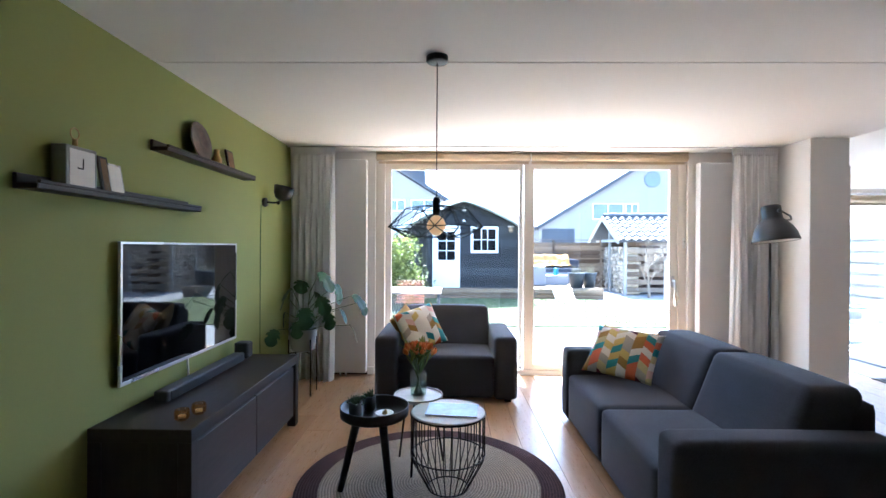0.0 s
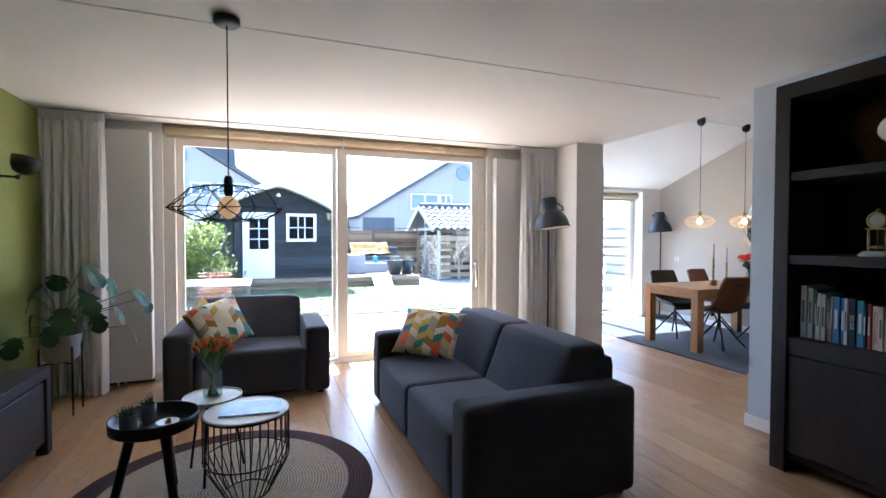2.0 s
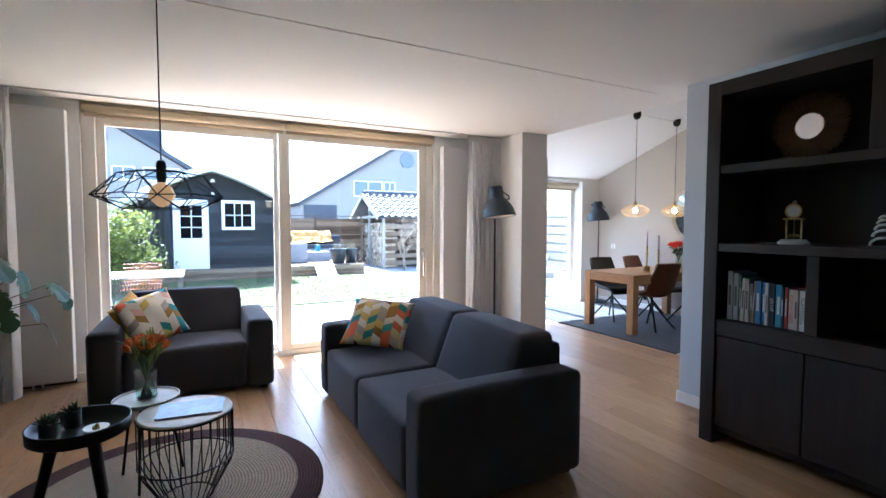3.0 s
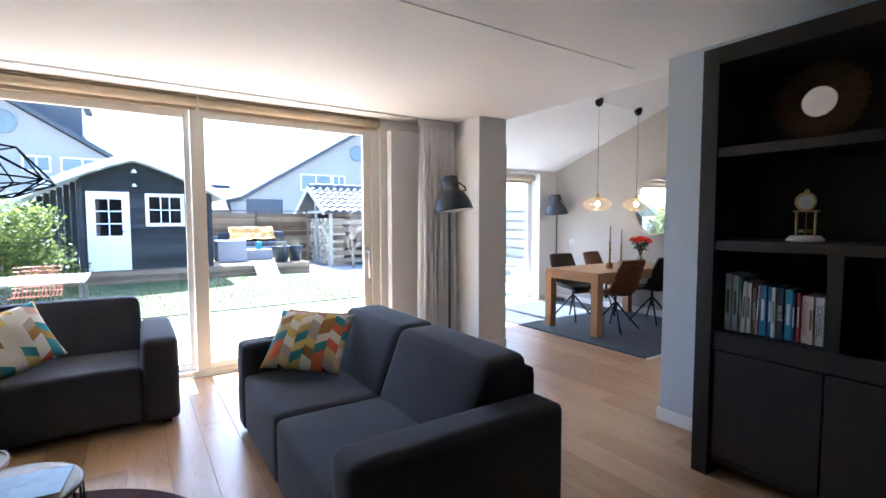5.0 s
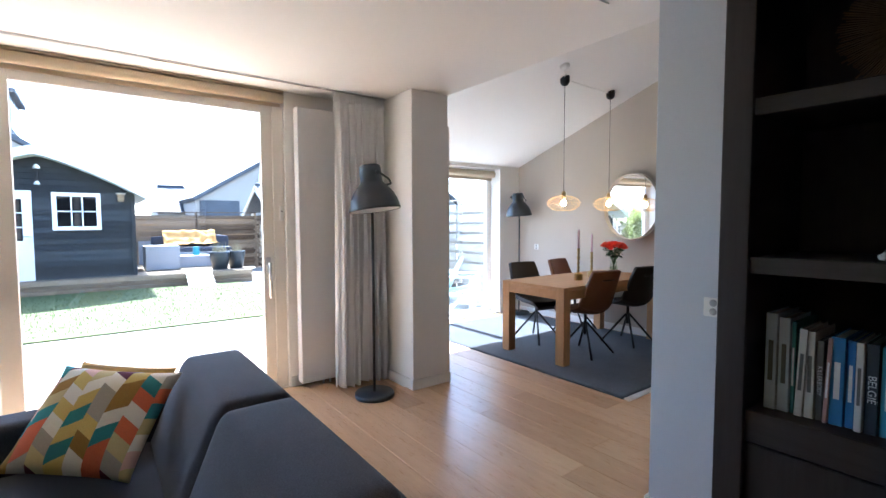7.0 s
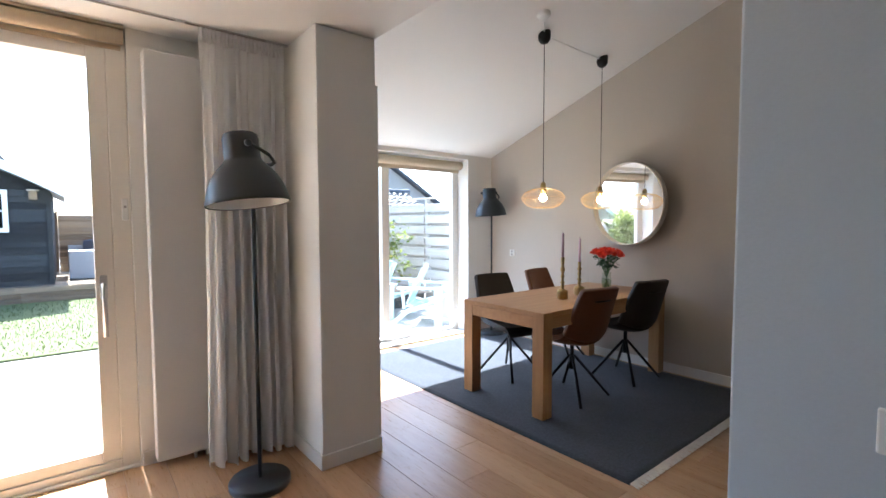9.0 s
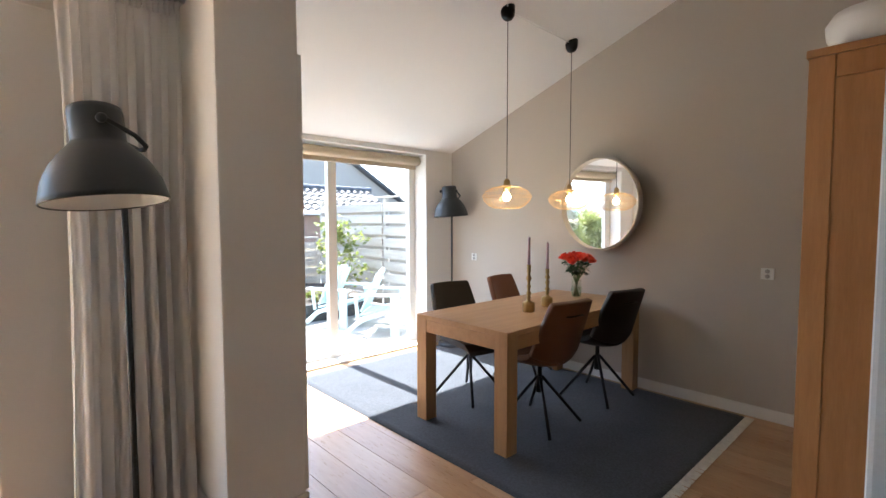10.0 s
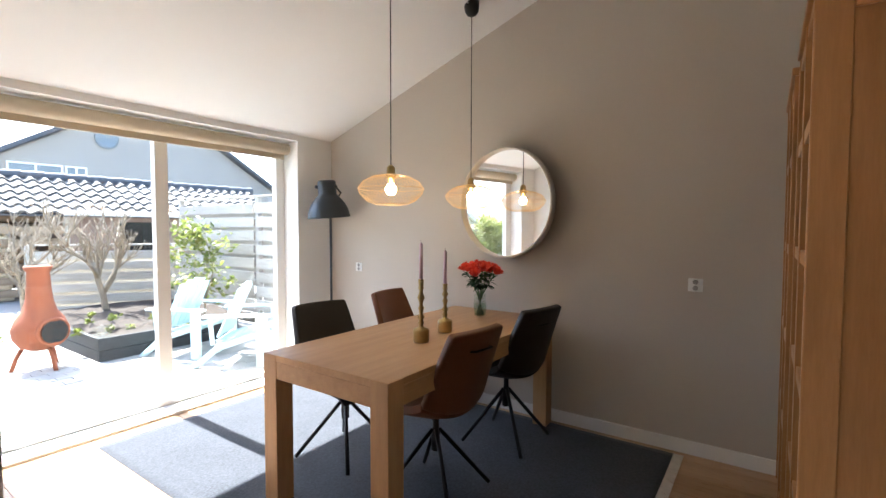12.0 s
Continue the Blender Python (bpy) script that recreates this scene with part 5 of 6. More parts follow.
dining_chair(M["leather_brown"], "cognac brown leather bucket chair on a black swivel base", pose(6.08, 4.57, RZ, 0, 0, -8))
dining_chair(M["leather_dark"], "dark brown leather bucket chair on a black swivel base", pose(6.83, 4.55, RZ, 0, 0, -12))
dining_chair(M["leather_dark"], "dark brown leather bucket chair facing the table", pose(6.10, 5.26, RZ, 0, 0, 172))
dining_chair(M["leather_brown"], "cognac brown leather bucket chair facing the table", pose(6.86, 5.30, RZ, 0, 0, 186))


def candlestick(x, y, k):
    c = thing("candlestick", "turned brass candlestick with a lilac dinner candle", "candlestick", pose(x, y, TOP), "candlesticks")
    p = [(0.041, 0), (0.044, 0.006), (0.044, 0.062), (0.040, 0.072), (0.018, 0.078), (0.011, 0.092), (0.018, 0.104), (0.010, 0.118), (0.020, 0.134), (0.009, 0.150), (0.013, 0.172), (0.017, 0.186), (0.009, 0.2)]
    q = [(0.009, 0.2), (0.012, 0.22), (0.021, 0.24), (0.012, 0.262), (0.010, 0.28), (0.016, 0.292), (0.013, 0.30), (0.015, 0.325), (0.015, 0.34), (0.0, 0.34)]
    part("stick", turned([(r, z) for r, z in p] + [(r, 0.2 + (z - 0.2) * k) for r, z in q[1:]], 24), M["brass"], c, "", True)
    part("candle", turned([(0.011, 0), (0.009, 0.19), (0.003, 0.20), (0.0, 0.202)], 16), M["candle"], c, "lilac candle", True, pose(0, 0, 0.2 + 0.138 * k))
    part("wick", rod([(0, 0, 0), (0.001, 0, 0.012)], 0.001, 5), M["black_metal"], c, "", False, pose(0, 0, 0.4 + 0.138 * k))


candlestick(6.15, 4.72, 1.0)
candlestick(6.43, 4.755, 0.62)
bouquet(6.97, 4.83, TOP, 14, 0.115, 0.345, M["rose"], "red roses with dark leaves in a glass vase", 0.041, 11, True)

# pendants


def mesh_pendant(x, y, zc, zb):
    p = thing("pendant_lamp", "gold wire mesh pendant lamp on a black cord", "pendant lamp", pose(x, y, 0), "mesh pendants")
    part("canopy", turned([(0.012, -0.085), (0.030, -0.078), (0.046, -0.055), (0.05, -0.03), (0.05, 0.02)], 28), M["black_metal"], p, "black cup on the ceiling", True, pose(0, 0, zc))
    part("cord", rod([(0, 0, zc - 0.08), (0, 0, zb + 0.085)], 0.003, 8), M["black_metal"], p, "", True)
    part("socket", turned([(0.010, 0.10), (0.022, 0.085), (0.024, 0.05), (0.030, 0.048), (0.030, 0.03), (0.018, 0.03), (0.018, 0.0)], 20), M["brass"], p, "brass lamp holder", True, pose(0, 0, zb))
    part("bulb", turned([(0.0, -0.06), (0.018, -0.055), (0.029, -0.035), (0.029, -0.022), (0.016, 0.0), (0.013, 0.012)], 20, False), M["bulb"], p, "lit bulb", True, pose(0, 0, zb))
    prof = [(0.035, 0.050), (0.10, 0.038), (0.150, 0.012), (0.176, -0.024), (0.166, -0.056), (0.127, -0.094), (0.094, -0.108), (0.086, -0.11)]
    fine = []
    for i in range(len(prof) - 1):
        for k in range(3):
            t = k / 3
            fine.append(tuple(prof[i][j] * (1 - t) + prof[i + 1][j] * t for j in (0, 1)))
    fine.append(prof[-1])
    bm = bmesh.new()
    n = 52
    for d in (1, -1):
        for s in range(n):
            pts = [(r * math.cos(6.283 * s / n + d * i * 0.065), r * math.sin(6.283 * s / n + d * i * 0.065), z) for i, (r, z) in enumerate(fine)]
            tube(bm, pts, 0.0008, 3)
    part("mesh_shade", bm, M["gold_wire"], p, "diamond wire mesh shade", False, pose(0, 0, zb))
    for r, z in ((0.176, -0.026), (0.086, -0.11), (0.035, 0.050)):
        part("hoop", rod([(r * math.cos(a), r * math.sin(a), z) for a in [k * math.pi / 24 for k in range(48)]], 0.0022, 6, closed=True), M["gold_wire"], p, "", True, pose(0, 0, zb))


mesh_pendant(6.05, 4.845, slope_z(4.845) + 0.004, 1.612)
mesh_pendant(6.90, 4.865, slope_z(4.865) + 0.004, 1.622)
ct = thing("electric_cable", "thin cable strung along the ceiling to the pendants", "cable")
zc = slope_z(4.85) - 0.012
part("cord", rod([(5.86, 4.70, slope_z(4.70) - 0.01), (6.05, 4.845, zc), (6.45, 4.852, zc - 0.008), (6.90, 4.865, slope_z(4.865) - 0.012)], 0.0045, 6), M["white_plastic"], ct, "", True)
sd = thing("ceiling_rose", "white round ceiling outlet cover", "ceiling outlet")
part("cover", turned([(0.0, -0.035), (0.035, -0.034), (0.05, -0.02), (0.052, 0.01)], 28, False), M["white_plastic"], sd, "", True, pose(5.86, 4.70, slope_z(4.70)) @ Matrix.Rotation(-math.atan(SLOPE), 4, "X"))

# mirror
mr = thing("round_mirror", "large round wall mirror in a deep pale frame", "mirror", pose(EAST - 0.075, 4.765, 1.560, 0, 0, -7.5) @ pose(0, 0, 0, 0, -90, 0))
part("frame", turned([(0.398, 0.0), (0.404, 0.004), (0.404, 0.052), (0.400, 0.056), (0.392, 0.056), (0.388, 0.050), (0.388, 0.018)], 96, False), M["white_wash"], mr, "pale wooden ring frame", True)
part("hanger", bx(-0.02, 0.02, -0.02, 0.02, -0.09, 0.01), M["silver"], mr)
part("glass", turned([(0.390, 0.010), (0.390, 0.018), (0.0, 0.0185)], 96), M["mirror"], mr, "mirror glass")

# oak cabinets


def oak_cabinet(x0, x1, yf, top, label):
    c = thing("oak_cabinet", label, "cabinet", None, "oak cabinets")
    y0 = 2.605
    W = M["oak_cabinet"]
    for x, s in ((x0, 1), (x1, -1)):
        xi = x + s * 0.028
        xa, xb = sorted((x, xi))
        part("stile", bx(xa, xb, yf - 0.085, yf, 0, top, 0.003, 1), W, c)
        part("stile", bx(xa, xb, y0, y0 + 0.07, 0, top, 0.003, 1), W, c)
        part("side_rail", bx(xa, xb, y0 + 0.07, yf - 0.085, top - 0.09, top, 0.003, 1), W, c)
        part("side_rail", bx(xa, xb, y0 + 0.07, yf - 0.085, 0.03, 0.12, 0.003, 1), W, c)
        xa, xb = sorted((x + s * 0.008, x + s * 0.022))
        part("side_panel", bx(xa, xb, y0 + 0.065, yf - 0.08, 0.11, top - 0.085), W, c)
    part("cornice", bx(x0 - 0.006, x1 + 0.006, y0, yf + 0.008, top, top + 0.032, 0.004, 2), W, c)
    part("back_panel", bx(x0 + 0.03, x1 - 0.03, y0, y0 + 0.012, 0.05, top), W, c)
    xm = (x0 + x1) / 2
    part("post", bx(xm - 0.022, xm + 0.022, yf - 0.03, yf, 0.06, top, 0.002, 1), W, c)
    for z in (0.06, 0.46, 0.86, 1.26, 1.66, top - 0.05):
        part("shelf", bx(x0 + 0.028, x1 - 0.028, y0 + 0.012, yf - 0.004, z, z + 0.045, 0.002, 1), W, c)
    return c


oak_cabinet(5.80, 6.54, 3.10, 2.05, "tall open-fronted oak cabinet with square compartments")
oak_cabinet(6.56, 7.295, 3.115, 2.00, "tall oak cabinet with open compartments in the corner")
for z, x, h, mt in ((1.706, 5.92, 0.26, "paper"), (0.106, 6.05, 0.2, "paper"), (1.306, 6.75, 0.22, "pot_grey")):
    f = thing("file_box", "upright magazines and papers in a compartment", "magazines", pose(x, 3.0, z))
    for k in range(6):
        part("magazine", bx(k * 0.018, k * 0.018 + 0.014, -0.20, 0.06 + 0.006 * (k % 3), 0, h - 0.012 * (k % 4)), M[mt] if k % 3 else M["black_metal"], f)
wb = thing("white_bowl", "large white ceramic bowl on top of the cabinet", "bowl", pose(6.02, 2.93, 2.082))
part("bowl", turned([(0.07, 0), (0.12, 0.02), (0.15, 0.08), (0.155, 0.13), (0.13, 0.17), (0.0, 0.175)], 36), M["white_plastic"], wb, "", True)

# ---- garden ----
GZ = -0.08
structure("ground", bx(-400, 400, 7.7, 800, GZ - 0.3, GZ - 0.03), M["soil"], "garden soil")
structure("terrace", bx(-14, 22, 5.8, 30, GZ - 0.25, GZ - 0.012), M["paving"], "pale concrete paved terrace")

# lawn
bm = bmesh.new()
box(bm, -3.0, 4.9, 9.15, 13.9, GZ - 0.012, GZ + 0.012, 0.008, 1)
lawn = tagged(part("lawn", bm, M["grass_soil"]), "sunlit short green lawn", "lawn", kind="structure")
bm = bmesh.new()
rr = random.Random(3)
for _ in range(9000):
    x, y = rr.uniform(-2.9, 4.85), rr.uniform(9.2, 13.85)
    a, h = rr.uniform(0, 6.283), rr.uniform(0.02, 0.05)
    dx, dy = 0.006 * math.cos(a), 0.006 * math.sin(a)
    lx, ly = rr.uniform(-0.02, 0.02), rr.uniform(-0.02, 0.02)
    v = [bm.verts.new((x - dx, y - dy, GZ + 0.01)), bm.verts.new((x + dx, y + dy, GZ + 0.01)), bm.verts.new((x + lx, y + ly, GZ + 0.012 + h))]
    bm.faces.new(v)
tagged(part("grass", bm, leaf("grass_blade", (0.05, 0.07, 0.018), (0.10, 0.115, 0.035), 0.85, 0.3)), "short green grass blades on the lawn", "grass", kind="stuff")

# deck in front of the shed and under the lounge
deck = thing("deck", "weathered dark wooden deck in front of the shed", "deck")
for k in range(11):
    y0 = 13.97 + k * 0.30
    part("deck_board", bx(-0.9, 5.2, y0, y0 + 0.292, 0.185, 0.215, 0.003, 1), M["fence_wood"], deck)
for k in range(3):
    part("fascia_board", bx(-0.9, 5.2, 13.93, 13.965, GZ - 0.01 + k * 0.098, GZ - 0.01 + k * 0.098 + 0.092, 0.003, 1), M["fence_wood"], deck)
for x in (-0.8, 1.2, 3.2, 5.1):
    part("joist", bx(x - 0.05, x + 0.05, 13.97, 17.2, GZ - 0.02, 0.185), M["fence_wood"], deck)
rp = thing("pet_ramp", "small slatted grey wooden ramp against the deck", "ramp", pose(3.98, 13.62, 0.03, 32, 0, 0))
for k in range(5):
    part("slat", bx(-0.28, 0.28, -0.36 + k * 0.15, -0.36 + k * 0.15 + 0.11, 0.0, 0.02, 0.003, 1), M["white_wash"], rp)
for x in (-0.25, 0.25):
    part("rail", bx(x - 0.02, x + 0.02, -0.38, 0.38, -0.03, 0.0), M["white_wash"], rp)

# shed
SY, SX0, SX1 = 14.2, 0.10, 2.75
sh = thing("garden_shed", "black-stained wooden garden shed with a curved roof edge", "shed")
DK = 0.215


def shed_roof(x):
    """Height of the roof's underside above the ground."""
    d = abs(x - 1.14)
    return 2.76 - 0.30 * d - 0.09 * d * d


bm = bmesh.new()
box(bm, SX0 + 0.03, SX1 - 0.03, SY + 0.04, SY + 2.8, DK, 2.0)
part("core", bm, M["black_board"], sh)
bm = bmesh.new()
n = 24
lo_, hi_ = [], []
for i in range(n + 1):
    x = SX0 + (SX1 - SX0) * i / n
    lo_.append(bm.verts.new((x, SY + 0.03, 1.9)))
    hi_.append(bm.verts.new((x, SY + 0.03, shed_roof(x))))
for i in range(n):
    bm.faces.new((lo_[i], lo_[i + 1], hi_[i + 1], hi_[i]))
part("gable_backing", bm, M["black_board"], sh)
DX0, DX1, DZ1 = 0.21, 1.03, 2.05
WX0, WX1, WZ0, WZ1 = 1.36, 2.14, 1.26, 2.01
z = DK
bh = 0.122
while z < 2.9:
    z1 = z + bh
    segs = [(SX0, SX1)]
    top = min(z1, 9)
    for a0, a1, b0, b1 in ((DX0, DX1, 0, DZ1), (WX0, WX1, WZ0, WZ1)):
        if z1 > b0 + 0.02 and z < b1 - 0.02:
            out = []
            for s0, s1 in segs:
                if a0 > s0:
                    out.append((s0, min(s1, a0)))
                if a1 < s1:
                    out.append((max(s0, a1), s1))
            segs = [s for s in out if s[1] - s[0] > 0.02]
    for s0, s1 in segs:
        a, b = s0, s1
        while a < b and shed_roof(a) < z1 + 0.02:
            a += 0.03
        while b > a and shed_roof(b) < z1 + 0.02:
            b -= 0.03
        if b - a > 0.05:
            bm = bmesh.new()
            v = [bm.verts.new((x, y, zz)) for x in (a, b) for y, zz in ((SY + 0.03, z), (SY - 0.004, z), (SY + 0.012, z1 - 0.004), (SY + 0.03, z1 - 0.004))]
            for f in ((0, 1, 2, 3), (7, 6, 5, 4), (0, 4, 5, 1), (1, 5, 6, 2), (2, 6, 7, 3), (3, 7, 4, 0)):
                bm.faces.new([v[i] for i in f])
            part("board", bm, M["black_board"], sh)
    z = z1
for x in (SX0 - 0.03, SX1 - 0.05):
    part("corner_post", bx(x, x + 0.08, SY - 0.03, SY + 0.05, DK, 2.17, 0.004, 1), M["black_board"], sh)
bm = bmesh.new()
rows = []
for i in range(33):
    x = -1.30 + 4.28 * i / 32
    zr = shed_roof(x)
    rows.append([bm.verts.new((x, y, zr + dz)) for y, dz in ((SY - 0.45, 0.0), (SY - 0.45, 0.17), (SY + 3.0, 0.17), (SY + 3.0, 0.0))])
for a, b in zip(rows, rows[1:]):
    for k in range(4):
        bm.faces.new((a[k], a[(k + 1) % 4], b[(k + 1) % 4], b[k]))
bm.faces.new(rows[0])
bm.faces.new(rows[-1][::-1])
part("roof", bm, M["white_paint"], sh, "white edged bitumen roof", False)
dr = part("door", bx(DX0, DX1, SY - 0.012, SY + 0.03, DK, DZ1, 0.004, 1), M["white_paint"], sh, "white half-glazed door")
for i in range(2):
    for j in range(3):
        x0, z0 = DX0 + 0.17 + i * 0.26, 1.03 + j * 0.29
        part("door_pane", bx(x0, x0 + 0.235, SY - 0.016, SY - 0.013, z0, z0 + 0.265), M["tv_glass"], dr, "dark glass pane")
for k in range(4):
    part("door_plank", bx(DX0 + 0.10, DX1 - 0.10, SY - 0.02, SY - 0.0125, 0.30 + k * 0.16, 0.30 + k * 0.16 + 0.15, 0.003, 1), M["white_paint"], dr)
part("door_latch", rod([(DX1 - 0.07, SY - 0.012, 1.12), (DX1 - 0.07, SY - 0.06, 1.12), (DX1 - 0.17, SY - 0.06, 1.12)], 0.01, 8), M["silver"], dr, "", True)
wf = part("window", bx(WX0, WX1, SY - 0.005, SY + 0.02, WZ0, WZ1), M["tv_glass"], sh, "white barred shed window")
for x0, x1, z0, z1 in ((WX0 - 0.02, WX0 + 0.06, WZ0 - 0.02, WZ1 + 0.02), (WX1 - 0.06, WX1 + 0.02, WZ0 - 0.02, WZ1 + 0.02), (WX0 + 0.06, WX1 - 0.06, WZ1 - 0.06, WZ1 + 0.02), (WX0 + 0.06, WX1 - 0.06, WZ0 - 0.02, WZ0 + 0.06),
                       (WX0 + 0.285, WX0 + 0.31, WZ0 + 0.06, WZ1 - 0.06), (WX1 - 0.31, WX1 - 0.285, WZ0 + 0.06, WZ1 - 0.06), (WX0 + 0.06, WX1 - 0.06, (WZ0 + WZ1) / 2 - 0.012, (WZ0 + WZ1) / 2 + 0.012)):
    part("glazing_bar", bx(x0, x1, SY - 0.03, SY - 0.006, z0, z1, 0.003, 1), M["white_paint"], wf)
for k in range(18):
    y0 = SY + 0.05 + k * 0.15
    part("side_board", bx(SX0 - 0.02, SX0 + 0.03, y0, y0 + 0.142, DK, 2.03, 0.003, 1), M["black_board"], sh)
    part("side_board", bx(SX1 - 0.03, SX1 + 0.02, y0, y0 + 0.142, DK, 2.03, 0.003, 1), M["black_board"], sh)
bxh = thing("bird_house", "small pale wooden bird house on the shed wall", "bird house", pose(2.52, SY - 0.06, 1.86))
part("box", bx(-0.06, 0.06, -0.05, 0.06, 0, 0.16, 0.003, 1), M["fence_wood"], bxh)
part("roof", bx(-0.09, 0.09, -0.09, 0.07, 0.16, 0.185, 0.003, 1), M["white_wash"], bxh)
lt = thing("outdoor_lamp", "small white lamp under the shed's ridge", "outdoor lamp", pose(1.14, SY - 0.10, 2.46))
part("bracket", bx(-0.012, 0.012, 0, 0.11, -0.30, 0.05), M["black_metal"], lt)
part("shade", turned([(0.02, 0), (0.06, -0.06), (0.062, -0.09), (0.0, -0.08)], 18), M["white_plastic"], lt, "", True, pose(0, -0.02, 0.12))
part("shade", turned([(0.02, 0), (0.05, -0.05), (0.052, -0.07), (0.0, -0.07)], 18), M["white_plastic"], lt, "", True, pose(0, -0.04, -0.22))

# lean-to wall of dark vertical boards beside the shed
ln = thing("dark_screen", "black vertical board screen beside the shed", "fence")
for k in range(12):
    part("board", bx(-1.28 + k * 0.118, -1.28 + k * 0.118 + 0.112, 14.6, 14.63, GZ - 0.02, shed_roof(-1.28 + k * 0.118) + 0.02, 0.003, 1), M["black_board"], ln)


def slat_fence(name, label, x0, y0, x1, y1, top, slats, mat, side=-1, bottom=GZ):
    """Horizontal slats before the posts, narrower ones behind the gaps."""
    L = math.hypot(x1 - x0, y1 - y0)
    f = thing(name, label, "fence", pose(x0, y0, 0, 0, 0, math.degrees(math.atan2(y1 - y0, x1 - x0))), "garden fences")
    h = (top - bottom - 0.06) / slats
    k = 0
    n = max(1, round(L / 1.8))
    for i in range(n + 1):
        x = L * i / n
        part("post", bx(x - 0.035, x + 0.035, -0.035, 0.035, bottom - 0.05, top + 0.03, 0.004, 1), mat, f)
    for i in range(n):
        a, b = L * i / n + 0.04, L * (i + 1) / n - 0.04
        for j in range(slats):
            z0 = bottom + 0.05 + j * h
            part("slat", bx(a, b, side * 0.055 - 0.009, side * 0.055 + 0.009, z0, z0 + h * 0.74, 0.003, 1), mat, f)
            if j:
                part("slat", bx(a, b, -side * 0.045 - 0.009, -side * 0.045 + 0.009, z0 - h * 0.36, z0 + h * 0.08, 0.003, 1), mat, f)
    part("cap", bx(0, L, -0.05, 0.05, top + 0.03, top + 0.055, 0.004, 1), mat, f)
    return f


M["fence_pale"] = wood("fence_pale", (0.32, 0.295, 0.255), (0.52, 0.49, 0.44), 0.75, (0.8, 9, 9), 4.0, 0.25, 0.2, 0.2)
slat_fence("garden_fence", "weathered grey-brown slatted garden fence", 2.78, 17.4, 8.0, 17.6, 1.66, 11, M["fence_wood"])
slat_fence("garden_fence", "pale weathered slatted fence beside the dining terrace", 8.25, 7.1, 8.25, 11.6, 1.80, 9, M["fence_pale"], 1)
slat_fence("garden_fence", "low pale slatted fence before the brick outbuilding", 8.2, 11.7, 6.45, 12.8, 1.05, 6, M["fence_pale"], 1)

# lounge set
lg = M["lounge"] = plain("lounge_weave", (0.30, 0.30, 0.31), 0.85, var=0.12, coarse=20, fine=150, bump=0.4)
ls = thing("lounge_sofa", "grey woven outdoor lounge sofa with dark cushions", "lounge sofa", pose(3.0, 15.3, 0.216))
part("arm_block", bx(0.0, 0.75, -0.25, 0.45, 0, 0.60, 0.02, 2), lg, ls)
part("bench", bx(0.75, 2.3, 1.0, 1.75, 0, 0.36, 0.02, 2), lg, ls)
part("backrest", bx(0.0, 2.3, 1.75, 1.9, 0, 0.66, 0.02, 2), lg, ls)
part("seat_pad", soft_box(0.72, 2.25, 1.0, 1.72, 0.36, 0.48, 0.04, 0.01, 8), M["sofa_cloth"], ls, "dark seat pad", True)
part("back_pad", soft_box(0.3, 2.28, 1.56, 1.75, 0.46, 0.80, 0.06, 0.02, 8), M["sofa_cloth"], ls, "dark back pad", True)
bm = bmesh.new()
g = []
for j in range(15):
    row = []
    for i in range(31):
        u, v = i / 30, j / 14
        p = Vector((0.55 + 1.35 * u, 1.70 - 0.52 * v, 0.92 - 0.36 * min(1, v * 1.5) - 0.02 * max(0, v - 0.66)))
        p += Vector((0, -0.03, 0.05)) * noise.noise((u * 9, v * 5, 2.0))
        row.append(bm.verts.new(p))
    g.append(row)
for a, b in zip(g, g[1:]):
    for i in range(30):
        bm.faces.new((a[i], a[i + 1], b[i + 1], b[i]))
th = tagged(part("throw_blanket", bm, plain("throw", (0.55, 0.30, 0.09), 0.95, var=0.2, coarse=6, fine=90, bump=0.3), None, "", True, pose(3.0, 15.17, 0.245)), "ochre yellow throw over the lounge sofa", "blanket")
th.modifiers.new("thick", "SOLIDIFY").thickness = 0.012
lt = thing("lounge_table", "low grey woven outdoor table", "outdoor table", pose(4.12, 15.75, 0.216))
part("body", bx(-0.42, 0.42, -0.3, 0.3, 0, 0.30, 0.015, 2), lg, lt)
ca = thing("canister", "turquoise canister on the outdoor table", "canister", pose(4.22, 15.72, 0.517))
part("can", turned([(0.075, 0), (0.08, 0.01), (0.08, 0.21), (0.072, 0.225), (0.0, 0.23)], 24), plain("turquoise", (0.05, 0.25, 0.30), 0.4), ca, "", True)


def twiggy(bm, base, h, spread, n, rr, r0):
    """Bare branches forking upwards."""
    def grow(p, d, l, r, depth):
        pts, q, dd = [p], p.copy(), d.copy()
        for _ in range(4):
            dd = (dd + Vector((rr.uniform(-0.25, 0.25), rr.uniform(-0.25, 0.25), rr.uniform(-0.05, 0.18)))).normalized()
            q = q + dd * l / 4
            pts.append(q.copy())
        tube(bm, pts, r, 5, r * 0.55)
        if depth > 0:
            for _ in range(n):
                k = rr.randint(2, 4)
                nd = (dd + Vector((rr.uniform(-spread, spread), rr.uniform(-spread, spread), rr.uniform(-0.2, 0.5)))).normalized()
                grow(pts[k], nd, l * rr.uniform(0.5, 0.75), r * 0.5, depth - 1)
    grow(Vector(base), Vector((0, 0, 1)), h, r0, 3)


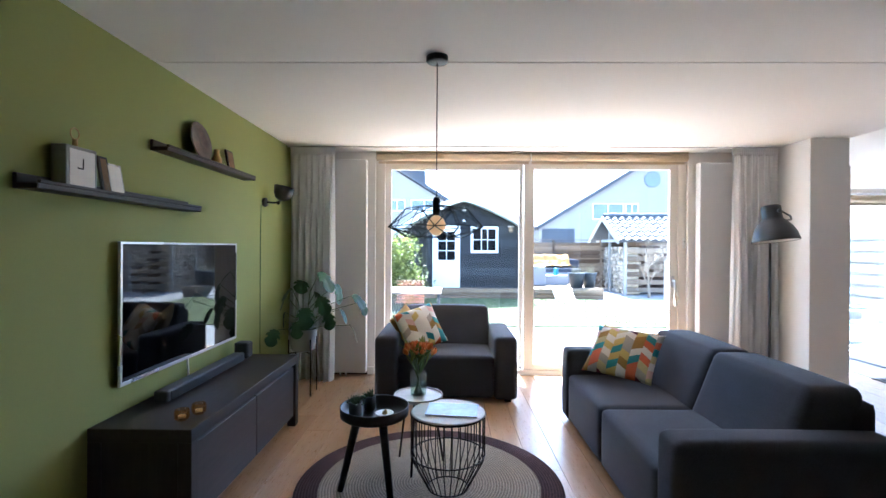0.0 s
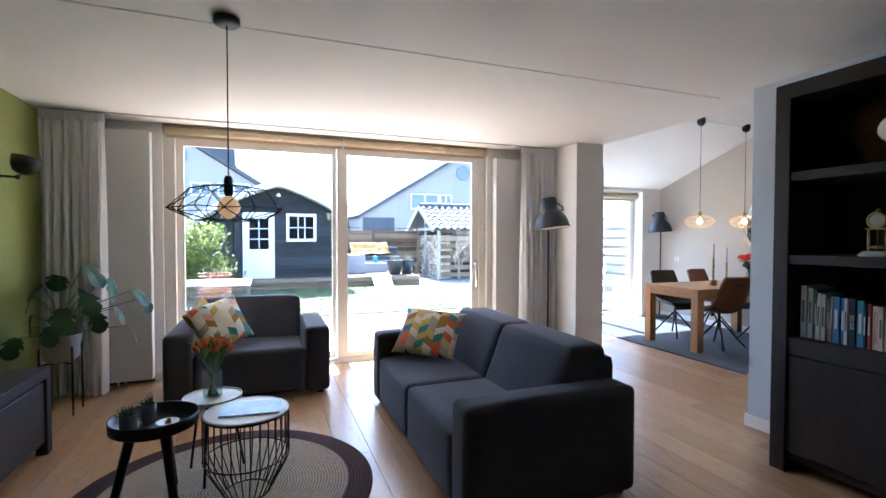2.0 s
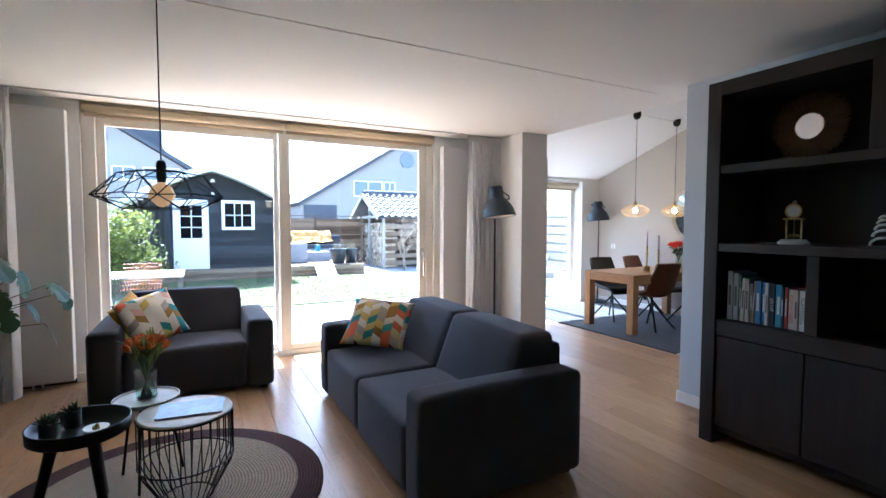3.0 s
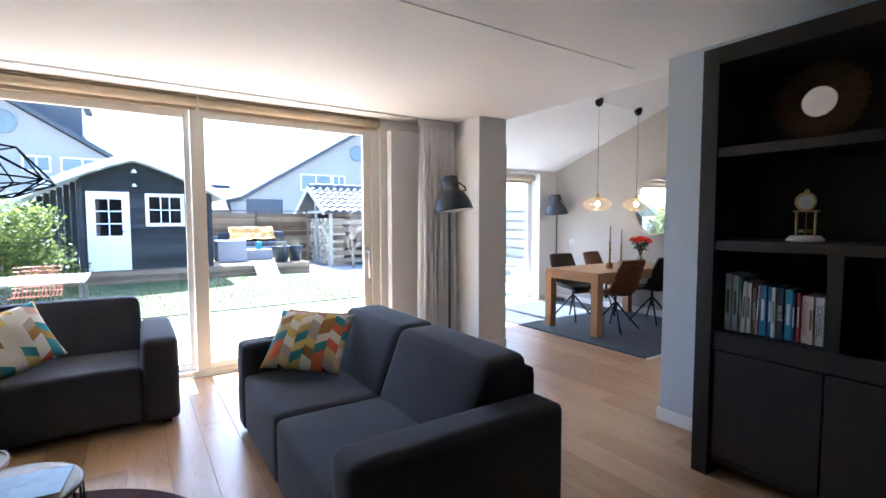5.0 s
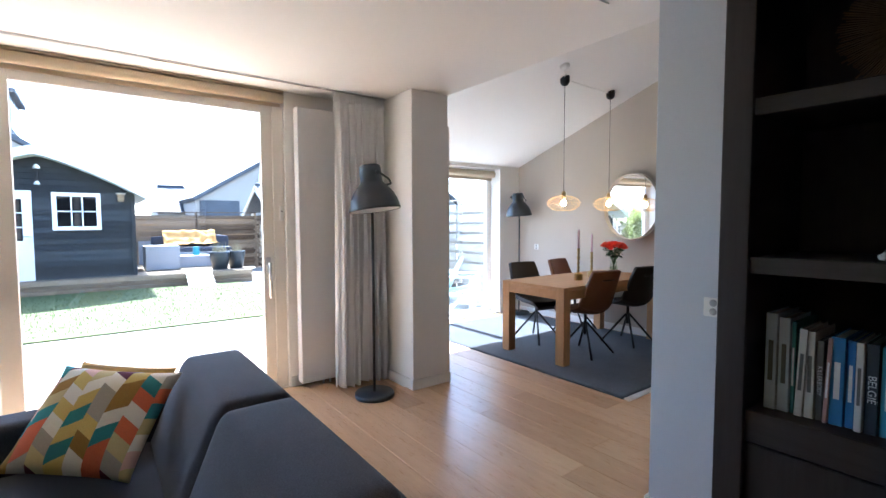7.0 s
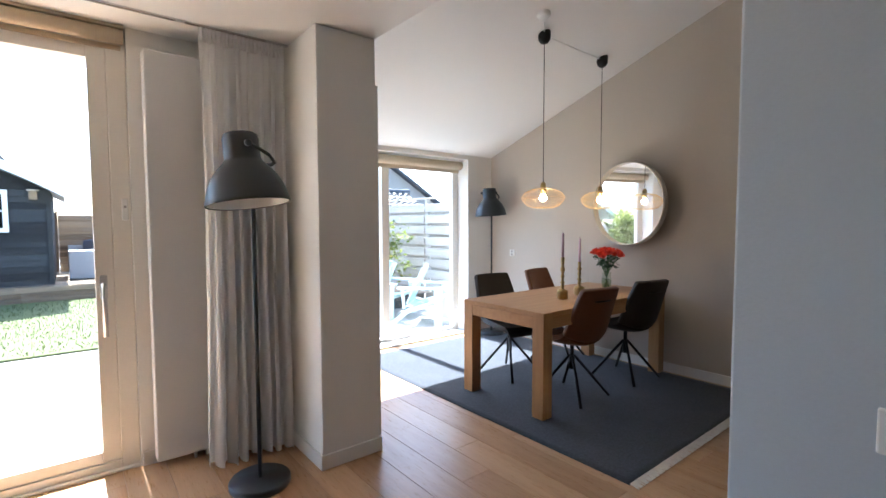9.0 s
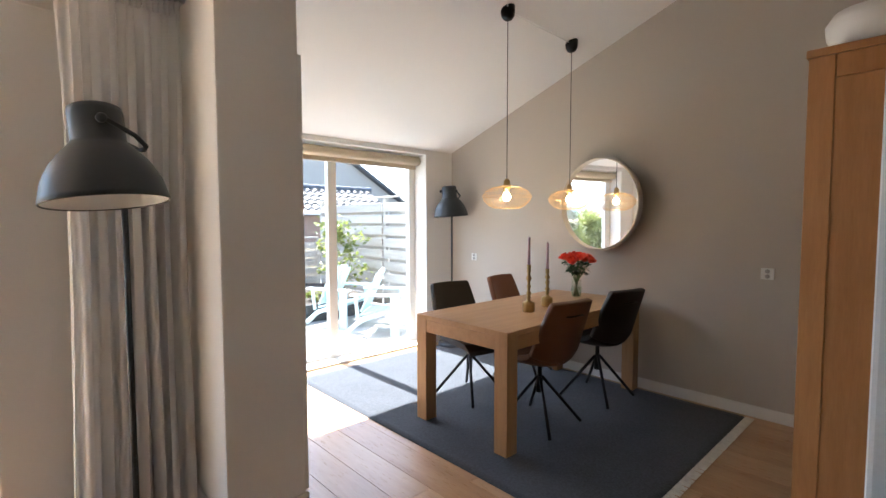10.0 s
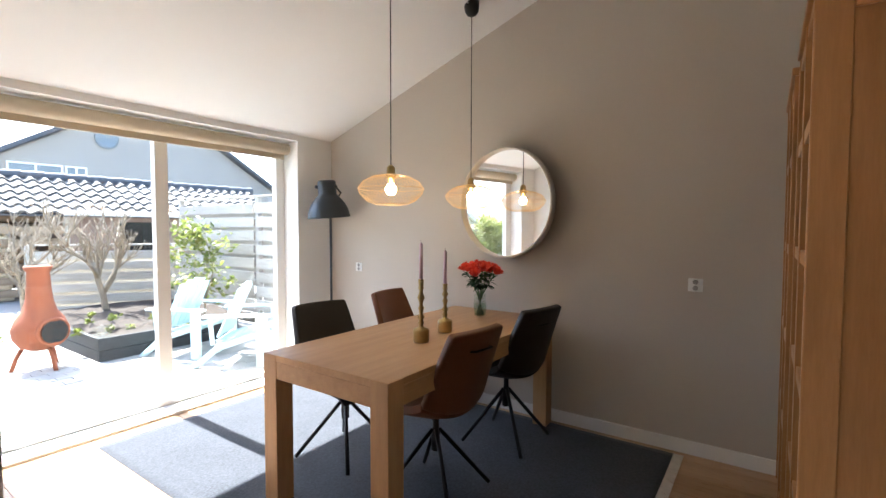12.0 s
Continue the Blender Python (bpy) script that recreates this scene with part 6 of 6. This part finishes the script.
def leaves(n, rr, size, inside):
    """n small leaf blades at the places that inside() gives."""
    bm = bmesh.new()
    for _ in range(n):
        p = Vector(inside())
        a, e = rr.uniform(0, 6.283), rr.uniform(-0.6, 1.0)
        d = Vector((math.cos(a) * math.cos(e), math.sin(a) * math.cos(e), math.sin(e)))
        s = d.cross(Vector((rr.uniform(-1, 1), rr.uniform(-1, 1), 1))).normalized()
        l = size * rr.uniform(0.6, 1.3)
        v = [bm.verts.new(q) for q in (p, p + d * l * 0.45 + s * l * 0.28, p + d * l, p + d * l * 0.45 - s * l * 0.28)]
        bm.faces.new(v)
    return bm


def blob(rr, c, rad, clumps):
    cs = [(Vector(c) + Vector((rr.gauss(0, 0.45) * rad[0], rr.gauss(0, 0.45) * rad[1], rr.uniform(-0.85, 0.8) * rad[2])), rr.uniform(0.18, 0.42) * min(rad)) for _ in range(clumps)]

    def f():
        q, r = rr.choice(cs)
        return q + Vector((rr.gauss(0, 1), rr.gauss(0, 1), rr.gauss(0, 1))) * r * 0.6
    return f


def planter(x, y, z, r, h, seed):
    rr = random.Random(seed)
    p = thing("planter", "tall dark grey planter with dry ornamental grass", "planter", pose(x, y, z), "planters")
    part("pot", turned([(r * 0.72, 0), (r, h - 0.04), (r * 1.05, h), (r * 0.92, h), (r * 0.9, h - 0.05), (0, h - 0.05)], 24), M["grey_metal"], p, "", True)
    bm = bmesh.new()
    for _ in range(90):
        a, b = rr.uniform(0, 6.283), rr.uniform(0.05, 0.55)
        l = rr.uniform(0.15, 0.4)
        d = Vector((math.cos(a) * b, math.sin(a) * b, 1)).normalized()
        s = Vector((-d.y, d.x, 0)).normalized() * 0.006 if abs(d.x) + abs(d.y) > 0 else Vector((0.006, 0, 0))
        o = Vector((rr.uniform(-0.6, 0.6) * r, rr.uniform(-0.6, 0.6) * r, h - 0.05))
        bm.faces.new([bm.verts.new(q) for q in (o - s, o + s, o + d * l)])
    part("grass", bm, plain("dry_grass", (0.30, 0.26, 0.16), 0.9, var=0.3), p)


planter(4.55, 14.45, 0.216, 0.24, 0.44, 1)
planter(4.98, 14.62, 0.216, 0.22, 0.44, 2)

def bare_tree(x, y, h, seed, label, spread=0.9, n=3, r0=0.05):
    t = thing("tree", label, "tree", pose(x, y, GZ))
    bm = bmesh.new()
    rr = random.Random(seed)
    twiggy(bm, (0, 0, -0.05), h, spread, n, rr, r0)
    part("trunk", bm, M["bark"], t, "", True)
    return t, rr


bare_tree(6.80, 14.6, 0.95, 4, "small bare ornamental tree with pale twigs", 1.0, 5, 0.055)
t, rr = bare_tree(6.22, 11.9, 0.95, 8, "bare pale-barked shrub in the border", 0.8, 5, 0.045)
t, rr = bare_tree(7.05, 11.5, 1.0, 12, "bare twiggy shrub in the border", 0.7, 6, 0.06)
t, rr = bare_tree(7.55, 9.7, 0.75, 15, "young shrub with fresh green leaves by the fence", 0.6, 3, 0.02)
part("crown", leaves(900, rr, 0.09, blob(rr, (0, 0, 1.0), (0.42, 0.42, 0.62), 26)), M["leaf_garden"], t)
t, rr = bare_tree(4.72, 7.6, 0.35, 21, "low leafy evergreen shrub close to the dining window", 0.7, 3, 0.02)
part("crown", leaves(420, rr, 0.09, blob(rr, (0.0, 0, 0.42), (0.25, 0.25, 0.30), 14)), M["leaf_garden"], t)

# bush beside the shed and a second one
for x, y, rad, zz, sd_, n in ((-0.80, 12.5, (0.72, 0.7, 0.85), 0.85, 31, 6500), (-1.3, 13.4, (0.8, 0.7, 0.9), 1.1, 32, 3200)):
    rr = random.Random(sd_)
    b = thing("bush", "dense evergreen bush with yellow-green leaves", "bush", pose(x, y, GZ), "bushes")
    bm = bmesh.new()
    twiggy(bm, (0, 0, -0.05), 0.6, 1.0, 3, rr, 0.03)
    part("branches", bm, M["bark"], b, "", True)
    part("crown", leaves(n, rr, 0.085, blob(rr, (0, 0, zz), rad, 60)), M["leaf_garden"], b)

# terrace furniture near the sliding door
tt = thing("garden_table", "grey outdoor table with a pale top", "outdoor table", pose(0.02, 8.6, GZ))
part("tabletop", bx(-0.55, 0.55, -0.45, 0.45, 0.70, 0.735, 0.006, 1), M["white_wash"], tt)
for x in (-0.5, 0.5):
    for y in (-0.4, 0.4):
        part("leg", bx(x - 0.02, x + 0.02, y - 0.02, y + 0.02, -0.02, 0.70), M["grey_metal"], tt)


def wire_chair(x, y, yaw, mat, label):
    c = thing("wire_chair", label, "garden chair", pose(x, y, GZ, 0, 0, yaw), "wire garden chairs")
    bm = bmesh.new()
    for i in range(13):
        u = -1 + 2 * i / 12
        tube(bm, [(0.27 * u, 0.22, 0.44), (0.25 * u, -0.12, 0.42), (0.25 * u, -0.24, 0.52), (0.20 * u, -0.30 + 0.06 * u * u, 0.82 - 0.06 * u * u)], 0.005, 5)
    part("rods", bm, mat, c)
    bm = bmesh.new()
    for k in range(7):
        z = 0.48 + k * 0.055
        tube(bm, [(0.27 * u, -0.22 - 0.10 * (z - 0.48) / 0.34 + 0.12 * u * u, z) for u in [-1 + i / 4 for i in range(9)]], 0.005, 5)
    part("cross_rods", bm, mat, c)
    for sx in (-1, 1):
        for sy in (-1, 1):
            part("leg", rod([(0.14 * sx, 0.12 * sy, 0.42), (0.24 * sx, 0.22 * sy, -0.02)], 0.009, 8), M["black_metal"], c)


M["orange_wire"] = plain("orange_wire", (0.45, 0.13, 0.05), 0.5, var=0.1)
wire_chair(-0.05, 9.3, 180, M["orange_wire"], "orange-red wire garden chair at the table")
wire_chair(-0.35, 7.85, 20, M["grey_metal"], "grey wire garden chair at the table")

# dining terrace: chiminea, planter box, adirondack chairs
TC = plain("terracotta", (0.23, 0.068, 0.030), 0.8, var=0.25, coarse=5, fine=50, bump=0.2)
cm = thing("chiminea", "terracotta chiminea with a tall chimney on an iron tripod", "chiminea", pose(5.70, 9.33, GZ, 0, 0, 14))
bodyp = [(0.09, 0.20), (0.17, 0.24), (0.225, 0.33), (0.235, 0.42), (0.20, 0.52), (0.145, 0.60), (0.115, 0.70), (0.10, 0.85), (0.092, 1.00), (0.115, 1.03), (0.118, 1.06), (0.095, 1.065), (0.075, 1.04), (0.07, 0.9)]
part("body", turned(bodyp, 40, False), TC, cm, "", True)
part("mouth_rim", rod([(0.0 + 0.135 * math.cos(k * math.pi / 16), -0.228 + 0.02 * abs(math.cos(k * math.pi / 16)), 0.40 + 0.125 * math.sin(k * math.pi / 16)) for k in range(32)], 0.022, 8, closed=True), TC, cm, "", True)
part("mouth", turned([(0.0, 0), (0.12, 0.004)], 24, False), M["black_metal"], cm, "sooty dark opening", False, pose(0, -0.236, 0.40, 90, 0, 0))
for k in range(3):
    a = math.radians(30 + 120 * k)
    part("leg", rod([(0.13 * math.cos(a), 0.13 * math.sin(a), 0.25), (0.19 * math.cos(a), 0.19 * math.sin(a), 0.14), (0.24 * math.cos(a), 0.24 * math.sin(a), -0.02)], 0.022, 6), TC, cm, "", True)
pb = thing("planter_box", "low dark timber planter box with soil", "planter box", pose(6.54, 9.30, GZ))
for z in (0.0, 0.14):
    part("plank", bx(-0.42, 1.2, -0.22, -0.18, z - 0.02, z + 0.115, 0.005, 1), M["black_board"], pb)
    part("plank", bx(-0.42, -0.38, -0.18, 2.6, z - 0.02, z + 0.115, 0.005, 1), M["black_board"], pb)
bm = bmesh.new()
g = [[bm.verts.new((-0.38 + 2.0 * i / 14, -0.18 + 3.0 * j / 16, 0.20 + 0.06 * noise.noise((i * 0.6, j * 0.6, 3)))) for i in range(15)] for j in range(17)]
for a, b in zip(g, g[1:]):
    for i in range(14):
        bm.faces.new((a[i], a[i + 1], b[i + 1], b[i]))
part("bed", bm, M["soil"], pb, "", True)
rr = random.Random(17)
part("herbs", leaves(500, rr, 0.06, blob(rr, (0.3, 0.6, 0.27), (0.7, 0.8, 0.08), 16)), M["leaf_garden"], pb)
gb = thing("glass_ball", "clear glass garden ball on the planter", "garden ornament", pose(6.2, 9.22, GZ + 0.21))
part("ball", turned([(0.0, 0.0), (0.05, 0.012), (0.085, 0.05), (0.09, 0.09), (0.07, 0.14), (0.0, 0.17)], 24, False), M["clear_glass"], gb, "", True)
AD = plain("pale_blue_plastic", (0.46, 0.60, 0.63), 0.45, var=0.04)


def adirondack(x, y, yaw):
    c = thing("adirondack_chair", "pale blue plastic adirondack garden chair", "garden chair", pose(x, y, GZ, 0, 0, yaw), "adirondack chairs")
    for k in range(5):
        u = -0.2 + 0.1 * k
        t = pose(u, -0.22, 0.30, -24, 0, 0)
        part("back_slat", bx(-0.046, 0.046, -0.012, 0.012, 0, 0.62 - 0.5 * u * u * 3, 0.008, 2, m=t), AD, c)
    for k in range(5):
        t = pose(0, 0.24 - k * 0.105, 0.36 - k * 0.022, 10, 0, 0)
        part("seat_slat", bx(-0.26, 0.26, -0.046, 0.046, -0.012, 0.012, 0.006, 2, m=t), AD, c)
    for s in (-1, 1):
        part("armrest", bx(s * 0.34 - 0.06, s * 0.34 + 0.06, -0.32, 0.36, 0.53, 0.555, 0.01, 2), AD, c)
        part("front_leg", bx(s * 0.33 - 0.02, s * 0.33 + 0.02, 0.20, 0.31, -0.02, 0.53, 0.008, 2), AD, c)
        part("back_leg", rod([(s * 0.28, 0.22, 0.34), (s * 0.30, -0.20, 0.20), (s * 0.31, -0.46, -0.02)], 0.035, 6), AD, c)
        part("arm_post", rod([(s * 0.33, -0.26, 0.54), (s * 0.31, -0.24, 0.24)], 0.025, 6), AD, c)


adirondack(6.98, 8.72, 205)
adirondack(7.12, 7.92, 222)

# brick outbuilding with a tiled roof, its open end used as a log store
BR = plain("brick_pale", (0.22, 0.15, 0.115), 0.9, var=0.3, coarse=3, fine=25, bump=0.4)
OX0, OX1, OY0, OYM, OY1, EAVE, RIDGE = 6.3, 12.7, 15.3, 16.75, 18.2, 1.72, 2.50
gh = thing("outbuilding", "low brick outbuilding with a tiled roof and open timber end", "outbuilding")
part("wall", bx(7.75, OX1, OY0 + 0.06, OY1, GZ - 0.1, 1.74), BR, gh, "reddish brick wall")
for y in (OY0 + 0.05, OYM, OY1 - 0.05):
    part("post", bx(OX0, OX0 + 0.09, y - 0.045, y + 0.045, GZ - 0.05, EAVE if y != OYM else RIDGE - 0.08, 0.004, 1), M["fence_pale"], gh)
part("post", bx(7.66, 7.75, OY0 + 0.005, OY0 + 0.095, GZ - 0.05, EAVE, 0.004, 1), M["fence_pale"], gh)
part("beam", bx(OX0 - 0.02, OX0 + 0.06, OY0 + 0.1, OY1 - 0.1, EAVE - 0.10, EAVE - 0.01, 0.004, 1), M["fence_pale"], gh)
for k in range(7):
    z0 = GZ + 0.08 + k * 0.25
    part("slat", bx(OX0 + 0.09, 7.66, OY0 + 0.012, OY0 + 0.032, z0, z0 + 0.15, 0.003, 1), M["fence_wood"], gh)
pitch = math.degrees(math.atan2(RIDGE - EAVE, OYM - OY0))
slope_l = math.hypot(RIDGE - EAVE, OYM - OY0) + 0.18
front = pose(0, OYM, RIDGE, pitch, 0, 0)
back = pose(0, OYM, RIDGE, -pitch, 0, 0)
part("roof_deck", bx(OX0 - 0.22, OX1 + 0.15, -slope_l, 0, -0.04, 0.0, m=front), M["roof_dark"], gh)
part("roof_deck", bx(OX0 - 0.22, OX1 + 0.15, 0, slope_l, -0.04, 0.0, m=back), M["roof_dark"], gh)
for m, y0, y1 in ((front, -slope_l, 0), (back, 0, slope_l)):
    part("barge_board", bx(OX0 - 0.26, OX0 - 0.22, y0, y1, -0.11, 0.03, 0.004, 1, m=m), M["fence_pale"], gh)
part("gutter", rod([(7.6, OY0 - 0.2, EAVE - 0.05), (OX1 + 0.1, OY0 - 0.2, EAVE - 0.05)], 0.045, 8), M["white_trim"], gh, "", True)
part("window", bx(8.7, 9.5, OY0 + 0.04, OY0 + 0.08, 0.8, 1.5, 0.01, 1), M["tv_glass"], gh, "dark window")
bm = bmesh.new()
for i in range(7):
    u = -1 + 2 * i / 6
    prof = 0.038 * math.cos(u * math.pi * 0.95)
    for y, dz in ((0.0, 0.05), (0.36, 0.006)):
        bm.verts.new((0.128 * u, y, prof + dz + 0.012))
vv = list(bm.verts)
for i in range(6):
    bm.faces.new((vv[2 * i], vv[2 * i + 2], vv[2 * i + 3], vv[2 * i + 1]))
    a, b = vv[2 * i], vv[2 * i + 2]
    bm.faces.new((a, bm.verts.new(a.co - Vector((0, 0, 0.045))), bm.verts.new(b.co - Vector((0, 0, 0.045))), b))
tile = bpy.data.meshes.new("roof_tile")
bm.to_mesh(tile)
bm.free()
tile.materials.append(plain("tile_grey", (0.12, 0.112, 0.105), 0.75, var=0.25, coarse=3, fine=40, bump=0.3, rand=0.5))
for j in range(6):
    for i in range(27):
        share("roof_tile", tile, gh, front @ pose(OX0 - 0.1 + i * 0.25, -slope_l + j * 0.305, 0.0))
for i in range(17):
    part("ridge_tile", turned([(0.095, 0), (0.125, 0.42)], 10, False), M["roof_dark"], gh, "", True, pose(OX0 - 0.2 + i * 0.40, OYM, RIDGE + 0.03, 0, 90, 0))
lk = thing("log_stack", "split firewood stacked under the outbuilding's open end", "firewood")
rr = random.Random(6)
bm = bmesh.new()
tube(bm, [(0, 0, 0), (0.42, 0, 0)], 0.068, 7)
logm = bpy.data.meshes.new("log")
bm.to_mesh(logm)
bm.free()
logm.materials.append(plain("log_wood", (0.52, 0.43, 0.31), 0.85, var=0.3, coarse=9, fine=60, bump=0.4, rand=0.6))
for j in range(13):
    for i in range(20):
        y, zz = OY0 + 0.17 + i * 0.132 + (0.066 if j % 2 else 0), GZ + 0.06 + j * 0.118
        if y < OY1 - 0.12:
            share("log", logm, lk, pose(OX0 + 0.10 + rr.uniform(-0.05, 0.05), y, zz, rr.uniform(0, 60), 0, 0) @ Matrix.Diagonal((1, rr.uniform(0.75, 1.05), rr.uniform(0.75, 1.05), 1)))

# houses behind
M["house_pane"] = plain("house_pane", (0.16, 0.185, 0.20), 0.15, var=0.3, coarse=0.6)


def gable_house(name, label, x, y, yaw, w, eave, ridge, depth, windows, round_win=None, dormer=None, brick=False):
    h = thing(name, label, "house", pose(x, y, GZ, 0, 0, yaw))
    bm = bmesh.new()
    v = [bm.verts.new(p) for p in ((-w / 2, 0, 0), (w / 2, 0, 0), (w / 2, 0, eave), (0, 0, ridge), (-w / 2, 0, eave))]
    u = [bm.verts.new((q.co.x, depth, q.co.z)) for q in v]
    bm.faces.new(v)
    bm.faces.new(u[::-1])
    for i in range(5):
        if i not in (2, 3):
            bm.faces.new((v[i], u[i], u[(i + 1) % 5], v[(i + 1) % 5]))
    part("wall", bm, M["house_render"], h)
    sl = math.atan2(ridge - eave, w / 2)
    L = math.hypot(ridge - eave, w / 2) + 0.1
    for s in (-1, 1):
        m = Matrix.Translation((0, 0, ridge + 0.05)) @ Matrix.Rotation(s * sl, 4, "Y")
        part("roof", bx(0 if s > 0 else -L, L if s > 0 else 0, -0.35, depth + 0.3, 0, 0.22, m=m), M["roof_dark"], h, "dark tiled roof")
        part("barge_board", bx(0 if s > 0 else -L, L if s > 0 else 0, -0.42, -0.36, 0.04, 0.20, m=m), M["roof_dark"], h)
    for x0, x1, z0, z1 in windows:
        wn_ = part("window", bx(x0, x1, -0.06, -0.02, z0, z1), M["house_pane"], h, "window with pale reflections")
        for a in ((x0 - 0.08, x0, z0 - 0.08, z1 + 0.08), (x1, x1 + 0.08, z0 - 0.08, z1 + 0.08), (x0, x1, z1, z1 + 0.08), (x0, x1, z0 - 0.08, z0), ((x0 + x1) / 2 - 0.04, (x0 + x1) / 2 + 0.04, z0, z1)):
            part("frame", bx(a[0], a[1], -0.10, -0.03, a[2], a[3]), M["white_trim"], wn_)
    if round_win:
        part("round_window", turned([(0.55, 0), (0.55, 0.06), (0.45, 0.08), (0.0, 0.05)], 32), M["house_pane"], h, "round louvred vent", False, pose(round_win[0], -0.02, round_win[1], 90, 0, 0))
    if dormer:
        x0, x1, z0, z1 = dormer
        dm = part("dormer", bx(x0, x1, 1.0, 5.0, z0, z1), M["roof_dark"], h, "dark flat-roofed dormer")
        part("dormer_roof", bx(x0 - 0.2, x1 + 0.25, 0.8, 5.2, z1, z1 + 0.18), M["roof_dark"], dm)
        part("dormer_window", bx(x1, x1 + 0.03, 1.3, 4.6, z0 + 0.9, z1 - 0.25), M["house_pane"], dm)
    return h


hs = gable_house("house", "rendered gable house with a wide roof and round vent", 16.6, 32.0, 0, 19.6, 2.75, 8.75, 10, [(-6.15, -4.2, 3.5, 4.45), (-3.95, -3.2, 3.5, 4.45)], (-2.2, 6.15))
part("cladding", bx(-9.6, -7.4, -0.05, -0.01, 0.0, 2.8), M["roof_dark"], hs, "dark grey cladding")
gable_house("house", "rendered gable house with a dark dormer behind the shed", -7.0, 30.0, 0, 15.4, 4.25, 9.05, 10, [(3.95, 4.85, 3.85, 4.45), (5.35, 6.9, 3.85, 4.45)], (3.24, 6.0), (2.9, 6.1, 5.0, 7.5))
hs = thing("house", "low house with a hipped grey tiled roof beyond the fence", "house", pose(5.3, 36.0, GZ))
part("wall", bx(0.0, 2.6, 0.3, 4.5, 0, 2.2), M["house_render"], hs)
COURSES = 14
for k in range(COURSES):
    t0, t1 = k / COURSES, (k + 1) / COURSES
    bm = bmesh.new()
    q = [bm.verts.new(p) for p in ((-0.1 + 0.35 * t0, 3 * t0, 2.15 + 1.85 * t0 + 0.05), (2.9 - 0.95 * t0, 3 * t0, 2.15 + 1.85 * t0 + 0.05), (2.9 - 0.95 * t1, 3 * t1, 2.15 + 1.85 * t1), (-0.1 + 0.35 * t1, 3 * t1, 2.15 + 1.85 * t1))]
    w = [bm.verts.new(v.co - Vector((0, 0, 0.08))) for v in q]
    bm.faces.new(q)
    bm.faces.new(w[::-1])
    for i in range(4):
        bm.faces.new((q[i], w[i], w[(i + 1) % 4], q[(i + 1) % 4]))
    part("tile_course", bm, M["roof_dark"], hs)
part("hip", bx(0.28, 1.9, 2.85, 3.15, 3.95, 4.1, 0.02, 1), M["roof_dark"], hs, "ridge of the hipped roof")

# ---- floor planks and pavers ----
rp_ = random.Random(11)
PW = 0.20
plank_meshes = {}


def plank_mesh(L):
    key = round(L, 2)
    if key not in plank_meshes:
        bm = bx(-PW / 2 + 0.0006, PW / 2 - 0.0006, 0.0006, key - 0.0006, -0.018, 0.0, 0.0016, 1)
        me = bpy.data.meshes.new("plank")
        bm.normal_update()
        bm.to_mesh(me)
        bm.free()
        me.materials.append(M["oak_floor"])
        plank_meshes[key] = me
    return plank_meshes[key]


cols = int((EAST - WEST) / PW) + 1
for i in range(cols):
    x = WEST + PW / 2 + i * PW
    y0, y1 = (-0.2, 5.60) if x < WALL_A else ((2.6, 6.92) if x > WALL_B else (2.6, 4.9))
    if x - PW / 2 > EAST:
        continue
    y = y0 - rp_.choice((0.0, 0.3, 0.6, 0.9, 1.2))
    while y < y1:
        L = rp_.choice((1.6, 1.8, 2.0, 2.2))
        if y + L > y1:
            L = round(y1 - y, 2)
        if L < 0.05:
            break
        share("plank", plank_mesh(L), floor, pose(x, y, 0))
        y += L

pv = bpy.data.objects["terrace"]
bm = bx(-0.1035, 0.1035, -0.0505, 0.0505, -0.05, 0.0, 0.004, 1)
paver = bpy.data.meshes.new("paver")
bm.normal_update()
bm.to_mesh(paver)
bm.free()
paver.materials.append(plain("paver_grey", (0.29, 0.278, 0.26), 0.85, var=0.22, coarse=4, fine=60, bump=0.4, rand=0.5))
k = 0
for j in range(26):
    for i in range(11):
        x = 1.9 + i * 0.212 + (0.106 if j % 2 else 0)
        y = 5.88 + j * 0.107
        if x < 4.0:
            share("paver", paver, pv, pose(x, y, GZ))
bm = bmesh.new()
for j in range(48):
    for i in range(66):
        x = -6.0 + i * 0.212 + (0.106 if j % 2 else 0)
        y = 5.88 + j * 0.107
        if 1.75 < x < 4.12 and j < 26:
            continue
        if WALL_A - 0.1 < x < 7.7 and y < 7.1:
            continue
        if x < 4.85 and y > 9.08:
            continue
        z = GZ + rp_.uniform(-0.002, 0.002)
        v = [bm.verts.new((x + a, y + b, z)) for a, b in ((-0.102, -0.0495), (0.102, -0.0495), (0.102, 0.0495), (-0.102, 0.0495))]
        w = [bm.verts.new(q.co - Vector((0, 0, 0.04))) for q in v]
        bm.faces.new(v)
        for q in range(4):
            bm.faces.new((v[q], w[q], w[(q + 1) % 4], v[(q + 1) % 4]))
ps = part("pavers", bm, paver.materials[0], pv)
ps["kind"] = "stuff"
